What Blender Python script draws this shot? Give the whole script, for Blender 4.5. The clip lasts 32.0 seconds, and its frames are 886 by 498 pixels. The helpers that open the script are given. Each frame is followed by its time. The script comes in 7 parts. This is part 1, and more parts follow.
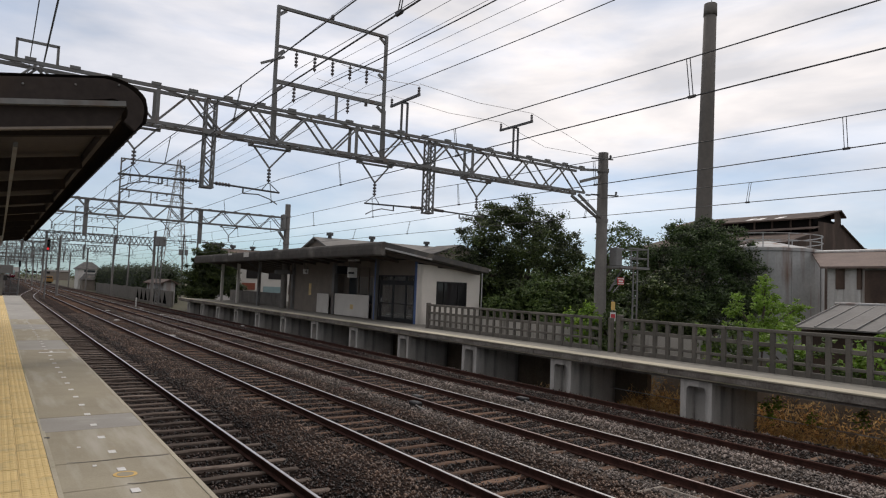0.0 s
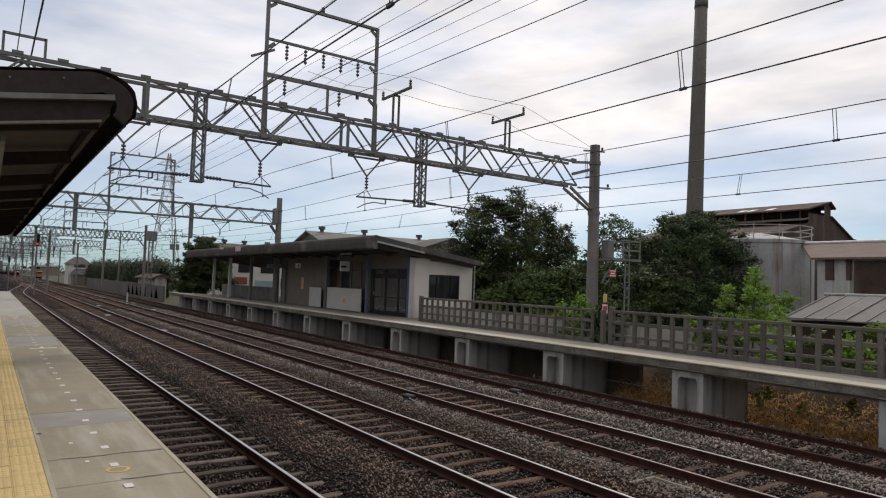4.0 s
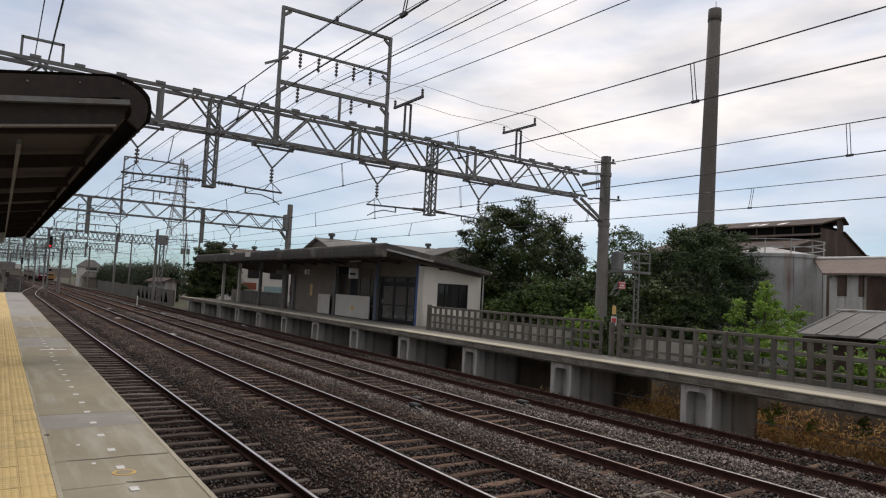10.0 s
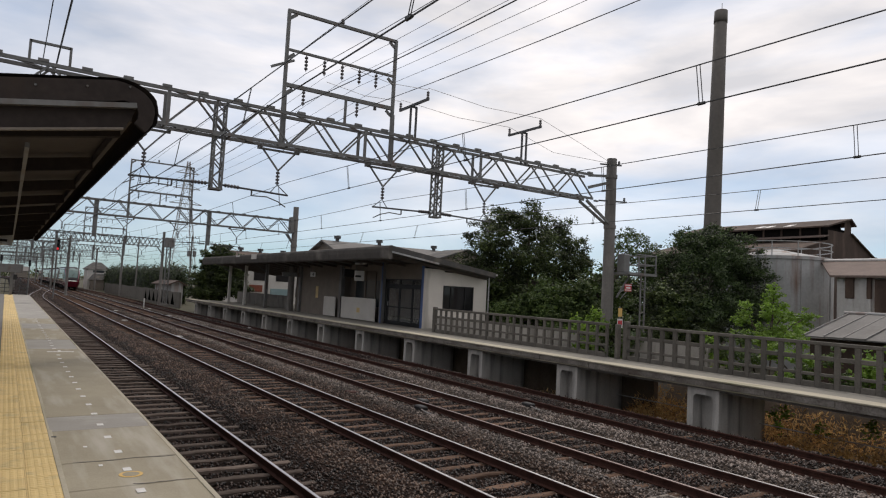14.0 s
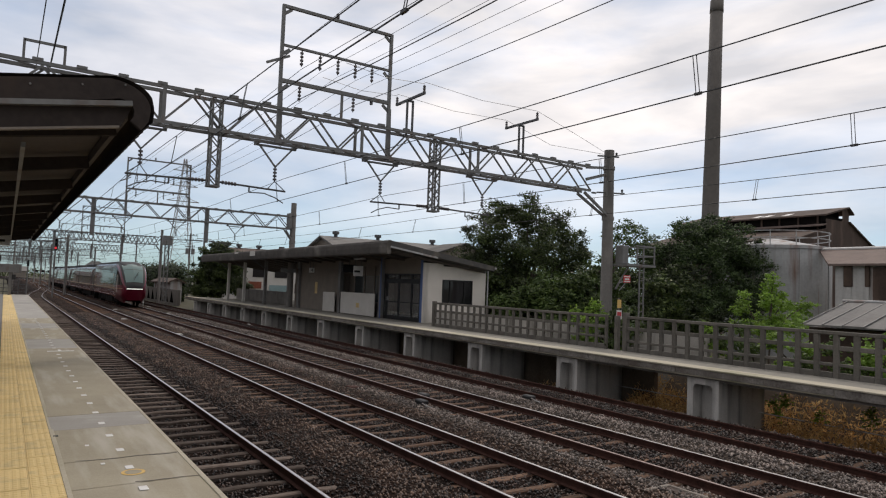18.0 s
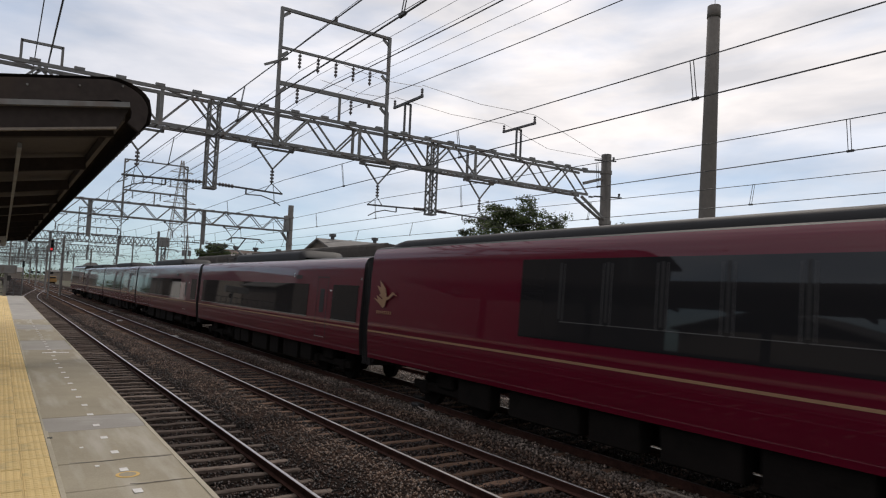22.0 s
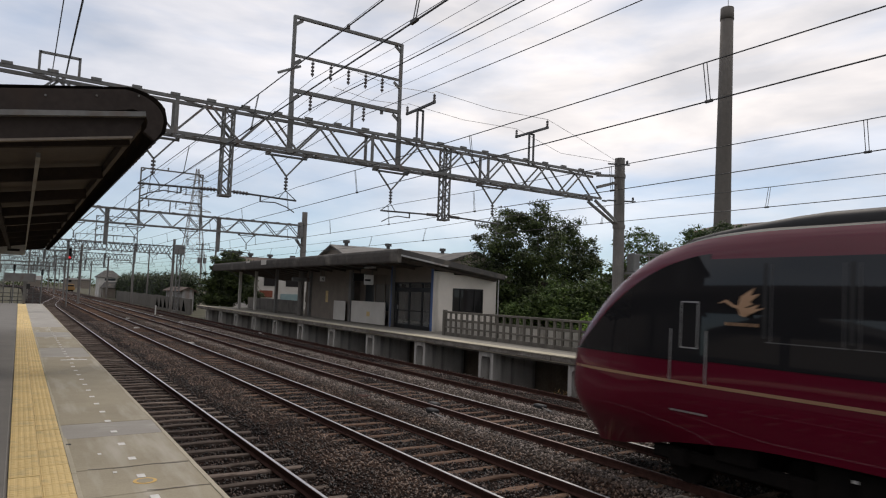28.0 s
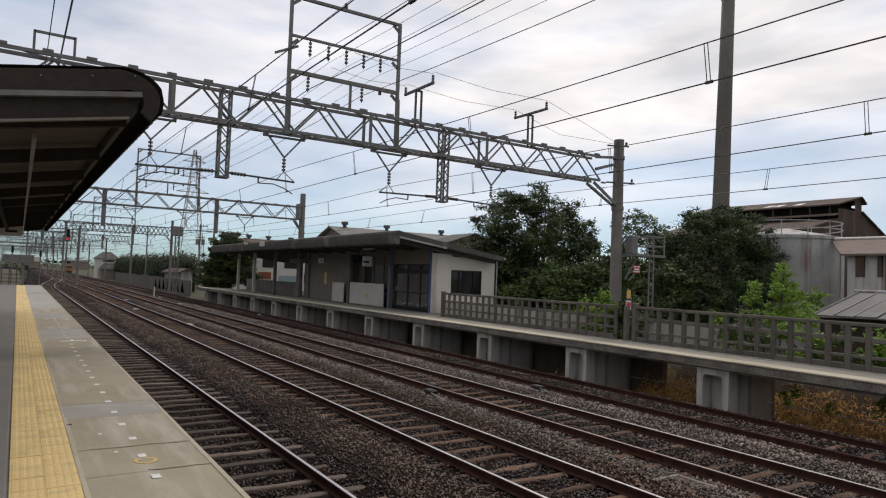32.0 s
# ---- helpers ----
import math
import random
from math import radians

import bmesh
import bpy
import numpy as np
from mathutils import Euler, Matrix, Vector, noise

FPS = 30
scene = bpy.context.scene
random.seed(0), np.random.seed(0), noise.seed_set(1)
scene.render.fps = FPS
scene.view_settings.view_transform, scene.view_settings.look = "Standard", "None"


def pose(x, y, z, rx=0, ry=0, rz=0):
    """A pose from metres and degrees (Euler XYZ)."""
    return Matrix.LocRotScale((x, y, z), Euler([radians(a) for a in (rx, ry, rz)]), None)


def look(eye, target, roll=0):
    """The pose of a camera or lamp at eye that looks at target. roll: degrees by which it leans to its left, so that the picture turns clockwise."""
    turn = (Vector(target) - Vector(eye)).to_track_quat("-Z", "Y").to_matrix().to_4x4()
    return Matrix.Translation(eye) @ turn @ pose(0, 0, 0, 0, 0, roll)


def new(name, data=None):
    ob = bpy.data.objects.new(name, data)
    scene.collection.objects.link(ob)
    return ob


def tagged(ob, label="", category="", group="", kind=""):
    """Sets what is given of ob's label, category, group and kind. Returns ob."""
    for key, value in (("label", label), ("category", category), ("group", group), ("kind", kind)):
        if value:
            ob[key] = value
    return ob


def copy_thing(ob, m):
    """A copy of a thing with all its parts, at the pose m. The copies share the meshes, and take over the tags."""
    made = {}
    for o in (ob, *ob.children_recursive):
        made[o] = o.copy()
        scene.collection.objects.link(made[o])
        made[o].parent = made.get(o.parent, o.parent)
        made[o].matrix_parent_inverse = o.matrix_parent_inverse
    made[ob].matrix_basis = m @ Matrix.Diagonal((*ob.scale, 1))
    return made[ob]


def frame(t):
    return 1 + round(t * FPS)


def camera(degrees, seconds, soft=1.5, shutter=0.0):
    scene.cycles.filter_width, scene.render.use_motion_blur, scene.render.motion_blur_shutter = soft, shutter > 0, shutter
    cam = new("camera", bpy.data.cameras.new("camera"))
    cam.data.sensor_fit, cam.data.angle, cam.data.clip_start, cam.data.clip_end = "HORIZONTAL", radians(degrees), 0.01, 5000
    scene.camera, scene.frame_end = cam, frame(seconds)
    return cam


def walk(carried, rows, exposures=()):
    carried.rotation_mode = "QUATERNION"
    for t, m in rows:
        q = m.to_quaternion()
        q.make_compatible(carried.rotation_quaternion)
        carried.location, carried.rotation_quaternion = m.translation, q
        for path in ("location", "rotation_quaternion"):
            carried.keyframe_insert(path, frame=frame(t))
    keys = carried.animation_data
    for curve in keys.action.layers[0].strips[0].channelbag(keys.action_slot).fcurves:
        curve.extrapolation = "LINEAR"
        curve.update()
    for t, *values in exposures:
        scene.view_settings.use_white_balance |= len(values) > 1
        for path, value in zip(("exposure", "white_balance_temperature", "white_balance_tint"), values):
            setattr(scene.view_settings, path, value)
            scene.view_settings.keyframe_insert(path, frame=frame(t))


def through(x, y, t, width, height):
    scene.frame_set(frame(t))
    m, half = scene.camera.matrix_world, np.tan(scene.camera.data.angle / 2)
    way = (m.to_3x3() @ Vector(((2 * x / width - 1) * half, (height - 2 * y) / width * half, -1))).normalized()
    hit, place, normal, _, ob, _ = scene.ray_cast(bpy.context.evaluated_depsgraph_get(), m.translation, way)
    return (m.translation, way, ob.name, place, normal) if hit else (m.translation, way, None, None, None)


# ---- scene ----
import functools

EYE = (0.0, 0.0, 3.01)
# seconds, heading east of the track's line, tilt, lean
SWAY = [
    (0, 34.33, 3.53, 2.26), (0.5, 34.32, 3.56, 2.36), (1, 34.40, 3.57, 2.32), (1.5, 34.50, 3.56, 2.31), 
    (2, 34.68, 3.48, 2.12), (2.5, 34.85, 3.38, 1.97), (3, 35.01, 3.24, 1.80), (3.5, 35.01, 3.08, 1.88), 
    (5.5, 35.04, 2.83, 1.96), (6, 34.91, 2.92, 2.28), (6.5, 34.86, 2.98, 2.46), (7, 34.78, 3.00, 2.69), 
    (7.5, 34.70, 3.05, 2.65), (8, 34.58, 3.11, 2.53), (8.5, 34.42, 3.18, 2.72), (9, 34.35, 3.39, 2.68), 
    (9.5, 34.18, 3.51, 2.88), (10, 34.18, 3.70, 2.95), (10.5, 34.13, 3.85, 2.74), (11, 34.04, 4.01, 2.64), 
    (11.5, 33.93, 4.10, 2.70), (12, 33.87, 4.12, 2.73), (12.5, 33.94, 4.09, 2.73), (13, 33.88, 4.05, 2.89), 
    (13.5, 33.76, 3.96, 2.96), (14, 33.68, 3.88, 2.95), (14.5, 33.61, 3.85, 2.84), (16.5, 33.80, 3.65, 2.83), 
    (17, 33.91, 3.52, 2.68), (17.5, 33.83, 3.46, 2.31), (18, 33.83, 3.36, 2.14), (18.5, 33.91, 3.35, 2.13), 
    (19, 33.94, 3.35, 2.26), (19.5, 33.89, 3.43, 2.42), (20, 33.81, 3.47, 2.47), (20.5, 33.74, 3.53, 2.41), 
    (21, 33.73, 3.61, 2.30), (21.5, 33.81, 3.67, 2.34), (22, 34.09, 3.65, 2.43), (22.5, 34.04, 3.75, 2.47), 
    (23, 33.82, 3.93, 2.45), (23.5, 33.52, 4.19, 2.34), (24, 33.37, 4.39, 2.40), (24.5, 33.33, 4.39, 2.52), 
    (25, 33.24, 4.32, 2.41), (25.5, 33.06, 4.37, 1.98), (27.5, 32.85, 4.33, 2.21), (28, 32.89, 4.08, 2.07), 
    (28.5, 32.90, 3.83, 2.12), (29, 32.95, 3.52, 2.20), (29.5, 33.04, 3.19, 1.98), (30, 33.01, 2.96, 1.91), 
    (30.5, 33.04, 2.82, 1.91), (31, 33.12, 2.68, 2.15), (31.5, 33.12, 2.57, 2.28), (32, 33.08, 2.48, 2.11), 
]


def aim(heading, tilt, lean):
    h, k = radians(heading), radians(tilt)
    way = Vector((math.sin(h) * math.cos(k), math.cos(h) * math.cos(k), math.sin(k)))
    return look(EYE, Vector(EYE) + way, lean)


cam = camera(68.43, 32.0, soft=1.15, shutter=0.12)
walk(cam, [(t, aim(a, b, c)) for t, a, b, c in SWAY], exposures=[(0, 0.03, 6620, 11.5), (32, 0.03, 6620, 11.5)])

# ---- light ----
SUN_HEIGHT, SUN_TURN = 50.0, 49.0  # degrees; turn from +y towards +x
world = bpy.data.worlds.new("sky")
scene.world = world
world.use_nodes = True
wn, wl = world.node_tree.nodes, world.node_tree.links
wn.clear()


def wnode(kind, **kw):
    n = wn.new(kind)
    for k, v in kw.items():
        n.inputs[k].default_value = v
    return n


sky = wn.new("ShaderNodeTexSky")
sky.sky_type, sky.sun_disc = "NISHITA", False
sky.sun_elevation, sky.sun_rotation = radians(SUN_HEIGHT), radians(SUN_TURN)
sky.air_density, sky.dust_density, sky.ozone_density = 1.0, 0.3, 2.0
tc = wn.new("ShaderNodeTexCoord")
flat = wn.new("ShaderNodeMapping")
flat.inputs["Scale"].default_value = (1.0, 1.0, 3.6)
flat.inputs["Location"].default_value = (3.1, 0.7, 0.4)
wl.new(tc.outputs["Generated"], flat.inputs["Vector"])
n1 = wnode("ShaderNodeTexNoise", Scale=2.3, Detail=7.0, Roughness=0.55, Distortion=0.4)
wl.new(flat.outputs[0], n1.inputs["Vector"])
r1 = wn.new("ShaderNodeValToRGB")
r1.color_ramp.elements[0].position, r1.color_ramp.elements[1].position = 0.36, 0.56
r1.color_ramp.elements[0].color = (0.64, 0.64, 0.64, 1)
wl.new(n1.outputs["Fac"], r1.inputs[0])
n2 = wnode("ShaderNodeTexNoise", Scale=4.5, Detail=6.0, Roughness=0.5, Distortion=0.2)
wl.new(flat.outputs[0], n2.inputs["Vector"])
r2 = wn.new("ShaderNodeValToRGB")
r2.color_ramp.elements[0].position, r2.color_ramp.elements[1].position = 0.32, 0.68
r2.color_ramp.elements[0].color = (0.66, 0.665, 0.7, 1)
r2.color_ramp.elements[1].color = (1.06, 1.01, 0.985, 1)
wl.new(n2.outputs["Fac"], r2.inputs[0])
dim = wn.new("ShaderNodeMix")
dim.data_type, dim.blend_type = "RGBA", "MULTIPLY"
dim.inputs["Factor"].default_value = 1.0
wl.new(sky.outputs[0], dim.inputs["A"])
dim.inputs["B"].default_value = (0.096, 0.111, 0.115, 1)
cloud = wn.new("ShaderNodeMix")
cloud.data_type = "RGBA"
hz = wn.new("ShaderNodeSeparateXYZ")
wl.new(tc.outputs["Generated"], hz.inputs[0])
haze = wn.new("ShaderNodeMapRange")
haze.inputs["From Min"].default_value, haze.inputs["From Max"].default_value = 0.0, 0.3
wl.new(hz.outputs["Z"], haze.inputs["Value"])
blue = wn.new("ShaderNodeMix")
blue.data_type, blue.blend_type = "RGBA", "MULTIPLY"
blue.inputs["Factor"].default_value = 1.0
wl.new(dim.outputs["Result"], blue.inputs["A"])
deep = wn.new("ShaderNodeMix")
deep.data_type = "RGBA"
deep.inputs["A"].default_value, deep.inputs["B"].default_value = (0.36, 0.56, 0.76, 1), (1, 1, 1, 1)
wl.new(haze.outputs[0], deep.inputs["Factor"])
wl.new(deep.outputs["Result"], blue.inputs["B"])
wl.new(blue.outputs["Result"], cloud.inputs["A"])
wl.new(r2.outputs[0], cloud.inputs["B"])
back = wnode("ShaderNodeBackground", Strength=1.03)
# the cloud glows towards the sun and is duller away from it; it thins out to blue near the horizon
geo = wn.new("ShaderNodeVectorMath")
geo.operation = "DOT_PRODUCT"
wl.new(tc.outputs["Generated"], geo.inputs[0])
geo.inputs[1].default_value = (math.sin(radians(SUN_TURN)) * math.cos(radians(SUN_HEIGHT)), math.cos(radians(SUN_TURN)) * math.cos(radians(SUN_HEIGHT)), math.sin(radians(SUN_HEIGHT)))
glowing = wn.new("ShaderNodeMapRange")
glowing.inputs["From Min"].default_value, glowing.inputs["From Max"].default_value = -0.1, 0.88
glowing.inputs["To Min"].default_value, glowing.inputs["To Max"].default_value = 0.69, 1.03
wl.new(geo.outputs["Value"], glowing.inputs["Value"])
lit = wn.new("ShaderNodeMix")
lit.data_type, lit.blend_type = "RGBA", "MULTIPLY"
lit.inputs["Factor"].default_value = 1.0
wl.new(cloud.outputs["Result"], lit.inputs["A"])
wl.new(glowing.outputs[0], lit.inputs["B"])
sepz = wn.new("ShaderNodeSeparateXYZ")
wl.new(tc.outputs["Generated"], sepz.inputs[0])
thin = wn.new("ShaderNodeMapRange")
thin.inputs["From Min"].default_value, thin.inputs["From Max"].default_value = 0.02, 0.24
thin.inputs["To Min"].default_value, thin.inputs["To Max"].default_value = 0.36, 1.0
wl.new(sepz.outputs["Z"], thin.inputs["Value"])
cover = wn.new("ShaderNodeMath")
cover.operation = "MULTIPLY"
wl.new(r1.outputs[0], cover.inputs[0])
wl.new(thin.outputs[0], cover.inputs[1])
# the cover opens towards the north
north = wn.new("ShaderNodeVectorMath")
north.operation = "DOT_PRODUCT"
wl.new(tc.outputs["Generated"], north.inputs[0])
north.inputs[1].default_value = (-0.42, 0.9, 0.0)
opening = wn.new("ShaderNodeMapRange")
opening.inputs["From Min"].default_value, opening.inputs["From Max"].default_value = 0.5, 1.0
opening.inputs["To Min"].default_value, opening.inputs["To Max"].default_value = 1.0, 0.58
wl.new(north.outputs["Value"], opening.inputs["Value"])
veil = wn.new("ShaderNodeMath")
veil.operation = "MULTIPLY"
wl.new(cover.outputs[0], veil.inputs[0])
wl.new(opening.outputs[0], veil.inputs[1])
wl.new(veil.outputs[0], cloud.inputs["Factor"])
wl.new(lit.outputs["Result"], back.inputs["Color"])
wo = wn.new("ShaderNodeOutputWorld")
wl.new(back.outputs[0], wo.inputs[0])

sun = new("sun", bpy.data.lights.new("sun", "SUN"))
sun.data.energy, sun.data.angle, sun.data.color = 1.2, radians(6), (1.0, 0.92, 0.82)
sd = Vector((math.sin(radians(SUN_TURN)) * math.cos(radians(SUN_HEIGHT)),
             math.cos(radians(SUN_TURN)) * math.cos(radians(SUN_HEIGHT)), math.sin(radians(SUN_HEIGHT))))
sun.matrix_world = look(sd * 100, (0, 0, 0))


# ---- materials ----
def mat(name, c1, c2=None, rough=0.8, scale=2.0, fine=40.0, bump=0.15, metal=0.0, stain=None, vary=0.0, coat=0.0,
        stretch=(1, 1, 1), glow=0.0, spec=0.5, dist=0.02):
    """Two-scale noise between c1 and c2; stain: (colour, amount 0..1, scale, stretch)."""
    m = bpy.data.materials.new(name)
    m.use_nodes = True
    nt = m.node_tree
    b = nt.nodes["Principled BSDF"]
    c2 = c2 or tuple(v * 0.8 for v in c1)
    co = nt.nodes.new("ShaderNodeTexCoord")
    mp = nt.nodes.new("ShaderNodeMapping")
    mp.inputs["Scale"].default_value = stretch
    nt.links.new(co.outputs["Object"], mp.inputs["Vector"])
    vec = mp.outputs[0]
    info = nt.nodes.new("ShaderNodeObjectInfo")
    if vary:
        add = nt.nodes.new("ShaderNodeVectorMath")
        add.operation = "MULTIPLY_ADD"
        nt.links.new(info.outputs["Random"], add.inputs[0])
        add.inputs[1].default_value = (37.0, 91.0, 53.0)
        nt.links.new(vec, add.inputs[2])
        vec = add.outputs[0]
    na = nt.nodes.new("ShaderNodeTexNoise")
    na.inputs["Scale"].default_value, na.inputs["Detail"].default_value, na.inputs["Roughness"].default_value = scale, 6, 0.6
    nb = nt.nodes.new("ShaderNodeTexNoise")
    nb.inputs["Scale"].default_value, nb.inputs["Detail"].default_value = fine, 3
    nt.links.new(vec, na.inputs["Vector"])
    nt.links.new(vec, nb.inputs["Vector"])
    mixf = nt.nodes.new("ShaderNodeMath")
    mixf.operation = "MULTIPLY_ADD"
    nt.links.new(na.outputs["Fac"], mixf.inputs[0])
    mixf.inputs[1].default_value = 0.6
    half = nt.nodes.new("ShaderNodeMath")
    half.operation = "MULTIPLY"
    nt.links.new(nb.outputs["Fac"], half.inputs[0])
    half.inputs[1].default_value = 0.4
    nt.links.new(half.outputs[0], mixf.inputs[2])
    ramp = nt.nodes.new("ShaderNodeValToRGB")
    ramp.color_ramp.elements[0].position, ramp.color_ramp.elements[1].position = 0.34, 0.66
    ramp.color_ramp.elements[0].color, ramp.color_ramp.elements[1].color = (*c2, 1), (*c1, 1)
    nt.links.new(mixf.outputs[0], ramp.inputs[0])
    col = ramp.outputs[0]
    if stain:
        sc, amount, ss, sst = stain
        m2 = nt.nodes.new("ShaderNodeMapping")
        m2.inputs["Scale"].default_value = sst
        nt.links.new(vec, m2.inputs["Vector"])
        ns = nt.nodes.new("ShaderNodeTexNoise")
        ns.inputs["Scale"].default_value, ns.inputs["Detail"].default_value = ss, 5
        nt.links.new(m2.outputs[0], ns.inputs["Vector"])
        rs = nt.nodes.new("ShaderNodeValToRGB")
        rs.color_ramp.elements[0].position = 0.62 - 0.3 * amount
        rs.color_ramp.elements[1].position = 0.78 - 0.2 * amount
        nt.links.new(ns.outputs["Fac"], rs.inputs[0])
        mx = nt.nodes.new("ShaderNodeMix")
        mx.data_type = "RGBA"
        nt.links.new(rs.outputs[0], mx.inputs["Factor"])
        nt.links.new(col, mx.inputs["A"])
        mx.inputs["B"].default_value = (*sc, 1)
        col = mx.outputs["Result"]
    if vary:
        hv = nt.nodes.new("ShaderNodeHueSaturation")
        mr = nt.nodes.new("ShaderNodeMapRange")
        mr.inputs["To Min"].default_value, mr.inputs["To Max"].default_value = 1 - vary, 1 + vary
        nt.links.new(info.outputs["Random"], mr.inputs["Value"])
        nt.links.new(mr.outputs[0], hv.inputs["Value"])
        nt.links.new(col, hv.inputs["Color"])
        col = hv.outputs[0]
    nt.links.new(col, b.inputs["Base Color"])
    b.inputs["Roughness"].default_value, b.inputs["Metallic"].default_value = rough, metal
    b.inputs["Coat Weight"].default_value, b.inputs["Specular IOR Level"].default_value = coat, spec
    b.inputs["Coat Roughness"].default_value = 0.05
    if bump:
        bp = nt.nodes.new("ShaderNodeBump")
        bp.inputs["Strength"].default_value, bp.inputs["Distance"].default_value = bump, dist
        nt.links.new(mixf.outputs[0], bp.inputs["Height"])
        nt.links.new(bp.outputs[0], b.inputs["Normal"])
    if glow:
        b.inputs["Emission Color"].default_value, b.inputs["Emission Strength"].default_value = (*c1, 1), glow
    return m


def leafmat(name, a, b, through=0.25, patchy=0.45, start=0.0):
    """Leaves: colour by island, a little light through them."""
    m = bpy.data.materials.new(name)
    m.use_nodes = True
    nt = m.node_tree
    p = nt.nodes["Principled BSDF"]
    g = nt.nodes.new("ShaderNodeNewGeometry")
    r = nt.nodes.new("ShaderNodeValToRGB")
    r.color_ramp.elements[0].color, r.color_ramp.elements[1].color = (*a, 1), (*b, 1)
    r.color_ramp.elements[0].position = start
    nt.links.new(g.outputs["Random Per Island"], r.inputs[0])
    co = nt.nodes.new("ShaderNodeTexCoord")
    n = nt.nodes.new("ShaderNodeTexNoise")
    n.inputs["Scale"].default_value, n.inputs["Detail"].default_value = 0.9, 3
    nt.links.new(co.outputs["Object"], n.inputs["Vector"])
    mr = nt.nodes.new("ShaderNodeMapRange")
    mr.inputs["From Min"].default_value, mr.inputs["From Max"].default_value = 0.35, 0.65
    mr.inputs["To Min"].default_value, mr.inputs["To Max"].default_value = 1 - patchy, 1 + patchy
    nt.links.new(n.outputs["Fac"], mr.inputs["Value"])
    hs = nt.nodes.new("ShaderNodeHueSaturation")
    nt.links.new(mr.outputs[0], hs.inputs["Value"])
    nt.links.new(r.outputs[0], hs.inputs["Color"])
    nt.links.new(hs.outputs[0], p.inputs["Base Color"])
    p.inputs["Roughness"].default_value = 0.55
    tr = nt.nodes.new("ShaderNodeBsdfTranslucent")
    nt.links.new(hs.outputs[0], tr.inputs["Color"])
    mx = nt.nodes.new("ShaderNodeMixShader")
    mx.inputs[0].default_value = through
    nt.links.new(p.outputs[0], mx.inputs[1])
    nt.links.new(tr.outputs[0], mx.inputs[2])
    nt.links.new(mx.outputs[0], nt.nodes["Material Output"].inputs["Surface"])
    return m


def pebbles(name, dark, light):
    """A bed of small angular stones, each cell with a tone of its own, with larger dirty patches."""
    m = bpy.data.materials.new(name)
    m.use_nodes = True
    nt = m.node_tree
    p = nt.nodes["Principled BSDF"]
    co = nt.nodes.new("ShaderNodeTexCoord")
    v = nt.nodes.new("ShaderNodeTexVoronoi")
    v.inputs["Scale"].default_value = 19.0
    nt.links.new(co.outputs["Object"], v.inputs["Vector"])
    sep = nt.nodes.new("ShaderNodeSeparateColor")
    nt.links.new(v.outputs["Color"], sep.inputs[0])
    r = nt.nodes.new("ShaderNodeValToRGB")
    r.color_ramp.elements[0].color, r.color_ramp.elements[1].color = (*dark, 1), (*light, 1)
    r.color_ramp.elements[0].position = 0.15
    nt.links.new(sep.outputs[0], r.inputs[0])
    n = nt.nodes.new("ShaderNodeTexNoise")
    n.inputs["Scale"].default_value, n.inputs["Detail"].default_value = 0.8, 5
    nt.links.new(co.outputs["Object"], n.inputs["Vector"])
    mr = nt.nodes.new("ShaderNodeMapRange")
    mr.inputs["From Min"].default_value, mr.inputs["From Max"].default_value = 0.35, 0.65
    mr.inputs["To Min"].default_value, mr.inputs["To Max"].default_value = 0.55, 1.25
    nt.links.new(n.outputs["Fac"], mr.inputs["Value"])
    hs = nt.nodes.new("ShaderNodeHueSaturation")
    nt.links.new(mr.outputs[0], hs.inputs["Value"])
    nt.links.new(r.outputs[0], hs.inputs["Color"])
    nt.links.new(hs.outputs[0], p.inputs["Base Color"])
    p.inputs["Roughness"].default_value, p.inputs["Specular IOR Level"].default_value = 0.95, 0.1
    bp = nt.nodes.new("ShaderNodeBump")
    bp.invert = True
    bp.inputs["Strength"].default_value, bp.inputs["Distance"].default_value = 1.0, 0.05
    nt.links.new(v.outputs["Distance"], bp.inputs["Height"])
    nt.links.new(bp.outputs[0], p.inputs["Normal"])
    return m


def glass(name, tint, rough=0.03):
    m = bpy.data.materials.new(name)
    m.use_nodes = True
    b = m.node_tree.nodes["Principled BSDF"]
    b.inputs["Base Color"].default_value = (*tint, 1)
    b.inputs["Roughness"].default_value = rough
    b.inputs["Specular IOR Level"].default_value = 0.5
    b.inputs["Coat Weight"].default_value = 0.0
    return m


CONCRETE = mat("weathered_concrete", (0.25, 0.235, 0.215), (0.16, 0.15, 0.138), 0.9, 1.2, 30, 0.2, stain=((0.13, 0.12, 0.11), 0.35, 2.0, (1, 1, 0.25)))
DECK = mat("platform_concrete", (0.4, 0.36, 0.272), (0.3, 0.268, 0.202), 0.9, 1.3, 60, 0.15, spec=0.25, stain=((0.47, 0.44, 0.375), 0.3, 1.1, (3.0, 0.4, 1)))
DECK_GREY = mat("patched_concrete", (0.37, 0.352, 0.32), (0.3, 0.285, 0.258), 0.85, 1.5, 60, 0.1, stain=((0.46, 0.44, 0.4), 0.25, 1.2, (1.0, 1.6, 1)))
ASPHALT = mat("platform_asphalt", (0.2, 0.19, 0.175), (0.15, 0.145, 0.135), 0.9, 1.5, 90, 0.2)
FAR_DECK = mat("far_platform_concrete", (0.5, 0.455, 0.35), (0.37, 0.335, 0.26), 0.9, 1.0, 30, 0.1, stain=((0.27, 0.26, 0.16), 0.25, 1.5, (1, 0.4, 1)))
FAR_WALK = mat("far_platform_asphalt", (0.26, 0.245, 0.21), (0.19, 0.18, 0.155), 0.95, 0.8, 30, 0.1)
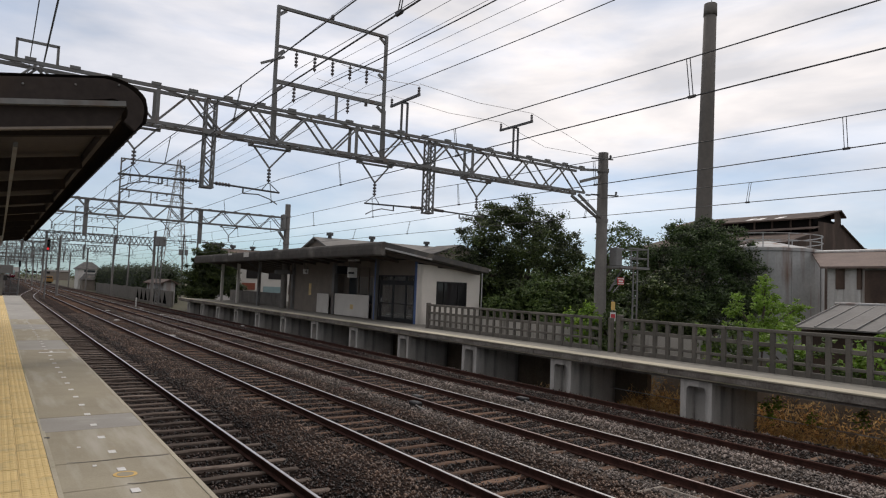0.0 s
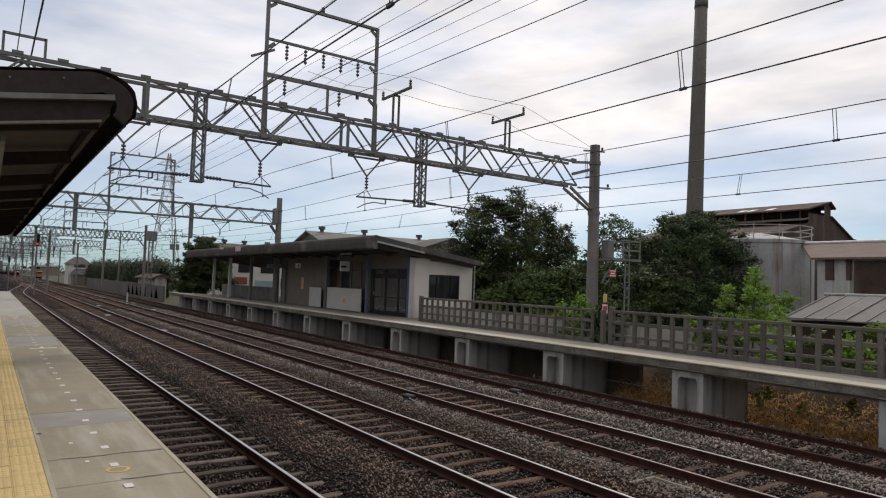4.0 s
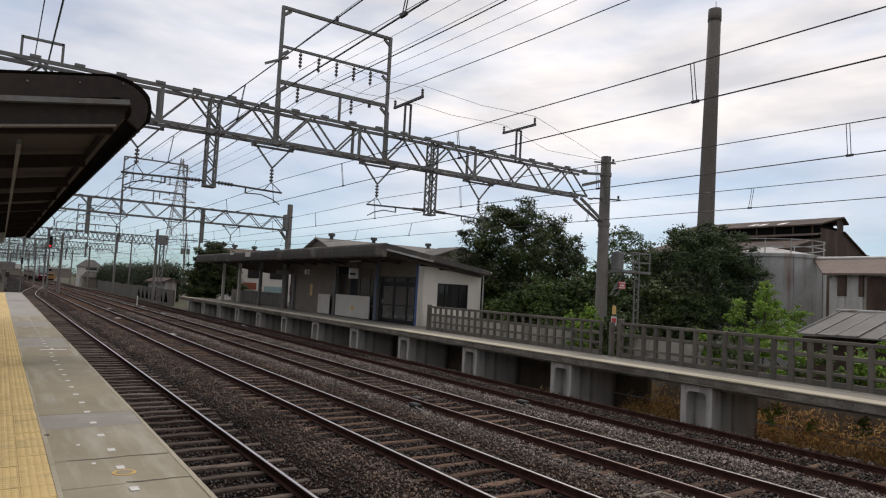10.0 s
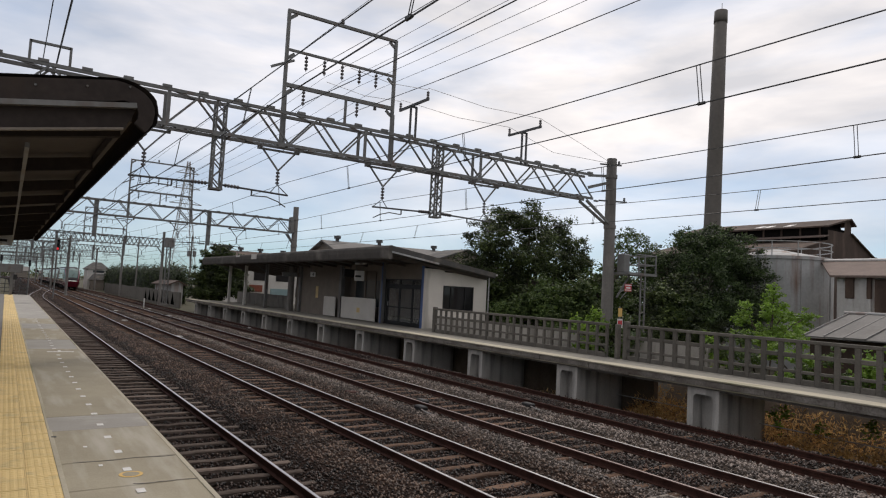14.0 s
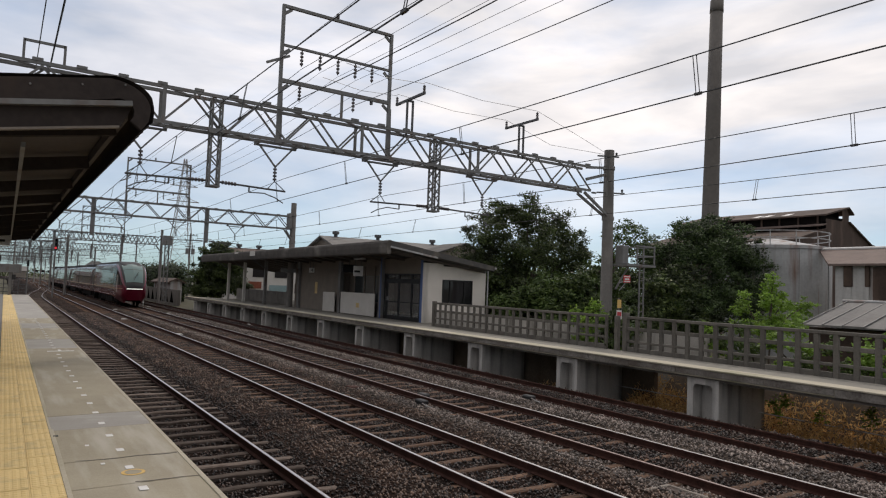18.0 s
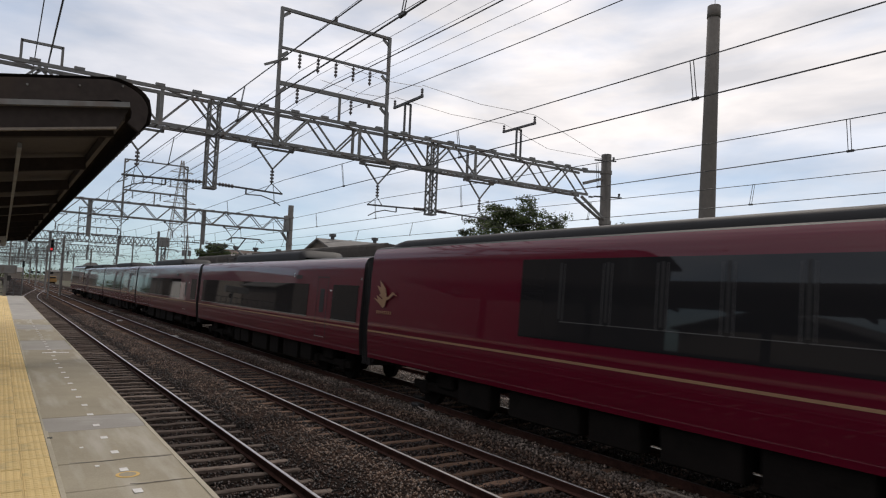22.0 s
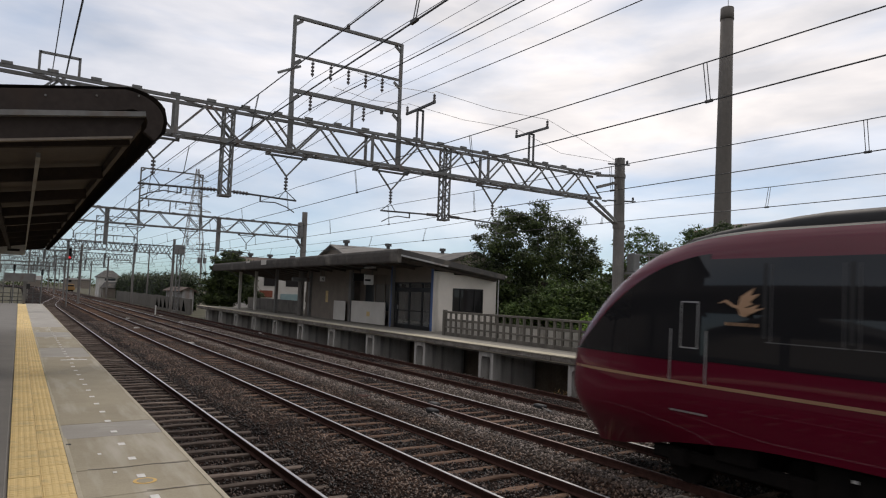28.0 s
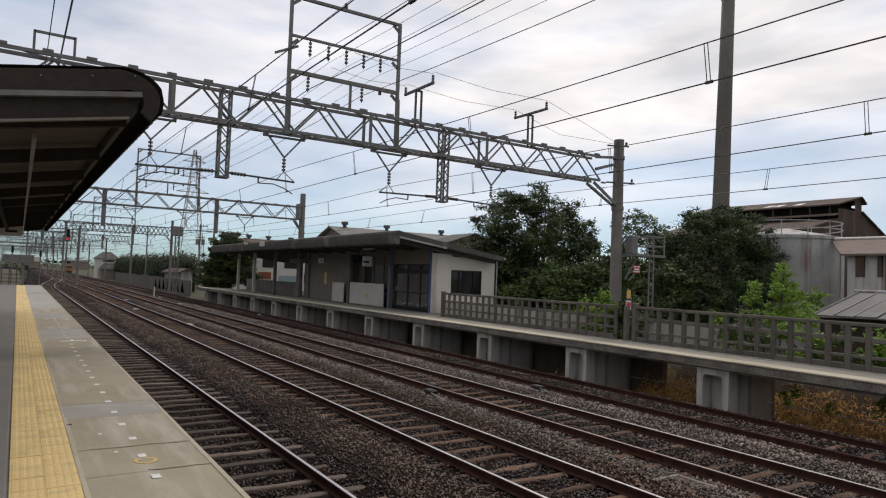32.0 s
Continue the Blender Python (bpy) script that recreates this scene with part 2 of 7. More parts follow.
PIER = mat("streaked_pale_concrete", (0.58, 0.56, 0.53), (0.43, 0.415, 0.39), 0.9, 1.6, 25, 0.2, stain=((0.13, 0.125, 0.115), 0.36, 1.6, (1.6, 1.6, 0.16)))
BLOCK = mat("stained_block_wall", (0.52, 0.5, 0.46), (0.38, 0.365, 0.335), 0.9, 1.2, 20, 0.2, stain=((0.13, 0.12, 0.1), 0.35, 1.5, (1, 1, 0.3)))
TACTILE = mat("tactile_tile_yellow", (0.78, 0.59, 0.27), (0.66, 0.49, 0.22), 0.7, 3.0, 50, 0.1, stain=((0.55, 0.43, 0.22), 0.25, 4.0, (1, 1, 1)), vary=0.06)
WHITE = mat("white_paint", (0.8, 0.79, 0.77), (0.64, 0.63, 0.6), 0.6, 4, 60, 0.05)
ORANGE = mat("orange_marking", (0.72, 0.48, 0.15), (0.6, 0.4, 0.13), 0.7, 5, 60, 0.05)
BALLAST = pebbles("oily_ballast_bed", (0.004, 0.0024, 0.002), (0.03, 0.0165, 0.012))
BALLAST_TAN = pebbles("tan_ballast_bed", (0.014, 0.0084, 0.0066), (0.068, 0.041, 0.03))
BALLAST_GREY = pebbles("grey_ballast_bed", (0.016, 0.0115, 0.0095), (0.125, 0.097, 0.079))
SOIL = mat("dark_brown_soil", (0.19, 0.15, 0.115), (0.1, 0.078, 0.058), 0.95, 1.2, 14, 0.5, spec=0.1)
GROUND = mat("dusty_ground", (0.115, 0.105, 0.08), (0.07, 0.07, 0.045), 0.95, 0.3, 5, 0.4, spec=0.1)
SLEEPER = mat("wooden_sleeper", (0.2, 0.128, 0.09), (0.05, 0.027, 0.019), 0.9, 4, 30, 0.5, spec=0.15, vary=0.35, stretch=(0.3, 2, 2))
SLEEPER_GREY = mat("greyed_wooden_sleeper", (0.2, 0.16, 0.135), (0.045, 0.031, 0.025), 0.9, 4, 30, 0.5, spec=0.15, vary=0.35, stretch=(0.3, 2, 2))
RED_BROWN = mat("red_brown_shutter_paint", (0.3, 0.09, 0.05), (0.22, 0.06, 0.035), 0.7, 2, 20, 0.05)
GATE_BLUE = mat("blue_green_shutter_paint", (0.3, 0.42, 0.44), (0.22, 0.32, 0.34), 0.6, 2, 20, 0.05)
DULL_ORANGE = mat("dull_orange_paint", (0.36, 0.2, 0.06), (0.24, 0.13, 0.04), 0.7, 2, 20, 0.0)
RAIL_SIDE = mat("rusty_rail", (0.08, 0.038, 0.029), (0.034, 0.0165, 0.0135), 0.9, 6, 50, 0.15, spec=0.15)
RAIL_DULL = mat("dull_worn_rail_top", (0.3, 0.25, 0.24), (0.2, 0.155, 0.145), 0.5, 1, 20, 0.02, metal=0.9)
RAIL_WORN = mat("half_polished_rail_top", (0.54, 0.52, 0.51), (0.4, 0.38, 0.37), 0.36, 1, 20, 0.02, metal=1.0)
RAIL_TOP = mat("polished_rail_top", (0.56, 0.55, 0.55), (0.42, 0.41, 0.41), 0.36, 1, 20, 0.02, metal=1.0)
STEEL = mat("grey_painted_steel", (0.215, 0.215, 0.21), (0.14, 0.14, 0.137), 0.6, 2, 20, 0.1, stain=((0.14, 0.1, 0.08), 0.25, 3, (1, 1, 0.3)))
DARK_STEEL = mat("dark_weathered_steel", (0.11, 0.11, 0.115), (0.07, 0.07, 0.07), 0.6, 2, 20, 0.1)
POLE = mat("old_concrete_pole", (0.25, 0.235, 0.22), (0.17, 0.16, 0.15), 0.9, 1.5, 15, 0.2, stain=((0.1, 0.095, 0.09), 0.4, 1.2, (2, 2, 0.2)))
WIRE = mat("copper_wire_dark", (0.06, 0.06, 0.06), (0.04, 0.04, 0.04), 0.5, 5, 5, 0.0)
PORCELAIN = mat("brown_porcelain", (0.12, 0.1, 0.1), (0.08, 0.07, 0.07), 0.3, 5, 5, 0.0)
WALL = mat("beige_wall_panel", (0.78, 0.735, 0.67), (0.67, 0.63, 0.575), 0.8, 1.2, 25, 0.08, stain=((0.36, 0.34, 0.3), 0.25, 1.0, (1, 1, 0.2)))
# board colour; also holds the shade on walls below roofs
WALL_DARK = mat("grey_brown_boards_and_shade", (0.25, 0.215, 0.18), (0.18, 0.155, 0.132), 0.85, 1.5, 25, 0.1)
PLASTER = mat("white_plaster", (0.68, 0.66, 0.62), (0.56, 0.54, 0.5), 0.85, 1.0, 20, 0.08)
ROOF_DARK = mat("dark_slate_roof", (0.1, 0.095, 0.09), (0.06, 0.058, 0.056), 0.85, 1.5, 12, 0.3, stain=((0.17, 0.15, 0.12), 0.3, 1.2, (1, 0.5, 1)))
FENCE = mat("dark_weathered_precast", (0.165, 0.152, 0.132), (0.1, 0.092, 0.08), 0.9, 2, 20, 0.2, stain=((0.085, 0.08, 0.07), 0.35, 1.6, (1, 1, 0.4)), vary=0.15)
CANOPY_MAT = mat("dark_brown_canopy_metal", (0.06, 0.049, 0.045), (0.036, 0.03, 0.028), 0.9, 1.5, 20, 0.1, spec=0.15, stain=((0.06, 0.045, 0.036), 0.2, 1.5, (1, 1, 1)))
CANOPY_UNDER = mat("brown_canopy_soffit", (0.11, 0.09, 0.078), (0.07, 0.058, 0.05), 0.8, 1.2, 20, 0.1)
RUST = mat("rusty_sheet", (0.085, 0.055, 0.042), (0.05, 0.034, 0.027), 0.9, 1.0, 8, 0.3, stain=((0.13, 0.09, 0.068), 0.35, 0.8, (1, 1, 0.3)))
SHEET = mat("weathered_grey_sheet", (0.47, 0.475, 0.475), (0.34, 0.345, 0.345), 0.75, 0.8, 6, 0.1, stain=((0.2, 0.12, 0.085), 0.4, 0.5, (3, 3, 0.3)))
TILE_ROOF = mat("grey_corrugated_roof", (0.2, 0.192, 0.182), (0.135, 0.13, 0.124), 0.85, 1.2, 12, 0.2, stain=((0.14, 0.13, 0.12), 0.3, 1, (1, 1, 1)))
WARE = mat("rust_streaked_white_sheet", (0.62, 0.61, 0.59), (0.48, 0.47, 0.45), 0.8, 0.8, 6, 0.1, stain=((0.17, 0.085, 0.055), 0.42, 0.5, (2.5, 2.5, 0.35)))
BRICKY = mat("sooty_chimney_concrete", (0.16, 0.145, 0.13), (0.11, 0.1, 0.092), 0.9, 0.3, 3, 0.1, stain=((0.07, 0.065, 0.06), 0.35, 0.12, (2, 2, 0.3)))
BARK = mat("tree_bark", (0.11, 0.085, 0.065), (0.06, 0.048, 0.04), 0.95, 4, 25, 0.6, stretch=(3, 3, 0.5))
LEAF = leafmat("dark_leaf", (0.02, 0.034, 0.01), (0.088, 0.12, 0.03), 0.28, 0.6)
LEAF_DEEP = leafmat("deep_green_leaf", (0.02, 0.039, 0.011), (0.082, 0.128, 0.036), 0.28, 0.65)
LEAF_MID = leafmat("mid_leaf", (0.038, 0.07, 0.017), (0.122, 0.175, 0.047), 0.3, 0.5)
LEAF_LIGHT = leafmat("bright_leaf", (0.13, 0.24, 0.025), (0.3, 0.45, 0.08), 0.4, 0.3)
VOID = mat("opening_shade_black", (0.008, 0.008, 0.008), (0.005, 0.005, 0.005), 1.0, 3, 30, 0.0, spec=0.0)
STRAW = leafmat("dry_grass", (0.46, 0.25, 0.085), (0.82, 0.58, 0.27), 0.5, 0.3)
BLACK = mat("matt_black", (0.018, 0.018, 0.019), (0.012, 0.012, 0.013), 0.6, 3, 30, 0.05)
DARK_GLASS = glass("dark_window_glass", (0.018, 0.018, 0.02))
PANE = glass("window_pane_grey", (0.06, 0.07, 0.075), 0.05)
ALU = mat("dark_aluminium_frame", (0.03, 0.03, 0.031), (0.02, 0.02, 0.021), 0.4, 3, 30, 0.0, metal=0.6)
BLUE = mat("blue_painted_trim", (0.09, 0.16, 0.36), (0.07, 0.12, 0.28), 0.6, 3, 30, 0.0)
RED = mat("red_paint", (0.6, 0.05, 0.06), (0.5, 0.04, 0.05), 0.5, 4, 40, 0.0)
TRAIN_RED = mat("metallic_crimson_paint", (0.12, 0.0028, 0.018), (0.1, 0.0022, 0.0145), 0.35, 0.5, 300, 0.0, coat=1.0, spec=0.15)
TRAIN_RED.node_tree.nodes["Principled BSDF"].inputs["Coat Roughness"].default_value = 0.03
TRAIN_GREY = mat("dark_grey_roof_paint", (0.03, 0.03, 0.033), (0.02, 0.02, 0.022), 0.6, 1, 30, 0.05, spec=0.25)
# grime taken near black to hold the shade below the cars too
UNDER = mat("underfloor_grime_and_shade", (0.015, 0.0125, 0.0115), (0.008, 0.007, 0.0065), 0.95, 3, 30, 0.2, spec=0.1)
GOLD = mat("champagne_gold", (0.44, 0.27, 0.16), (0.38, 0.235, 0.14), 0.4, 4, 40, 0.0, metal=0.3)
SILVER = mat("brushed_silver", (0.6, 0.6, 0.6), (0.5, 0.5, 0.5), 0.35, 4, 40, 0.0, metal=0.8)
LAMP = mat("lit_headlight", (1.0, 0.97, 0.92), (1.0, 0.97, 0.92), 0.3, 4, 40, 0.0, glow=0.9)
SIGNAL_RED = mat("lit_red_signal", (1.0, 0.04, 0.05), (1.0, 0.04, 0.05), 0.3, 4, 40, 0.0, glow=0.6)

STONE = leafmat("oily_ballast_stone", (0.006, 0.0034, 0.0028), (0.075, 0.04, 0.028), 0.0, 0.4, 0.35)
STONE_TAN = leafmat("tan_ballast_stone", (0.028, 0.0172, 0.0135), (0.18, 0.116, 0.082), 0.0, 0.6, 0.15)
STONE_GREY = leafmat("grey_ballast_stone", (0.05, 0.038, 0.033), (0.31, 0.25, 0.215), 0.0, 0.45, 0.2)
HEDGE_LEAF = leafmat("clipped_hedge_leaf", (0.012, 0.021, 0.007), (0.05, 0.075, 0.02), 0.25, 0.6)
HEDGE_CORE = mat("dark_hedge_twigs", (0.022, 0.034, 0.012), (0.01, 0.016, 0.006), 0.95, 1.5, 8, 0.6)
CLEAR = glass("clear_door_pane", (0.85, 0.87, 0.87), 0.02)
CLEAR.node_tree.nodes["Principled BSDF"].inputs["Transmission Weight"].default_value = 0.95
EDGE = mat("chipped_edge_fascia", (0.32, 0.3, 0.27), (0.1, 0.085, 0.072), 0.9, 2.2, 20, 0.3, stain=((0.09, 0.07, 0.055), 0.45, 1.4, (1, 0.5, 1)))
FASCIA = mat("mossy_fascia", (0.1, 0.09, 0.08), (0.055, 0.05, 0.045), 0.9, 2.0, 18, 0.25, stain=((0.2, 0.185, 0.165), 0.18, 0.8, (1, 0.6, 1)))
RUST_PALE = mat("faded_brown_sheet", (0.2, 0.15, 0.128), (0.135, 0.1, 0.085), 0.85, 1.0, 8, 0.2)


# ---- mesh helpers ----
class Mesh:
    """Collects vertices and faces; done() links them as one object."""

    def __init__(self):
        self.v, self.f = [], []

    def add(self, vs, fs):
        o = len(self.v)
        self.v += [tuple(p) for p in vs]
        self.f += [tuple(i + o for i in q) for q in fs]

    def box(self, x0, x1, y0, y1, z0, z1, c=0.0, m=None):
        X, Y, Z = (x0, x1), (y0, y1), (z0, z1)
        if not c:
            vs = [(X[i & 1], Y[i >> 1 & 1], Z[i >> 2]) for i in range(8)]
            fs = [(0, 2, 3, 1), (4, 5, 7, 6), (0, 1, 5, 4), (2, 6, 7, 3), (0, 4, 6, 2), (1, 3, 7, 5)]
        else:
            vs, fs = [], []
            for i in range(8):
                s = [(1, -1)[i >> k & 1] * c for k in range(3)]
                p = (X[i & 1], Y[i >> 1 & 1], Z[i >> 2])
                vs += [(p[0], p[1] + s[1], p[2] + s[2]), (p[0] + s[0], p[1], p[2] + s[2]), (p[0] + s[0], p[1] + s[1], p[2])]
            q = lambda k, *ids: tuple(3 * i + k for i in ids)
            fs = [q(2, 0, 2, 3, 1), q(2, 4, 5, 7, 6), q(1, 0, 1, 5, 4), q(1, 2, 6, 7, 3), q(0, 0, 4, 6, 2), q(0, 1, 3, 7, 5)]
            for a, b, k in ((0, 1, 0), (2, 3, 0), (4, 5, 0), (6, 7, 0), (0, 2, 1), (1, 3, 1), (4, 6, 1), (5, 7, 1), (0, 4, 2), (1, 5, 2), (2, 6, 2), (3, 7, 2)):
                e, g = [j for j in range(3) if j != k]
                fs.append((3 * a + e, 3 * b + e, 3 * b + g, 3 * a + g))
            fs += [(3 * i, 3 * i + 1, 3 * i + 2) for i in range(8)]
        if m is not None:
            vs = [m @ Vector(p) for p in vs]
        self.add(vs, fs)

    def tube(self, pts, r, n=6, r2=None, caps=True):
        pts = [Vector(p) for p in pts]
        vs, fs = [], []
        for i, p in enumerate(pts):
            d = (pts[min(i + 1, len(pts) - 1)] - pts[max(i - 1, 0)]).normalized()
            a = d.orthogonal().normalized() if abs(d.z) > 0.9 else d.cross(Vector((0, 0, 1))).normalized()
            b = d.cross(a)
            rr = r if r2 is None else r + (r2 - r) * i / (len(pts) - 1)
            vs += [p + (a * math.cos(2 * math.pi * k / n) + b * math.sin(2 * math.pi * k / n)) * rr for k in range(n)]
        for i in range(len(pts) - 1):
            for k in range(n):
                fs.append((i * n + k, i * n + (k + 1) % n, (i + 1) * n + (k + 1) % n, (i + 1) * n + k))
        if caps:
            fs += [tuple(range(n))[::-1], tuple((len(pts) - 1) * n + k for k in range(n))]
        self.add(vs, fs)

    def beam(self, p, q, w, h):
        """A bar of section w x h from p to q, its height near the vertical."""
        p, q = Vector(p), Vector(q)
        d = (q - p).normalized()
        a = (d.cross(Vector((0, 0, 1))) if abs(d.z) < 0.95 else d.cross(Vector((0, 1, 0)))).normalized()
        b = a.cross(d)
        vs = [e + a * s * w / 2 + b * u * h / 2 for e in (p, q) for s, u in ((-1, -1), (1, -1), (1, 1), (-1, 1))]
        self.add(vs, [(3, 2, 1, 0), (4, 5, 6, 7), (0, 1, 5, 4), (1, 2, 6, 5), (2, 3, 7, 6), (3, 0, 4, 7)])

    def grid(self, fn, nu, nv, close=False):
        vs = [fn(i / nu, j / nv) for i in range(nu + 1) for j in range(nv + 1)]
        fs = [(i * (nv + 1) + j, (i + 1) * (nv + 1) + j, (i + 1) * (nv + 1) + j + 1, i * (nv + 1) + j + 1) for i in range(nu) for j in range(nv)]
        self.add(vs, fs)

    def islands(self):
        """One Mesh for each connected piece."""
        root = list(range(len(self.v)))

        def find(i):
            while root[i] != i:
                root[i] = root[root[i]]
                i = root[i]
            return i

        for f in self.f:
            for i in f[1:]:
                root[find(i)] = find(f[0])
        out = {}
        for f in self.f:
            m, ids = out.setdefault(find(f[0]), (Mesh(), {}))
            for i in f:
                if i not in ids:
                    ids[i] = len(m.v)
                    m.v.append(self.v[i])
            m.f.append(tuple(ids[i] for i in f))
        return [m for m, _ in out.values()]

    def done(self, name, material, parent=None, label="", smooth=False):
        me = bpy.data.meshes.new(name)
        me.from_pydata(self.v, [], self.f)
        me.materials.append(material)
        if smooth:
            me.polygons.foreach_set("use_smooth", [True] * len(me.polygons))
        me.update()
        ob = new(name, me)
        if parent is not None:
            ob.parent = parent
        return tagged(ob, label)


def boxes(*bs, c=0.0):
    m = Mesh()
    for b in bs:
        m.box(*b, c=c)
    return m


def share(name, ob, parent, loc, rot=0.0):
    """Another object on ob's mesh."""
    o = new(name, ob.data)
    o.parent = parent
    o.location = loc
    o.rotation_euler = (0, 0, rot)
    return o


def thing(name, label, category, group="", kind="", loc=(0, 0, 0)):
    ob = new(name)
    ob.location = loc
    return tagged(ob, label, category, group, kind)


# ---- ground and tracks ----
T1, T2, T3, T4 = 3.23, 7.09, 10.54, 13.89
GAUGE = 0.7525


def ease(v):
    v = max(0.0, min(1.0, v))
    return v * v * (3 - 2 * v)


def bend(y):
    return -0.00066 * max(0.0, y - 320.0) ** 2


def centre(track, y):
    if track == T1:
        return T1 + (T2 - T1) * ease((y - 88) / 75) + bend(y)
    if track == T4:
        return T4 + (T3 - T4) * ease((y - 120) / 80) + bend(y)
    return track + bend(y)


g = Mesh()
g.grid(lambda a, b: (-1500 + 3000 * a, -1200 + 3400 * b, -0.75), 30, 34)
tagged(g.done("ground", GROUND), "flat dusty ground with sparse grass", "ground", kind="structure")


def table_x(x):
    """The ballast lies higher under the tracks further from the near platform."""
    return -0.212 + 0.03 * ease((x - 4.2) / 1.6) + 0.012 * ease((x - 8.2) / 1.2) + 0.014 * ease((x - 11.6) / 1.2)


def bed_z(x, y):
    near = min(abs(x - c) for c in (T1, T2, T3, T4))
    base = table_x(x)
    mound = 0.06 * ease((near - 1.0) / 0.5)
    return base + mound + 0.035 * noise.noise((x * 0.9, y * 0.35, 3.0)) + 0.012 * noise.noise((x * 4, y * 4, 7.0))


rows = [-250 + 10 * i for i in range(25)] + [0.5 * i for i in range(0, 140)] + [70 + 3 * i for i in range(30)] + [160 + 12 * i for i in range(42)]
cols = [0.95] + [1.2 + 0.28 * i for i in range(51)] + [15.75]
bed = Mesh()
vs = []
for y in rows:
    for i, x in enumerate(cols):
        z = -0.75 if i in (0, len(cols) - 1) else bed_z(x, y)
        vs.append((x + bend(y), y, z))
nc = len(cols)
bed.add(vs, [(r * nc + c, r * nc + c + 1, (r + 1) * nc + c + 1, (r + 1) * nc + c) for r in range(len(rows) - 1) for c in range(nc - 1)])
bed = tagged(bed.done("ballast_bed", BALLAST, smooth=True), "brown track ballast, oily under the rails", "ballast", kind="structure")
bed.data.materials.append(BALLAST_TAN)
bed.data.materials.append(BALLAST_GREY)
kinds = []
for q in range(len(rows) - 1):
    for c in range(nc - 1):
        x = (cols[c] + cols[c + 1]) / 2
        wob = 0.16 * noise.noise((rows[q] * 0.5, x, 2.0))
        off = min(abs(x - k) for k in (T1, T2, T3, T4)) + wob
        kinds.append(0 if off < 1.12 and x < 9 or off < 0.6 or x < 4.85 + 3 * wob else 1 if x < 8.9 else 2)
bed.data.polygons.foreach_set("material_index", kinds)

YS = [-250, -100, -40] + [-20 + 5 * i for i in range(24)] + [100 + 4 * i for i in range(30)] + [225 + 15 * i for i in range(14)] + [440, 460, 480, 520, 560, 600, 660]


def rail_mesh(track, side):
    """Foot, web and head of one rail, and the polished top apart."""
    prof = [(-0.064, -0.153), (0.064, -0.153), (0.064, -0.14), (0.012, -0.122), (0.009, -0.045), (0.033, -0.036), (0.033, -0.005), (-0.033, -0.005), (-0.033, -0.036), (-0.009, -0.045), (-0.012, -0.122), (-0.064, -0.14)]
    m, top = Mesh(), Mesh()
    n = len(prof)
    ys = [y for y in YS if not (track == T1 and y > 165) and not (track == T4 and y > 202)]
    vs, tv = [], []
    for y in ys:
        xc = centre(track, y) + side * GAUGE
        vs += [(xc + a, y, b) for a, b in prof]
        tv += [(xc - 0.026, y, -0.0048), (xc - 0.02, y, 0.0), (xc + 0.02, y, 0.0), (xc + 0.026, y, -0.0048)]
    k = len(ys)
    m.add(vs, [(i * n + j, i * n + (j + 1) % n, (i + 1) * n + (j + 1) % n, (i + 1) * n + j) for i in range(k - 1) for j in range(n)])
    top.add(tv, [(i * 4 + j, i * 4 + j + 1, (i + 1) * 4 + j + 1, (i + 1) * 4 + j) for i in range(k - 1) for j in range(3)])
    return m, top


def sleeper_mesh(seed):
    """An old timber sleeper: worn edges, ragged ends, slightly bowed."""
    rs = random.Random(seed)
    m = Mesh()
    vs, n = [], 9
    lo, hi = -1.27 + rs.uniform(-0.05, 0.06), 1.27 + rs.uniform(-0.06, 0.05)
    for i in range(n):
        x = lo + (hi - lo) * i / (n - 1)
        w, top = 0.078 + rs.uniform(-0.012, 0.01), -0.137 + rs.uniform(-0.012, 0.004)
        e = rs.uniform(-0.03, 0.03) if i in (0, n - 1) else 0.0
        vs += [(x + e, -w, -0.32), (x - e, -w - 0.004, top - 0.02), (x + e, -w + 0.02, top + rs.uniform(-0.008, 0)), (x, w - 0.02, top + rs.uniform(-0.008, 0)), (x - e, w + 0.004, top - 0.02), (x, w, -0.32)]
    m.add(vs, [(6 * i + j, 6 * i + (j + 1) % 6, 6 * i + 6 + (j + 1) % 6, 6 * i + 6 + j) for i in range(n - 1) for j in range(6)] + [(5, 4, 3, 2, 1, 0), tuple(6 * n - 6 + j for j in range(6))])
    return m


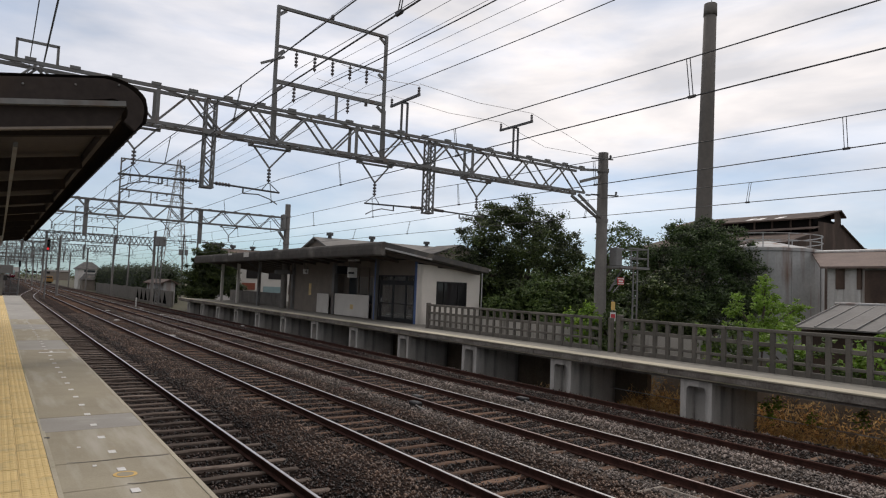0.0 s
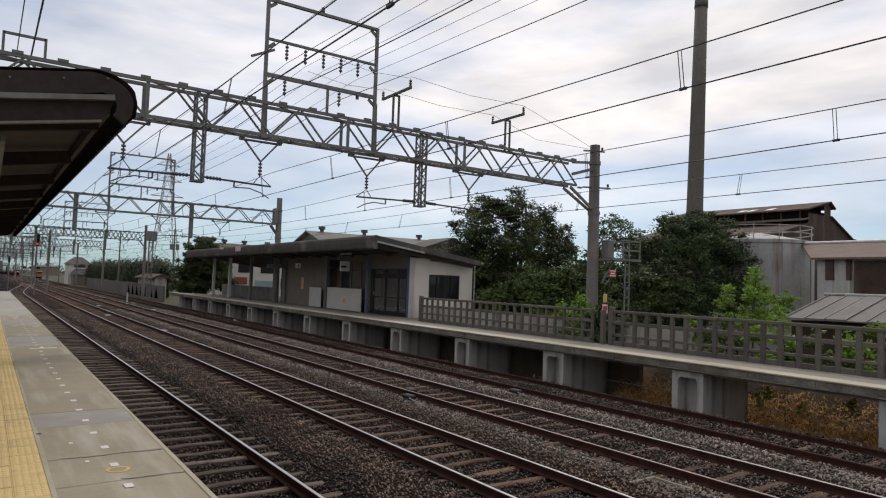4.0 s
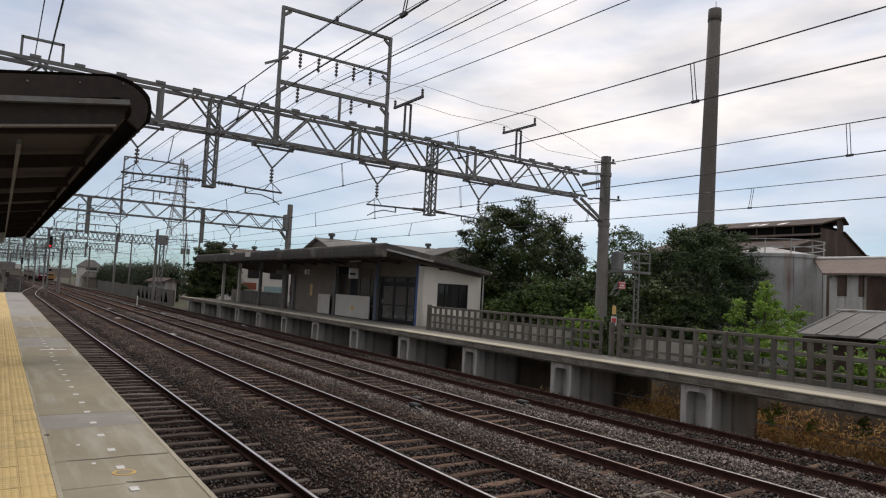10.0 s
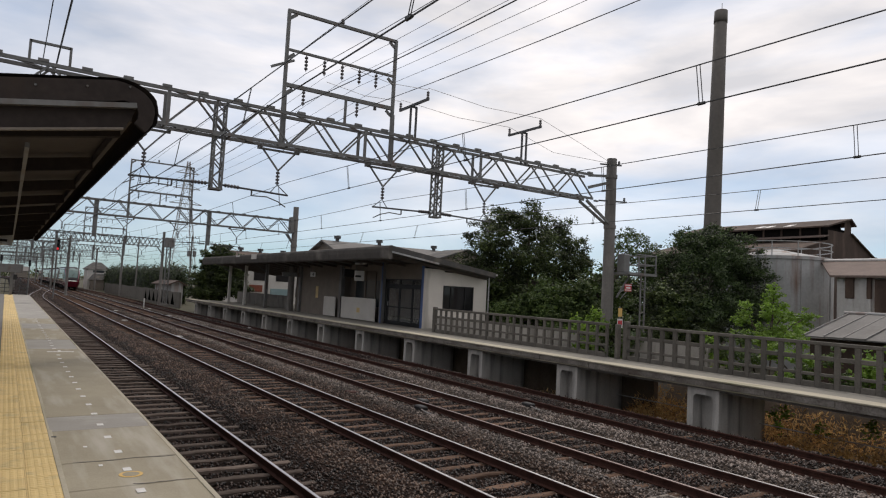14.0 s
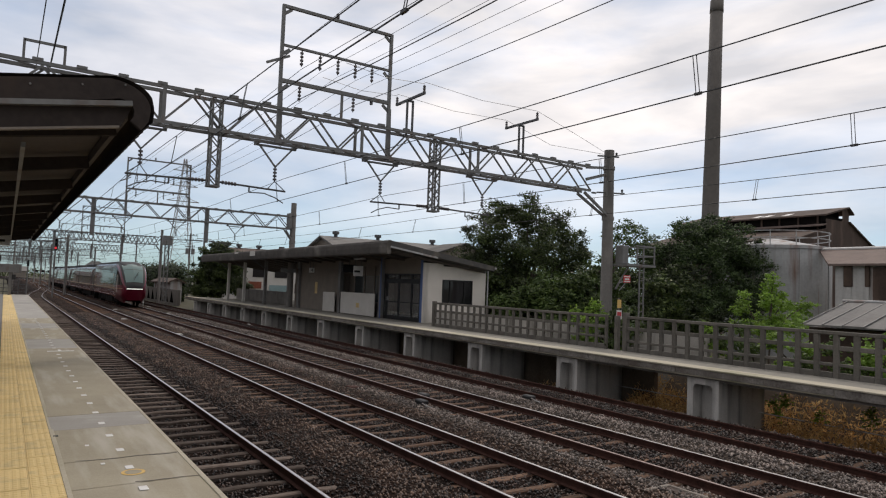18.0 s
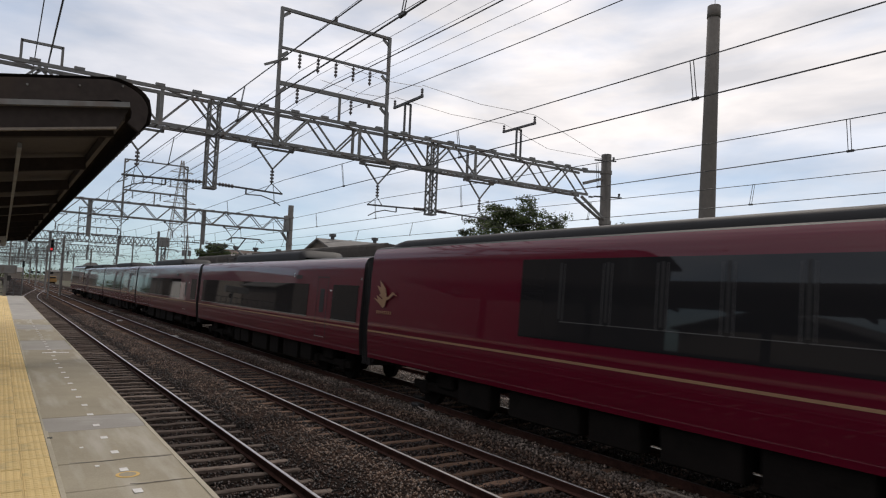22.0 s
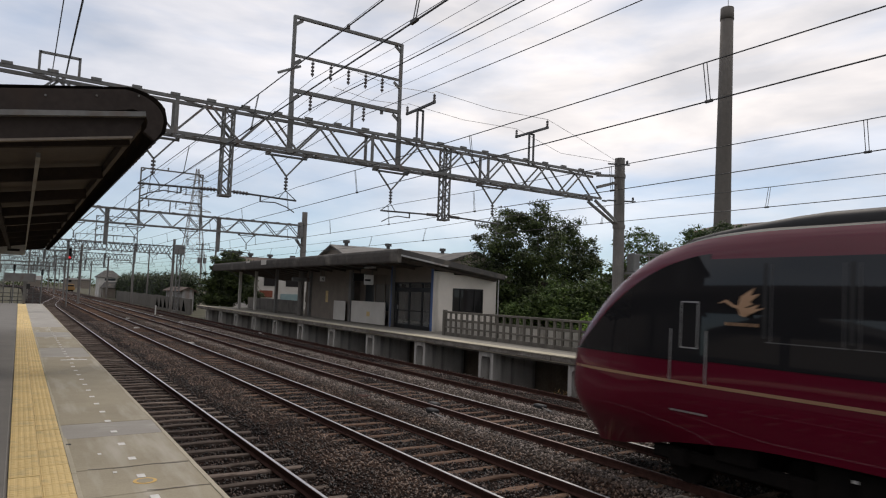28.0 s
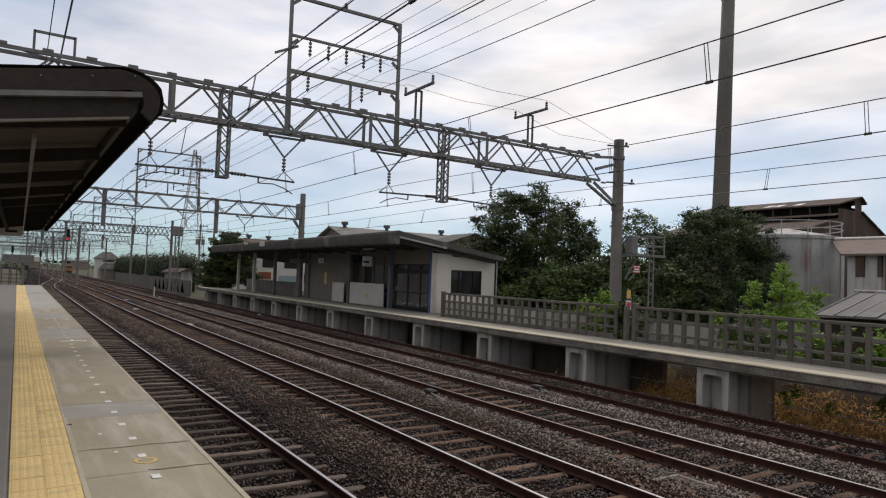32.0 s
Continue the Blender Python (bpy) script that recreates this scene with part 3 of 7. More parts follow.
for track, label in ((T1, "platform loop track with polished rails and old wooden sleepers"), (T2, "main track with polished rails and wooden sleepers"),
                     (T3, "main track used by the red express train"), (T4, "rusty loop track beside the far platform")):
    tr = thing("railway_track", label, "railway track", "four parallel tracks", loc=(track, 0, 0))
    for side in (-1, 1):
        m, top = rail_mesh(track, side)
        m.v = [(a - track, b, c) for a, b, c in m.v]
        top.v = [(a - track, b, c) for a, b, c in top.v]
        r = m.done("rail", RAIL_SIDE, tr, "rust-brown steel rail")
        top.done("railhead", {T1: RAIL_TOP, T2: RAIL_TOP, T3: RAIL_WORN if side > 0 else RAIL_DULL, T4: RAIL_SIDE}[track], r, {T1: "shiny worn running surface", T2: "shiny worn running surface", T3: "dull worn running surface", T4: ""}[track])
    rnd = random.Random(int(track * 10))
    first_sleeper, timber = [], SLEEPER_GREY if track == T1 else SLEEPER
    y = {T1: 2.46, T2: 1.6, T3: 1.9, T4: 1.7}[track]
    while y < 92:
        if len(first_sleeper) < 9:
            o = sleeper_mesh(len(first_sleeper) + int(track * 10)).done("sleeper", timber, tr)
            o.location = (0, y, 0)
            first_sleeper.append(o)
        else:
            share("sleeper", rnd.choice(first_sleeper), tr, (rnd.uniform(-0.06, 0.06), y, rnd.uniform(-0.014, 0.008) - {T1: 0.0, T2: 0.006, T3: 0.008, T4: 0.016}[track]), rnd.uniform(-0.028, 0.028) + rnd.choice((0, math.pi)))
        y += 0.64 + rnd.uniform(-0.015, 0.015)
    rest = Mesh()
    while y < 330:
        xc = centre(track, y) - track
        if not ((track == T1 and y > 160) or (track == T4 and y > 195)):
            rest.box(xc - 1.28, xc + 1.28, y - 0.115, y + 0.115, -0.3, -0.135)
        y += 0.64
    tagged(rest.done("distant_sleeper", timber, tr), kind="stuff")
    y = {T1: 2.46, T2: 1.6, T3: 1.9, T4: 1.7}[track] - 0.64
    while y > -24:
        share("sleeper", rnd.choice(first_sleeper), tr, (rnd.uniform(-0.06, 0.06), y, rnd.uniform(-0.014, 0.008)), rnd.uniform(-0.028, 0.028))
        y -= 0.64

# ---- near platform ----
PZ, PX = 1.157, 1.69
near = tagged(boxes((-7, PX - 0.35, -25, 62.6, -0.75, PZ - 0.16)).done("platform_wall", CONCRETE), "concrete base of the near platform", "platform", kind="structure")
slab = tagged(boxes((-7, 0.02, -25, 62.6, PZ - 0.2, PZ), c=0.01).done("platform_walkway", ASPHALT), "worn grey asphalt platform floor", "platform floor", kind="structure")
deck = thing("platform_edge_slabs", "beige-grey concrete platform edge slabs, patched and stained", "platform", kind="structure")
SLABS = [-20, -15, -10, -5, 0, 3.4, 6.45, 7.4, 8.95, 9.84, 18.69, 21.35, 25.5, 27.9, 31, 34.0, 38, 42, 45.0, 49, 53, 57, 60, 62.6]
rnd = random.Random(5)
y = -25.0
while y < 62.5:
    n = next(k for k in SLABS if k > y + 0.01)
    grey = n in (9.84, 21.35, 27.9) or n > 32
    boxes((0.56, PX, y + 0.004, n - 0.004, PZ - 0.2, PZ + rnd.uniform(-0.004, 0.003)), c=0.008).done("slab", DECK_GREY if grey else DECK, deck, "greyer patched slab" if grey else "")
    y = n

rnd = random.Random(15)
y = -25.0
while y < 62.5:
    n = min(62.6, y + rnd.uniform(1.2, 3.0))
    boxes((PX - rnd.uniform(0.03, 0.05), PX + 0.006, y, n - 0.006, PZ - 0.12, PZ + 0.006), c=0.004).done("edge_nosing", FAR_DECK, deck, "pale worn edge nosing")
    boxes((0.552, rnd.uniform(0.575, 0.6), y, n - 0.004, PZ - 0.05, PZ + 0.005), c=0.002).done("mortar_border", FAR_DECK, deck, "pale mortar border beside the tiles")
    y = n
# ragged cracks in the slabs
for y, x0, x1 in ((7.4, 0.7, 1.6), (6.45, 1.1, 1.65), (5.2, 0.7, 1.3)):
    m = Mesh()
    x, yy = x0, y + 0.03
    while x < x1:
        nx, ny = x + rnd.uniform(0.04, 0.09), yy + rnd.uniform(-0.02, 0.02)
        m.beam((x, yy, PZ + 0.003), (nx, ny, PZ + 0.003), rnd.uniform(0.004, 0.01), 0.004)
        x, yy = nx, ny
    m.done("crack", CONCRETE, deck, "ragged filled crack")

# ---- far platform ----
FX, FZ = 15.37, 1.0
fp = thing("far_platform", "raised concrete platform on open piers with a pale worn edge", "platform", kind="structure")
d = Mesh()
for a, b, za, zb, y0, y1, ma, lab in ((FX, 16.2, 1.13, 1.1, -25, 69.4, FAR_DECK, "pale worn concrete edge strip"), (16.204, 18.25, 1.096, 1.02, -25, 69.4, FAR_WALK, "greyer worn platform floor")):
    d = Mesh()
    d.add([(a, y0, za), (b, y0, zb), (b, y1, zb), (a, y1, za), (a, y0, 0.9), (b, y0, 0.9), (b, y1, 0.9), (a, y1, 0.9)], [(0, 1, 2, 3), (7, 6, 5, 4), (0, 4, 5, 1), (3, 2, 6, 7), (0, 3, 7, 4), (1, 5, 6, 2)])
    d.done("deck", ma, fp, lab)
boxes((18.45, 30, 20, 69.4, -0.75, FZ - 0.004)).done("deck", FAR_WALK, fp)
rnd = random.Random(12)
y = -25.0
while y < 69.3:
    n = min(69.4, y + rnd.choice((1.0, 1.25, 1.6, 2.5)))
    boxes((FX - 0.03 + rnd.uniform(0, 0.012), FX - 0.004, y, n - 0.012, 0.935 - rnd.choice((0, 0, 0.03)), 1.085), c=0.005).done("fascia_slab", EDGE, fp, "chipped brown-stained edge slab")
    y = n
boxes((FX - 0.045, FX + 0.1, -25, 69.4, 1.095, 1.134), c=0.006).done("coping", FAR_DECK, fp, "pale rounded edge lip")
boxes((FX + 0.14, FX + 0.3, -25, 69.4, 0.82, 0.9)).done("edge_beam", CONCRETE, fp)
# back wall in the same dark brown as the bank
boxes((17.78, 17.98, 13.9, 69.4, -0.75, 0.9)).done("back_wall", SOIL, fp, "dark earth-brown back wall")
bank = Mesh()
bank.grid(lambda a, b: (17.5 + 1.7 * b + 0.12 * noise.noise((40 * a, 3 * b, 1.0)), -25 + 38.9 * a, -0.74 + 1.72 * b ** 1.3 + 0.1 * noise.noise((50 * a, 4 * b, 5.0))), 90, 8)
bank.done("earth_bank", SOIL, fp, "dark earth bank under the platform", True)


def pier():
    m = Mesh()
    w, top = 0.47, 0.85
    inner = [(-0.29, -0.75), (-0.29, 0.58), (-0.27, 0.65), (-0.21, 0.695), (0.21, 0.695), (0.27, 0.65), (0.29, 0.58), (0.29, -0.75)]
    outer = [(-w, -0.75), (-w, 0.56), (-w, top), (-0.21, top), (0.21, top), (w, top), (w, 0.56), (w, -0.75)]
    k = len(inner)
    vs = [(x, a, b) for x in (0.0, 0.42) for ring in (outer, inner) for a, b in ring]
    fs = [(i, k + i, k + i + 1, i + 1) for i in range(k - 1)]
    fs += [(k + i, 3 * k + i, 3 * k + i + 1, k + i + 1) for i in range(k - 1)]
    fs += [(i + 1, 2 * k + i + 1, 2 * k + i, i) for i in range(k - 1)]
    m.add(vs, fs)
    m.box(0.4, 2.16, -w + 0.015, w - 0.015, -0.75, 0.86)
    return m


first = pier().done("pier", PIER, fp, "grey concrete pier with a recessed arch")
first.location = (FX + 0.12, 10.55, 0)
for i in range(-6, 12):
    if i:
        share("pier", first, fp, (FX + 0.12, 10.55 + 5.02 * i, 0))

# ---- overhead line portals ----
def lattice(m, x0, x1, y, z0, z1, step, depth=0.45, w=0.07, nodes=None, cross=False):
    """A truss beam along x: four chords, zigzag or crossed braces front and back."""
    for yy in (y - depth / 2, y + depth / 2):
        m.beam((x0, yy, z0), (x1, yy, z0), w, w * 1.3)
        m.beam((x0, yy, z1), (x1, yy, z1), w, w * 1.3)
    n = max(2, round((x1 - x0) / step))
    for i in range(n):
        a, b = x0 + (x1 - x0) * i / n, x0 + (x1 - x0) * (i + 1) / n
        if nodes:
            a, b = nodes[i], nodes[i + 1]
        mid = (a + b) / 2
        if cross:
            for yy in (y - depth / 2, y + depth / 2):
                m.beam((mid, yy, z0), (b, yy, z1), w * 0.6, w * 0.6)
                m.beam((a, yy, z1), (mid, yy, z0), w * 0.6, w * 0.6)
        for yy in (y - depth / 2, y + depth / 2):
            m.beam((a, yy, z0), (mid, yy, z1), w * 0.7, w * 0.7)
            m.beam((mid, yy, z1), (b, yy, z0), w * 0.7, w * 0.7)
        m.beam((a, y - depth / 2, z1), (mid, y + depth / 2, z1), w * 0.6, w * 0.6)
        m.beam((a, y - depth / 2, z0), (mid, y + depth / 2, z0), w * 0.6, w * 0.6)
        m.beam((a, y - depth / 2, z0), (a, y + depth / 2, z0), w * 0.6, w * 0.6)


def insulator(m, p, q, r=0.06, n=4):
    """A string of discs from p to q."""
    p, q = Vector(p), Vector(q)
    m.tube([p, q], r * 0.35, 6)
    for i in range(n):
        c = p.lerp(q, (i + 0.7) / (n + 0.4))
        d = (q - p).normalized() * 0.025
        m.tube([c - d, c, c + d], r, 8)


def lattice_post(m, x, y, z0, z1, w=0.3, bar=0.05):
    for sx in (-1, 1):
        for sy in (-1, 1):
            m.beam((x + sx * w / 2, y + sy * w / 2, z0), (x + sx * w / 2, y + sy * w / 2, z1), bar, bar)
    n = max(2, round((z1 - z0) / (w * 1.1)))
    for i in range(n):
        a, b = z0 + (z1 - z0) * i / n, z0 + (z1 - z0) * (i + 1) / n
        s = 1 if i % 2 else -1
        for e in (-1, 1):
            m.beam((x - s * w / 2, y + e * w / 2, a), (x + s * w / 2, y + e * w / 2, b), bar * 0.6, bar * 0.6)
            m.beam((x + e * w / 2, y - s * w / 2, a), (x + e * w / 2, y + s * w / 2, b), bar * 0.6, bar * 0.6)
    m.box(x - w * 0.62, x + w * 0.62, y - w * 0.62, y + w * 0.62, z0 - 0.05, z0)


HANGS = (2.83, 6.55, 10.14, 14.38)
NODES = [-4.0, -2.2, -0.4, 1.43, 3.25, 5.03, 6.76, 8.5, 10.28, 12.05, 13.95, 15.83, 17.75, 19.75]


def portal(y, pole_x, pole_top, near=True, x0=-4.45, n=13, step=1.92, frame_x=(6.57, 10.33), frame_top=11.45):
    p = thing("catenary_portal", "grey lattice steel catenary portal spanning the tracks", "catenary portal", "overhead line portals", loc=(0, y, 0))
    b = Mesh()
    x1 = NODES[-1] if near else x0 + n * step
    if near:
        lattice(b, NODES[0], x1, 0, 7.2, 8.17, 1.83, 0.5, 0.07, NODES)
        for x in (-2.2, 3.3, 9.27, 13.95):
            for yy in (-0.25, 0.25):
                b.beam((x, yy, 7.2), (x, yy, 8.17), 0.09, 0.05)
    else:
        lattice(b, x0, x1, 0, 7.2, 8.2, step, 0.5, 0.074, cross=y > 60)
    for i in range(0, n * 2):
        b.box(x0 + i * step / 2 - 0.12, x0 + i * step / 2 + 0.12, -0.3, -0.2, 8.2, 8.28)
        b.box(x0 + i * step / 2 + 0.3, x0 + i * step / 2 + 0.5, -0.3, -0.2, 7.1, 7.16)
    b.beam((x1, 0, 7.7), (pole_x, 0, 8.1), 0.09, 0.12)
    b.beam((x1 - 0.3, -0.2, 7.1), (pole_x, -0.1, 6.2), 0.08, 0.1)
    b.beam((x1 - 0.3, 0.2, 7.1), (pole_x, 0.1, 6.2), 0.08, 0.1)
    b.beam((x1, 0, 8.2), (pole_x, 0, 8.35), 0.09, 0.1)
    b.done("lattice_beam", STEEL, p, "zigzag-braced grey lattice beam")
    po = Mesh()
    po.tube([(pole_x, 0, -0.75), (pole_x, 0, pole_top)], 0.27 if y < 90 else 0.19, 18, 0.21 if y < 90 else 0.16)
    po.tube([(pole_x, 0, 8.25), (pole_x, 0, 8.4)], 0.25, 18)
    po.tube([(pole_x, 0, 6.1), (pole_x, 0, 6.25)], 0.26, 18)
    po.done("pole", POLE, p, "tapered grey concrete pole")
    po = Mesh()
    lattice_post(po, x0 + 0.2, 0, -0.75, 7.2, 0.4, 0.06)
    po.done("pole", STEEL, p, "lattice steel leg")
    for x in (4.75, 12.25):
        d = Mesh()
        lattice_post(d, x, 0, 5.66, 8.2, 0.27) if near else d.box(x - 0.13, x + 0.13, -0.13, 0.13, 5.66, 8.2)
        d.done("drop_post", STEEL, p, "hanging steel drop post")
    for i, x in enumerate(HANGS):
        v = Mesh()
        v.beam((x - 0.62, 0, 7.03), (x + 0.62, 0, 7.03), 0.1, 0.05)
        v.beam((x - 0.5, 0, 7.02), (x, 0, 6.43), 0.045, 0.045)
        v.beam((x + 0.5, 0, 7.02), (x, 0, 6.43), 0.045, 0.045)
        for e in (-0.58, 0.58):
            v.beam((x + e, -0.24, 7.09), (x + e, 0.24, 7.09), 0.05, 0.09)
        h = v.done("hanger", STEEL, p, "V-shaped steel hanger")
        s = Mesh()
        insulator(s, (x, 0, 6.43), (x, 0, 5.98), 0.06, 4)
        s.done("insulator", PORCELAIN, h, "disc insulator string")
        post = 4.75 if i < 2 else 12.25
        e = 1 if x > post else -1
        a = Mesh()
        a.tube([(post + e * 0.2, 0, 5.78), (x + e * 0.35, 0, 5.72)], 0.03, 6)
        a.tube([(x + e * 0.35, 0, 5.72), (x, 0, 6.0), (x - e * 0.2, 0, 5.74)], 0.016, 5)
        a.tube([(x - e * 0.75, 0, 5.75), (x - e * 0.75, 0, 5.58)], 0.025, 5)
        a.tube([(x - e * 0.75, 0, 5.58), (x - e * 0.3, 0, 5.6), (x + e * 0.05, 0, 5.5), (x + e * 0.3, 0, 5.36)], 0.018, 5)
        arm = a.done("registration_arm", DARK_STEEL, p, "thin registration arm")
        s = Mesh()
        insulator(s, (post + e * 0.22, 0, 5.78), (post + e * 0.7, 0, 5.77), 0.055, 5)
        s.done("insulator", PORCELAIN, arm)
    if frame_x:
        a, c = frame_x
        fr = Mesh()
        for x in (a, c):
            fr.beam((x, 0, 7.2), (x, 0, frame_top), 0.095, 0.095)
            fr.beam((x + 0.1, 0, 7.2), (x + 0.06, 0, 8.9), 0.05, 0.05)
        fr.beam((a, 0, frame_top - 0.04), (c, 0, frame_top - 0.04), 0.09, 0.09)
        fr.beam((a, 0, 10.2), (c, 0, 10.2), 0.065, 0.075)
        fr.beam((a, 0, 9.1), (c, 0, 9.1), 0.09, 0.12)
        fr.beam((a + 2.05, 0, 8.2), (a + 2.05, 0, 9.1), 0.07, 0.07)
        fr.beam((a - 0.45, 0, 9.55), (a + 0.25, 0, 9.9), 0.07, 0.07)
        for x in (a, c):
            e = 1 if x == a else -1
            for z in (frame_top - 0.1, 10.1, 9.0):
                fr.beam((x, 0, z - 0.2), (x + e * 0.25, 0, z), 0.03, 0.1)
        k = fr.done("feeder_frame", STEEL, p, "tall steel feeder frame above the beam")
        for x, z in [(a + 0.64 + 0.61 * j, 10.15) for j in range(5)] + [(a + 0.62, 9.05), (a + 2.45, 9.05), (a + 3.1, 9.05)]:
            s = Mesh()
            insulator(s, (x, 0, z), (x, 0, z - 0.5 if x < a + 3 or z > 10 else z - 0.12), 0.055, 4)
            s.done("insulator", PORCELAIN, k)
        s = Mesh()
        insulator(s, (a + 1.78, 0, frame_top), (a + 1.78, 0, frame_top + 0.2), 0.06, 2)
        s.done("insulator", PORCELAIN, k)
    if near:
        for x in (11.15, 16.15):
            h = Mesh()
            h.beam((x - 0.1, 0, 8.1), (x - 0.1, 0, 9.35), 0.06, 0.06)
            h.beam((x + 0.12, 0, 8.1), (x + 0.12, 0, 9.35), 0.06, 0.06)
            h.beam((x, -0.95, 9.4), (x, 0.95, 9.4), 0.07, 0.08)
            h.beam((x - 0.1, 0, 9.33), (x + 0.12, 0, 9.33), 0.06, 0.06)
            hb = h.done("wire_bracket", DARK_STEEL, p, "T-shaped bracket with two pin insulators")
            for yy in (-0.9, 0.9):
                h = Mesh()
                insulator(h, (x, yy, 9.4), (x, yy, 9.68), 0.05, 3)
                h.done("insulator", PORCELAIN, hb)
        h = Mesh()
        h.beam((0.05, 0, 8.2), (0.05, 0, 8.78), 0.06, 0.06)
        h.beam((0.93, 0, 8.2), (0.93, 0, 8.78), 0.06, 0.06)
        h.beam((0.05, 0, 8.75), (0.93, 0, 8.75), 0.06, 0.06)
        h.done("feeder_frame", STEEL, p, "small goalpost frame")
        for z, l in ((8.9, 0.6), (7.35, 1.0)):
            h = Mesh()
            h.beam((pole_x - 0.7, 0, z - 0.12), (pole_x + l, 0, z), 0.05, 0.06)
            insulator(h, (pole_x + l - 0.15, 0, z + 0.02), (pole_x + l - 0.15, 0, z + 0.18), 0.05, 2)
            h.done("wire_bracket", DARK_STEEL, p, "side bracket with pin insulator")
    return p


portal(19.0, 21.1, 9.1)
second = portal(50.0, 18.95, 9.3, near=False, n=12, frame_x=(6.7, 10.9), frame_top=11.3)
boxes((18.5, 18.75, -0.3, 0.3, 7.15, 8.45), c=0.03).done("junction_box", STEEL, second, "grey box bracketed to the pole")
tagged(second, "grey lattice catenary portal passing over the far platform roof")
third = portal(92.0, 16.95, 9.2, near=False, n=20, step=1.05, frame_x=(7.6, 12.4), frame_top=11.5)
portal(-16.0, 21.1, 9.1, near=False)
for yy in (128, 168, 210, 255, 300, 350):
    copy_thing(third, pose(bend(yy) + (0.0 if yy < 300 else -1), yy, 0))
for yy in (110, 149, 190, 232):
    copy_thing(third, pose(-9.5, yy, -0.6))

# ---- wires ----
PORTALS = [-55, -16, 19, 50, 92, 128, 168, 210, 255, 300]


def sag(y, z0, drop):
    for a, b in zip(PORTALS, PORTALS[1:]):
        if a <= y <= b:
            w = (y - a) / (b - a)
            return z0 - 4 * drop * w * (1 - w)
    return z0


for i, (track, hang, zc, zm, phase) in enumerate(((T1, 2.95, 5.5, 6.18, 5.05), (T2, 6.9, 5.52, 6.14, 4.87), (T3, 10.4, 5.37, 6.0, 4.62), (T4, 14.2, 5.27, 5.88, 8.33))):
    w = thing("overhead_wire", "catenary wire with droppers above a track", "overhead wire", "overhead wires")
    ys = []
    for a, b in zip(PORTALS, PORTALS[1:]):
        ys += [a + (b - a) * k / 8 for k in range(8)]
    ys.append(PORTALS[-1])
    top = [(hang, y, sag(y, zm, 0.16)) for y in ys]
    under_x = 2.865 if track == T1 else track + (hang - track) * 0.6
    low = [(under_x, y, zc) for y in ys]
    m = Mesh()
    m.tube(top, 0.0085, 5)
    m.done("messenger_wire", WIRE, w)
    m = Mesh()
    m.tube(low, 0.0095, 5)
    m.done("contact_wire", WIRE, w)
    y = phase - 15.0
    while y < 110:
        z = sag(y, zm, 0.16)
        xa, xb = hang, under_x
        m = Mesh()
        m.tube([(xa, y - 0.02, z), (xb, y - 0.02, zc)], 0.006, 4)
        m.tube([(xa, y + 0.03, z), (xb, y + 0.03, zc)], 0.006, 4)
        m.tube([(xb, y - 0.05, zc), (xb, y + 0.05, zc)], 0.022, 5)
        m.done("dropper", WIRE, w)
        y += 5.0
lines = [(7.2, 9.56, 0.009, 0.37), (7.81, 9.58, 0.006, 0.37), (8.42, 9.58, 0.006, 0.37), (9.03, 9.58, 0.006, 0.37), (9.64, 9.58, 0.006, 0.37), (8.35, 11.64, 0.008, 0.03),
         (7.19, 8.62, 0.013, 0.38), (9.02, 8.77, 0.01, 0.4), (0.36, 8.66, 0.013, 0.05), (0.68, 8.66, 0.022, 0.05)]
for x, z, r, drop in lines:
    m = Mesh()
    ys = []
    for a, b in zip(PORTALS, PORTALS[1:]):
        ys += [a + (b - a) * k / 8 for k in range(8)]
    m.tube([(x, y, sag(y, z, drop)) for y in ys if y < 170 or x > 3], r, 5)
    tagged(m.done("feeder_wire", WIRE), "thin dark feeder cable along the line", "cable", "feeder cables")
for x in (11.15, 16.15):
    for yy in (18.1, 19.9):
        m = Mesh()
        m.tube([(8.3 if x < 12 else 11.15, 19 + (yy - 19), 9.78), ((8.3 + x) / 2 if x < 12 else 13.6, yy, 9.62), (x, yy, 9.72)], 0.008, 4)
        if x > 12:
            m.tube([(x, yy, 9.72), (19, yy + 0.5, 9.25), (21.1, 19.0, 8.9)], 0.008, 4)
        tagged(m.done("jumper_wire", WIRE), "thin jumper cable between brackets", "cable", "jumper cables")

# ---- near platform: markings and canopy ----
strip = thing("tactile_strip", "yellow tactile warning tiles along the platform edge", "tactile paving", kind="structure")
boxes((0.02, 0.57, -25, 62.6, PZ - 0.2, PZ - 0.014)).done("bedding", ASPHALT, strip)
tile = Mesh()
tile.box(0.005, 0.255, 0.005, 0.358, -0.02, 0.0, c=0.004)
for a in range(4):
    for b in range(5):
        x, y = 0.04 + 0.059 * a, 0.045 + 0.067 * b
        tile.add([(x - 0.02, y - 0.02, 0), (x + 0.02, y - 0.02, 0), (x + 0.02, y + 0.02, 0), (x - 0.02, y + 0.02, 0), (x - 0.012, y - 0.012, 0.005), (x + 0.012, y - 0.012, 0.005), (x + 0.012, y + 0.012, 0.005), (x - 0.012, y + 0.012, 0.005)],
                 [(4, 5, 6, 7), (0, 1, 5, 4), (1, 2, 6, 5), (2, 3, 7, 6), (3, 0, 4, 7)])
t0 = tile.done("tile", TACTILE, strip)
t0.location = (0.035, 3.0, PZ + 0.002)
rnd = random.Random(8)
k = 0
y = 3.0
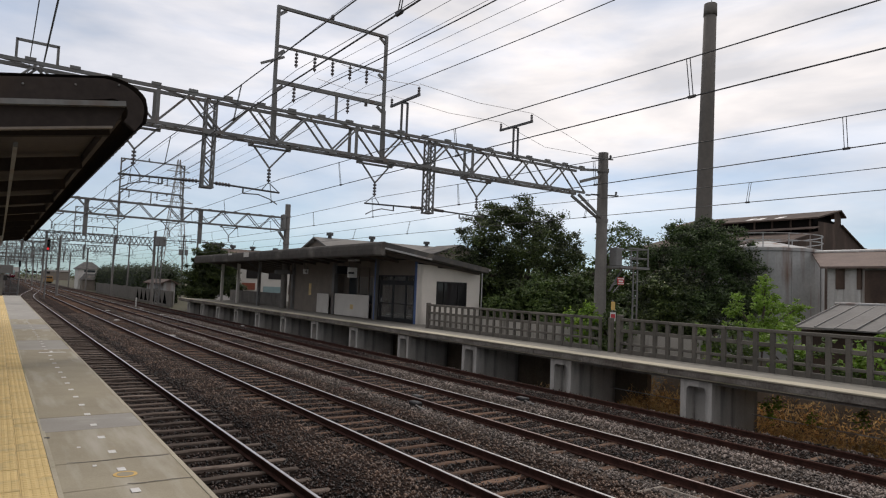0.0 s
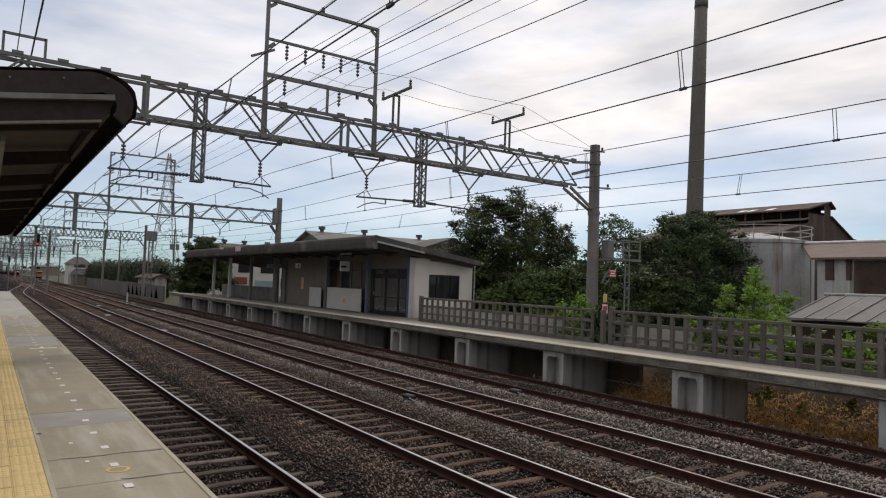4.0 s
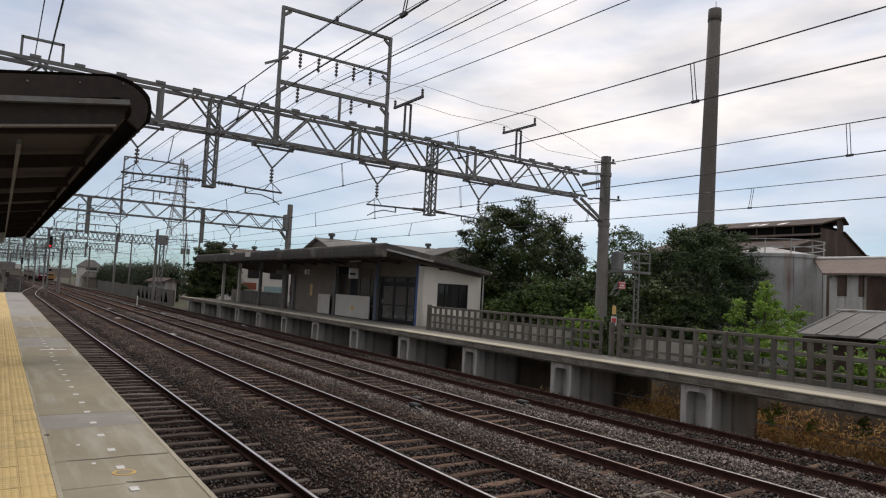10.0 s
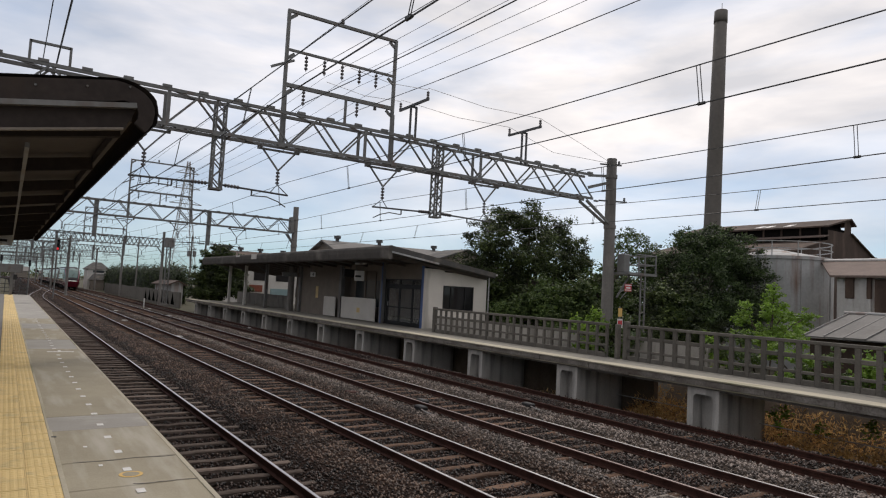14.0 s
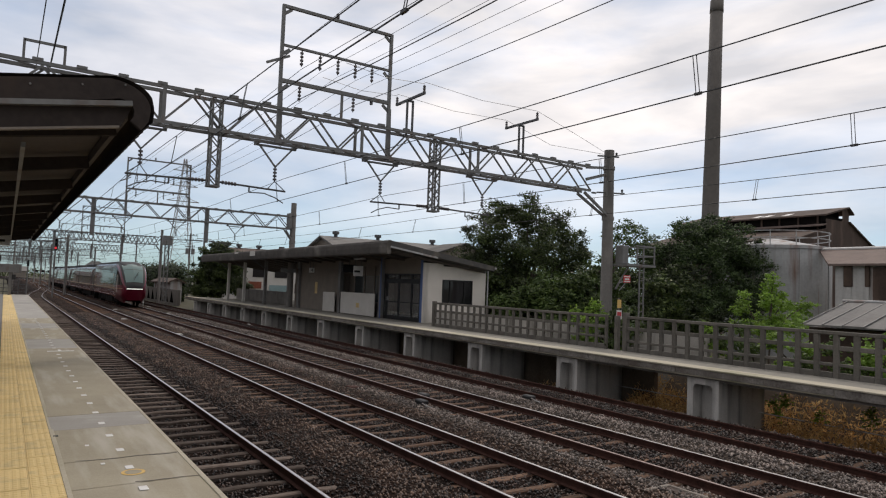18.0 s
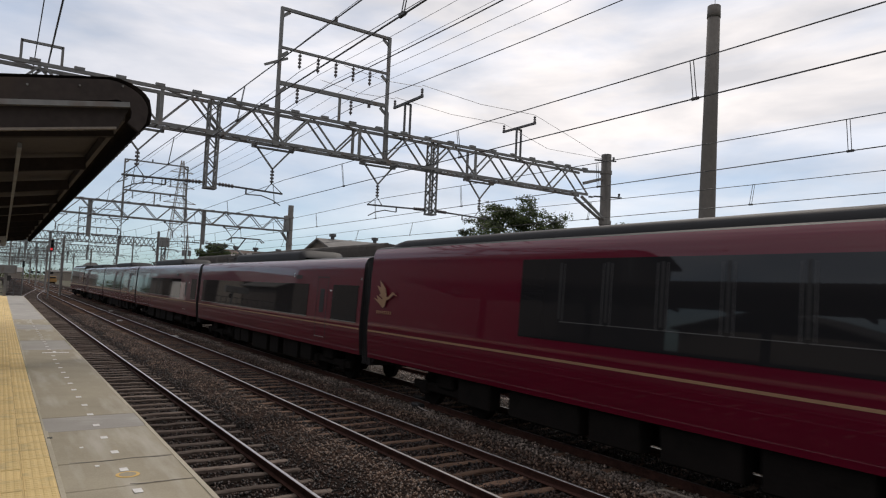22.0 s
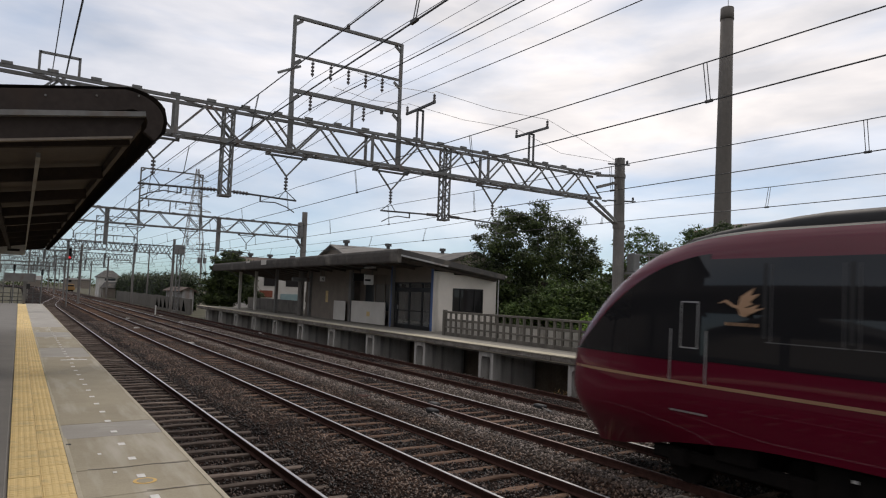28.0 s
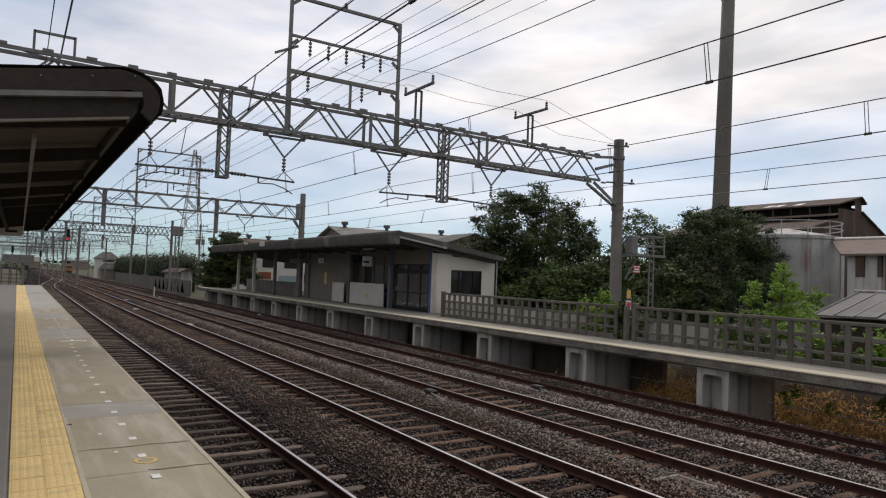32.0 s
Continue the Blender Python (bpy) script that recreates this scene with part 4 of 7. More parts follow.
while y < 56:
    for c in range(2):
        if k:
            share("tile", t0, strip, (0.035 + 0.262 * c, y, PZ + 0.002 + rnd.uniform(-0.002, 0.002)))
        k += 1
    y += 0.366
far = Mesh()
far.box(0.035, 0.555, y, 61.6, PZ - 0.05, PZ + 0.004)
far.box(0.035, 0.555, -25, 2.99, PZ - 0.05, PZ + 0.004)
far.done("distant_tiles", TACTILE, strip)
boxes((0.035 + 0.256, 0.035 + 0.266, 3, 61, PZ - 0.02, PZ + 0.001)).done("joint", TACTILE, strip)
first = None
for i in range(34):
    yy = 6.25 + 0.734 * i
    m = boxes((-0.036, 0.036, -0.06, 0.06, 0.0, 0.003))
    if first is None:
        first = m.done("platform_mark", WHITE)
        first.location = (1.13, yy, PZ + 0.002)
        tagged(first, "small white square painted on the platform floor", "floor marking", "row of white floor marks")
    else:
        copy_thing(first, pose(1.13 + random.Random(i).uniform(-0.01, 0.01), yy, PZ + 0.002))
for x, yy in ((0.86, 8.05), (0.92, 7.22)):
    copy_thing(first, pose(x, yy, PZ + 0.0015) @ Matrix.Diagonal((0.5, 0.5, 1, 1)))
m = Mesh()
m.tube([(0, 0, 0), (0, 0, 0.002)], 0.105, 28)
d = tagged(m.done("floor_disc", ORANGE), "round orange floor marking with a pale centre", "floor marking")
d.location = (1.13, 6.8, PZ + 0.0015)
m = Mesh()
m.tube([(0, 0, 0.0), (0, 0, 0.0015)], 0.074, 20)
m.done("symbol", DECK, d, "pale worn centre").location = (0, 0, 0.002)
m = boxes((0.95, 1.5, 17.9, 18.02, 0, 0.004), (1.18, 1.24, 18.02, 18.3, 0, 0.004))
tagged(m.done("stop_mark", WHITE), "white painted T-shaped stopping mark", "floor marking").location = (0, 0, PZ + 0.002)
m = boxes((-0.025, 0.025, 0, 0.06, 0, 0.006))
tagged(m.done("drain_plug", BLACK), "small dark metal plug in the slab", "drain").location = (0.6, 8.62, PZ)

# canopy over the near platform
can = thing("platform_canopy", "dark brown steel platform canopy with a rounded ribbed eave", "canopy")
CX, CY0, CY1, CZ = 0.93, 5.76, 29.2, 4.36
prof = [(-6.5, 4.3), (-2.4, 4.0), (-0.13, 4.43), (0.6, 4.57)]
prof += [(0.6 + 0.31 * math.sin(a), 4.36 + 0.21 * math.cos(a)) for a in [i * math.pi / 2 / 8 for i in range(1, 9)]]
prof += [(0.9, 4.27), (0.85, 4.19)]


def ribbed(m, pr, y0, y1, dy, amp):
    n = round((y1 - y0) / dy)
    vs = []
    for i in range(n + 1):
        y = y0 + (y1 - y0) * i / n
        o = amp * (0.5 + 0.5 * math.cos(2 * math.pi * i / 2))
        vs += [(x + (o if x > 0.4 else 0), y, z + (o if x < 0.9 else 0)) for x, z in pr]
    k = len(pr)
    m.add(vs, [(i * k + j, i * k + j + 1, (i + 1) * k + j + 1, (i + 1) * k + j) for i in range(n) for j in range(k - 1)])


m = Mesh()
ribbed(m, prof, CY0, CY1, 0.11, 0.034)
m.done("roof_sheet", CANOPY_MAT, can, "ribbed dark roof sheet curving down at the eave")
m = Mesh()
front = [(x, z) for x, z in prof]
inner = [(x, z - 0.17) if x < 0.65 else (0.65 + (x - 0.6) * 0.45, 4.33 + (z - 4.36) * 0.45) for x, z in prof]
for y in (CY0 - 0.03, CY1):
    m = Mesh()
    a = [(x, y, z) for x, z in front] + [(x, y, z) for x, z in inner]
    k = len(front)
    m.add(a + [(x, yy + 0.06, z) for x, yy, z in a], [(i, i + 1, k + i + 1, k + i) for i in range(k - 1)] + [(2 * k + i, 3 * k + i, 3 * k + i + 1, 2 * k + i + 1) for i in range(k - 1)] +
          [(k + i, k + i + 1, 3 * k + i + 1, 3 * k + i) for i in range(k - 1)] + [(i, 2 * k + i, 2 * k + i + 1, i + 1) for i in range(k - 1)])
    m.done("fascia", CANOPY_MAT, can, "dark end fascia with rounded corner")
m = Mesh()
m.beam((-2.4, CY0 - 0.02, 3.86), (0.77, CY0 - 0.02, 4.395), 0.06, 0.04)
m.done("edge_trim", STEEL, can, "grey edge trim")
m = Mesh()
m.add([(x, CY0 + q, z) for q in (0.06, 0.02) for x, z in ((-2.4, 3.62), (0.7, 4.2), (0.78, 4.38), (-2.4, 3.85))], [(4, 5, 6, 7), (3, 2, 1, 0), (0, 1, 5, 4), (1, 2, 6, 5)])
m.done("end_panel", CANOPY_MAT, can, "dark end panel below the trim")
m = Mesh()
m.beam((-2.4, CY0 + 0.02, 3.62), (0.69, CY0 + 0.02, 4.2), 0.05, 0.018)
m.done("drip_edge", WALL_DARK, can, "thin drip edge")
for x in (0.07, 0.41, 0.71):
    m = Mesh()
    m.tube([(x, CY0 - 0.045, 4.4 + 0.19 * x), (x, CY0 - 0.02, 4.4 + 0.19 * x)], 0.008, 8)
    m.done("bolt", STEEL, can)
m = Mesh()
m.add([(-2.4, CY0 + 0.03, 3.87), (0.78, CY0 + 0.03, 4.42), (0.78, CY1 - 0.03, 4.42), (-2.4, CY1 - 0.03, 3.87), (-6.3, CY0 + 0.03, 4.2), (-6.3, CY1 - 0.03, 4.2)], [(0, 1, 2, 3), (4, 0, 3, 5)])
m.done("soffit", CANOPY_UNDER, can, "brown panelled soffit")
for i in range(11):
    y = CY0 + 0.5 + 2.2 * i
    m = Mesh()
    m.beam((-2.4, y, 3.76), (0.72, y, 4.29), 0.07, 0.14)
    m.done("rafter", CANOPY_MAT, can)
m = Mesh()
m.beam((0.74, CY0 + 0.08, 4.33), (0.74, CY1, 4.33), 0.04, 0.1)
m.done("edge_beam", CANOPY_UNDER, can, "long brown edge beam")
m = Mesh()
m.beam((-0.35, CY0 + 0.3, 4.1), (-0.35, CY1, 4.1), 0.08, 0.12)
m.done("purlin", CANOPY_MAT, can)
m = Mesh()
m.beam((0.06, 6.2, 4.03), (0.1, 26, 4.03), 0.032, 0.04)
m.done("light_strip", STEEL, can, "pale unlit tube lamp casing")
for y in (12, 20, 27.5):
    m = boxes((-3.1, -2.85, y - 0.12, y + 0.12, PZ, 3.92), c=0.02)
    m.done("column", CANOPY_MAT, can, "dark steel column")
s = thing("hanging_sign", "white station sign hanging below the canopy", "sign", loc=(-0.5, 26.0, 3.85))
boxes((-1.2, 0.6, -0.06, 0.06, 0, 0.36), c=0.01).done("board", WHITE, s)
boxes((0.1, 0.45, -0.066, -0.06, 0.12, 0.2)).done("lettering", BLACK, s, "unreadable dark bar")
for x in (-0.9, 0.4):
    boxes((x - 0.015, x + 0.015, -0.015, 0.015, 0.36, 0.42)).done("hanger_rod", DARK_STEEL, s)

# wooden cover panel between the middle tracks
pn = thing("timber_cover", "rusty-brown cover panel with pale timber borders on the ballast", "track cover", loc=(9.0, 6.6, -0.14))
boxes((-0.28, 0.26, -0.34, 0.3, -0.1, 0.03), c=0.01).done("cover", RUST, pn, "rusty cover plate")
for b in ((-0.33, 0.31, 0.3, 0.37, -0.1, 0.05), (0.26, 0.32, -0.4, 0.3, -0.1, 0.05)):
    boxes(b, c=0.01).done("timber_border", WALL_DARK, pn, "pale weathered timber")

# platform end: railing, box, signal
s = thing("end_railing", "grey steel railing closing the platform end", "railing", loc=(0, 62.2, PZ))
for i in range(16):
    boxes((-6 + 0.5 * i - 0.03, -6 + 0.5 * i + 0.03, -0.03, 0.03, 0, 1.3)).done("post", DARK_STEEL, s)
for z in (0.2, 0.5, 0.8, 1.25):
    boxes((-6, 1.55, -0.02, 0.02, z, z + 0.05)).done("rail", DARK_STEEL, s)
s = thing("equipment_cabinet", "grey trackside cabinet on a post at the platform end", "cabinet", loc=(0.4, 61.0, PZ))
boxes((-1.4, 0.7, -0.3, 0.3, 1.75, 2.4), c=0.02).done("housing", STEEL, s)
boxes((-0.1, 0.1, -0.1, 0.1, 0, 1.75)).done("post", STEEL, s)
boxes((0.1, 0.35, -0.34, -0.3, 1.2, 1.6)).done("lamp_hood", BLACK, s)


def signal(x, y, z, lit, base=-0.75, k_=1.0):
    s = thing("railway_signal", "black colour-light railway signal" + (" showing red" if lit else ", unlit"), "signal", "trackside signals", loc=(x, y, 0))
    m = Mesh()
    m.tube([(0, 0, base), (0, 0, z + 0.2)], 0.09, 10)
    m.done("mast", STEEL, s, "grey tubular mast")
    m = Mesh()
    m.box(-0.26 * k_, 0.26 * k_, -0.32, -0.12, z - 0.8 * k_, z + 0.8 * k_, c=0.1)
    h = m.done("head", BLACK, s, "black signal head")
    for k in range(3):
        m = Mesh()
        m.tube([(0, -0.5, z + k_ * (-0.5 + 0.5 * k)), (0, -0.32, z + k_ * (-0.5 + 0.5 * k))], 0.16 * k_, 14, caps=False)
        m.done("hood", BLACK, h)
        m = Mesh()
        m.tube([(0, -0.34, z + k_ * (-0.5 + 0.5 * k)), (0, -0.325, z + k_ * (-0.5 + 0.5 * k))], 0.14 * k_, 14)
        m.done("lens", SIGNAL_RED if lit and k == 0 else DARK_GLASS, h, "glowing red lens" if lit and k == 0 else "")


signal(5.1, 94.5, 6.6, True)
signal(2.6, 105.0, 4.2, False, k_=0.55)
signal(-0.6, 100.0, 4.6, False, k_=0.55)
m = Mesh()
m.tube([(0, 0, -0.3), (0, 0, 0.9)], 0.07, 10)
pt = tagged(m.done("marker_post", WHITE), "short white marker post between the tracks", "post")
pt.location = (12.2, 74.0, 0)
for i, (x, y) in enumerate(((T2 + 1.1, 38), (T2 + 0.3, 52), (T2 + 1.5, 66), (T3 + 1.5, 60), (T3 + 1.9, 72), (T3 + 1.6, 52), (T4 + 0.8, 46), (T3 + 1.2, 24.5), (T2 + 1.9, 18.0))):
    b = Mesh()
    b.box(-0.17, 0.17, -0.25, 0.25, -0.22, -0.08, c=0.03)
    tagged(b.done("track_box", PIER if i < 7 else RAIL_SIDE), "low pale trackside cover box between the rails" if i < 7 else "low rusty trackside box on the ballast", "trackside box", "trackside boxes").location = (x, y, 0)


# grease pots and cable bonds beside the rails
for x, y in ((T3 - 0.95, 15.05), (T4 - 0.95, 14.5), (T3 - 0.35, 15.9)):
    b = thing("rail_bond", "black rubber-covered cable bond clamped to the rail", "cable bond", "cable bonds", loc=(x, y, -0.1))
    boxes((-0.12, 0.1, -0.2, 0.2, -0.06, 0.06), c=0.03).done("cover", BLACK, b)
    m = Mesh()
    m.tube([(-0.1, -0.2, 0.0), (-0.22, -0.34, 0.03), (-0.16, -0.52, -0.02), (0.02, -0.62, -0.08)], 0.014, 6)
    m.done("cable", SHEET, b, "pale bent cable")


# ---- far platform: fence, building, plants ----
fence = thing("lattice_fence", "weathered precast concrete lattice fence along the far platform", "fence", loc=(18.11, 0, FZ))
boxes_of = {}


def fence_panel(y, rails, pitch, half):
    """Four posts, the rails between them and a coping, each a piece of its own."""
    n = 4
    x = rnd.uniform(-0.015, 0.015)
    pieces = [("post", (-0.05, 0.05, -half, half, 0.0, 1.16), i * pitch, 0.0) for i in range(n)]
    pieces += [("rail", (-0.042, 0.042, half, pitch - half, 0.0, h), i * pitch, z) for z, h in rails for i in range(n)]
    pieces += [("coping", (-0.065, 0.065, -half, pitch * n - half - 0.005, 1.15, 1.245), 0.0, 0.0)]
    for name, b, dy, z in pieces:
        if b not in boxes_of:
            boxes_of[b] = boxes(b, c=0.012).done(name, FENCE, fence)
            boxes_of[b].location = (x, y + dy, z)
        else:
            share(name, boxes_of[b], fence, (x + rnd.uniform(-0.004, 0.004), y + dy, z + rnd.uniform(-0.004, 0.0)))


rnd = random.Random(3)
for i in range(1, 7):
    fence_panel(15.36 - 0.4945 * 4 * i, ((0.0, 0.18), (0.33, 0.085), (0.75, 0.12)), 0.4945, 0.07)
for i in range(6):
    fence_panel(15.8 + 0.469 * 4 * i + 0.46, ((0.0, 0.2), (0.41, 0.08), (0.76, 0.11)), 0.469, 0.052)
boxes((-0.09, 0.09, 15.68, 15.83, 0, 1.24), c=0.02).done("post", FENCE, fence)
boxes((-0.1, 0.1, 15.28, 15.46, 0, 1.36), c=0.02).done("post", FENCE, fence, "taller concrete end post")
boxes((-0.1, 0.1, 27.5, 27.68, 0, 1.3), c=0.02).done("post", FENCE, fence)
# pale block wall behind the fence
tagged(boxes((19.3, 19.45, 13.0, 29.5, -0.75, 1.78), c=0.01).done("block_wall", BLOCK), "low stained grey block wall behind the fence", "wall", kind="structure")

wr = thing("waiting_room", "low beige station waiting room with a dark overhanging roof", "station building")
WX, WY = 19.35, 30.76
m = Mesh()
# end wall with its window opening
for b in ((WX, 20.7, WY, WY + 0.12, FZ, 4.35), (22.75, 23.75, WY, WY + 0.12, FZ, 4.05), (20.7, 22.75, WY, WY + 0.12, FZ, 2.05), (20.7, 22.75, WY, WY + 0.12, 3.4, 4.2)):
    m.box(*b)
m.box(23.63, 23.75, WY + 0.12, 49.92, FZ, 4.1)
m.done("end_wall", WALL, wr, "pale beige end wall")
# front wall is coloured darker than the end wall for the roof's shade
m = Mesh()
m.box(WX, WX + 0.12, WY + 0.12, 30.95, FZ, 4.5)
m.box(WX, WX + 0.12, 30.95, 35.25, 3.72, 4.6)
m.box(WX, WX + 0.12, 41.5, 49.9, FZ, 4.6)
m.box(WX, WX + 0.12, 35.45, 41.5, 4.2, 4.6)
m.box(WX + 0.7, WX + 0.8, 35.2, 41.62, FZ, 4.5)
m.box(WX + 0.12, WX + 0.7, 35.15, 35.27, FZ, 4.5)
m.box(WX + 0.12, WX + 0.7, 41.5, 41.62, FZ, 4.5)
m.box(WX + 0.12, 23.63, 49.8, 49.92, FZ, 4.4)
m.done("front_wall", WALL_DARK, wr, "front wall with the roof's shade put into its grey-brown")
for y in (35.35, 41.3, 48.85):
    boxes((WX - 0.2, WX + 0.1, y - 0.18, y + 0.18, FZ, 4.75), c=0.02).done("column", STEEL, wr, "grey-blue steel column")
boxes((WX - 0.03, WX, WY + 0.02, WY + 0.22, FZ, 4.5)).done("corner_trim", BLUE, wr, "blue corner trim")
boxes((WX - 0.23, WX - 0.2, 35.2, 35.3, FZ, 4.7)).done("column_trim", BLUE, wr, "blue column trim")
for a, b, z in ((35.75, 40.6, 2.45), (41.6, 43.55, 2.38)):
    boxes((WX - 0.35, WX - 0.29, a, b, FZ + 0.04, z), c=0.01).done("board", PLASTER, wr, "plain white wind-break board")
door = Mesh()
for y, w in ((31.02, 0.1), (31.94, 0.08), (33.41, 0.09), (34.84, 0.1), (35.2, 0.07)):
    door.box(WX + 0.0, WX + 0.07, y - w, y + w, FZ, 3.68)
for z, h in ((FZ + 0.12, 0.12), (3.28, 0.13), (3.68, 0.04), (2.05, 0.03)):
    door.box(WX + 0.002, WX + 0.066, 30.95, 35.25, z - h, z + h)
dr = door.done("sliding_door", ALU, wr, "dark aluminium sliding doors")
for a, b in ((31.12, 31.86), (32.02, 33.32), (33.5, 34.74), (34.94, 35.13)):
    for z0, z1 in ((1.24, 2.02), (2.08, 3.15), (3.41, 3.64)):
        pn = boxes((WX + 0.03, WX + 0.036, a, b, z0, z1)).done("pane", CLEAR, dr)
        pn.visible_shadow = False
boxes((WX - 0.03, WX, 34.72, 34.76, 2.1, 2.35), c=0.005).done("handle", SILVER, dr, "small pale door handle")
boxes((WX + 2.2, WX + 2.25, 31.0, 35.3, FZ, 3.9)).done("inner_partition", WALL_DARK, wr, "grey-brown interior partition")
boxes((WX + 0.5, WX + 0.9, 31.6, 35, FZ, FZ + 0.45), c=0.02).done("bench", ALU, wr, "dark interior bench")
win = Mesh()
for x in (20.7, 21.2, 22.2, 22.75):
    win.box(x - 0.04, x + 0.04, WY - 0.02, WY + 0.06, 2.05, 3.4)
for z in (2.05, 3.4):
    win.box(20.66, 22.79, WY - 0.021, WY + 0.061, z - 0.04, z + 0.04)
w = win.done("window", ALU, wr, "dark framed sliding window")
for a, b in ((20.74, 21.16), (21.24, 22.16), (22.24, 22.71)):
    boxes((a, b, WY + 0.02, WY + 0.026, 2.09, 3.36)).done("pane", DARK_GLASS, w)
rf = Mesh()
RX0, RX1, RY0, RY1 = 16.62, 23.6, 29.75, 68.3
rf.add([(RX0, RY0, 5.36), (RX1, RY0, 4.32), (RX1, RY1, 4.32), (RX0, RY1, 5.3), (RX0, RY0, 5.06), (RX1, RY0, 4.05), (RX1, RY1, 4.05), (RX0, RY1, 5.0)],
       [(0, 1, 2, 3), (7, 6, 5, 4), (0, 4, 5, 1), (3, 2, 6, 7), (0, 3, 7, 4), (1, 5, 6, 2)])
rf.done("roof", ROOF_DARK, wr, "dark mossy lean-to roof")
pr = [(RX0 + 0.02, 5.37), (16.52, 5.37), (16.43, 5.33), (16.38, 5.22), (16.37, 5.0), (16.4, 4.72), (16.46, 4.64), (16.6, 4.64), (RX0 + 0.02, 4.66)]
for y0, y1 in [(29.7 + 1.93 * i, 29.7 + 1.93 * (i + 1) - 0.012) for i in range(20)]:
    k = len(pr)
    o = 0.004 * (int(y0) % 3)
    fs = Mesh()
    fs.add([(x + o, y, z) for y in (y0, y1) for x, z in pr], [(i, (i + 1) % k, k + (i + 1) % k, k + i) for i in range(k)] + [tuple(range(k))[::-1], tuple(range(k, 2 * k))])
    fs.done("fascia_section", FASCIA, wr, "stained rounded fascia section")
# two thin pale plates on the fascia
for y0, y1, z0, z1 in ((51.1, 52.4, 4.95, 5.34), (55.6, 56.6, 5.2, 5.36)):
    boxes((16.35, 16.366, y0, y1, z0, z1), c=0.003).done("repair_patch", PLASTER, wr, "pale patch on the fascia")
m = Mesh()
m.beam((RX0, RY0 - 0.03, 5.03), (19.6, RY0 - 0.03, 4.6), 0.05, 0.09)
m.done("verge_trim", SHEET, wr, "pale metal verge trim")
m = Mesh()
m.tube([(23.66, RY0 - 0.05, 4.2), (23.66, RY1, 4.2)], 0.06, 8)
m.tube([(23.85, WY - 0.08, 4.15), (23.85, WY - 0.08, FZ)], 0.04, 8)
m.done("gutter", SHEET, wr, "grey gutter and downpipe")
for y in [30.5 + 2.4 * i for i in range(16)]:
    m = Mesh()
    m.beam((16.6, y, 4.86), (23.5, y, 3.98), 0.1, 0.14)
    m.done("rafter", CANOPY_UNDER, wr)
for y in (54.4, 60.2, 65.3):
    boxes((18.3, 18.55, y - 0.12, y + 0.12, FZ, 5.0), c=0.02).done("column", PLASTER if y > 60 else STEEL, wr)
    m = Mesh()
    m.beam((18.42, y, 4.0), (17.2, y, 4.75), 0.08, 0.1)
    m.done("bracket", DARK_STEEL, wr)
for i in range(7):
    boxes((20.3, 20.38, 53.1 + 2.25 * i, 55.3 + 2.25 * i, FZ, 2.1), c=0.01).done("back_panel", CONCRETE, wr, "grey concrete back panel")
# things hung below and put on the roof
for y, z, h in ((45.65, 2.2, 0.85), (38.0, 1.5, 0.3)):
    boxes((WX - (0.012 if y > 42 else 0.362), WX - (0.004 if y > 42 else 0.352), y - 0.22, y + 0.22, z, z + h)).done("notice", TACTILE, wr, "torn faded yellow notice")
boxes((WX + 0.68, WX + 0.697, 36.2, 40.6, 1.9, 3.6)).done("recess_window", PANE, wr, "grey window in the recess")
for y in (36.2, 37.7, 39.1, 40.6):
    boxes((WX + 0.64, WX + 0.68, y - 0.05, y + 0.05, FZ, 4.2)).done("recess_post", WALL_DARK, wr)
bl = thing("destination_board", "blue-grey hanging direction board", "sign", loc=(18.0, 47.5, 3.68))
boxes((-0.75, 0.75, -0.05, 0.05, 0, 0.3), c=0.01).done("board", STEEL, bl)
for x in (-0.6, 0.6):
    boxes((x - 0.012, x + 0.012, -0.012, 0.012, 0.3, 0.95)).done("hanger_rod", DARK_STEEL, bl)
for y, z, h, w_ in ((36.1, 3.5, 0.62, 0.62), (43.4, 3.7, 0.34, 0.36)):
    s = thing("hanging_sign", "small white hanging platform sign", "sign", "signs below the far roof", loc=(18.0, y, z))
    boxes((-w_ / 2, w_ / 2, -0.05, 0.05, 0, h), c=0.01).done("board", WHITE, s)
    if h > 0.4:
        boxes((-0.3, 0.1, -0.056, -0.05, 0.22, 0.34)).done("lettering", BLACK, s, "unreadable dark bar")
    else:
        cu = bpy.data.curves.new("numeral", "FONT")
        cu.body, cu.size, cu.extrude, cu.align_x = "4", 0.32, 0.003, "CENTER"
        cu.materials.append(BLACK)
        o = new("numeral", cu)
        o.parent = s
        o.matrix_local = pose(0, -0.056, 0.06, 90, 0, 0)
    for x in (-w_ * 0.35, w_ * 0.35):
        boxes((x - 0.012, x + 0.012, -0.012, 0.012, h, h + 0.75)).done("hanger_rod", DARK_STEEL, s)
s = thing("departure_board", "dark departure display hanging under the roof", "display", loc=(18.6, 38.6, 3.75))
boxes((-0.5, 0.5, -0.1, 0.1, 0, 0.5), c=0.02).done("housing", BLACK, s)
boxes((-0.02, 0.02, -0.02, 0.02, 0.5, 0.95)).done("hanger_rod", DARK_STEEL, s)
s = thing("loudspeaker", "small grey loudspeaker under the roof", "loudspeaker", loc=(17.3, 34.6, 4.45))
boxes((-0.15, 0.15, -0.5, 0.5, 0, 0.1), c=0.02).done("housing", SHEET, s)

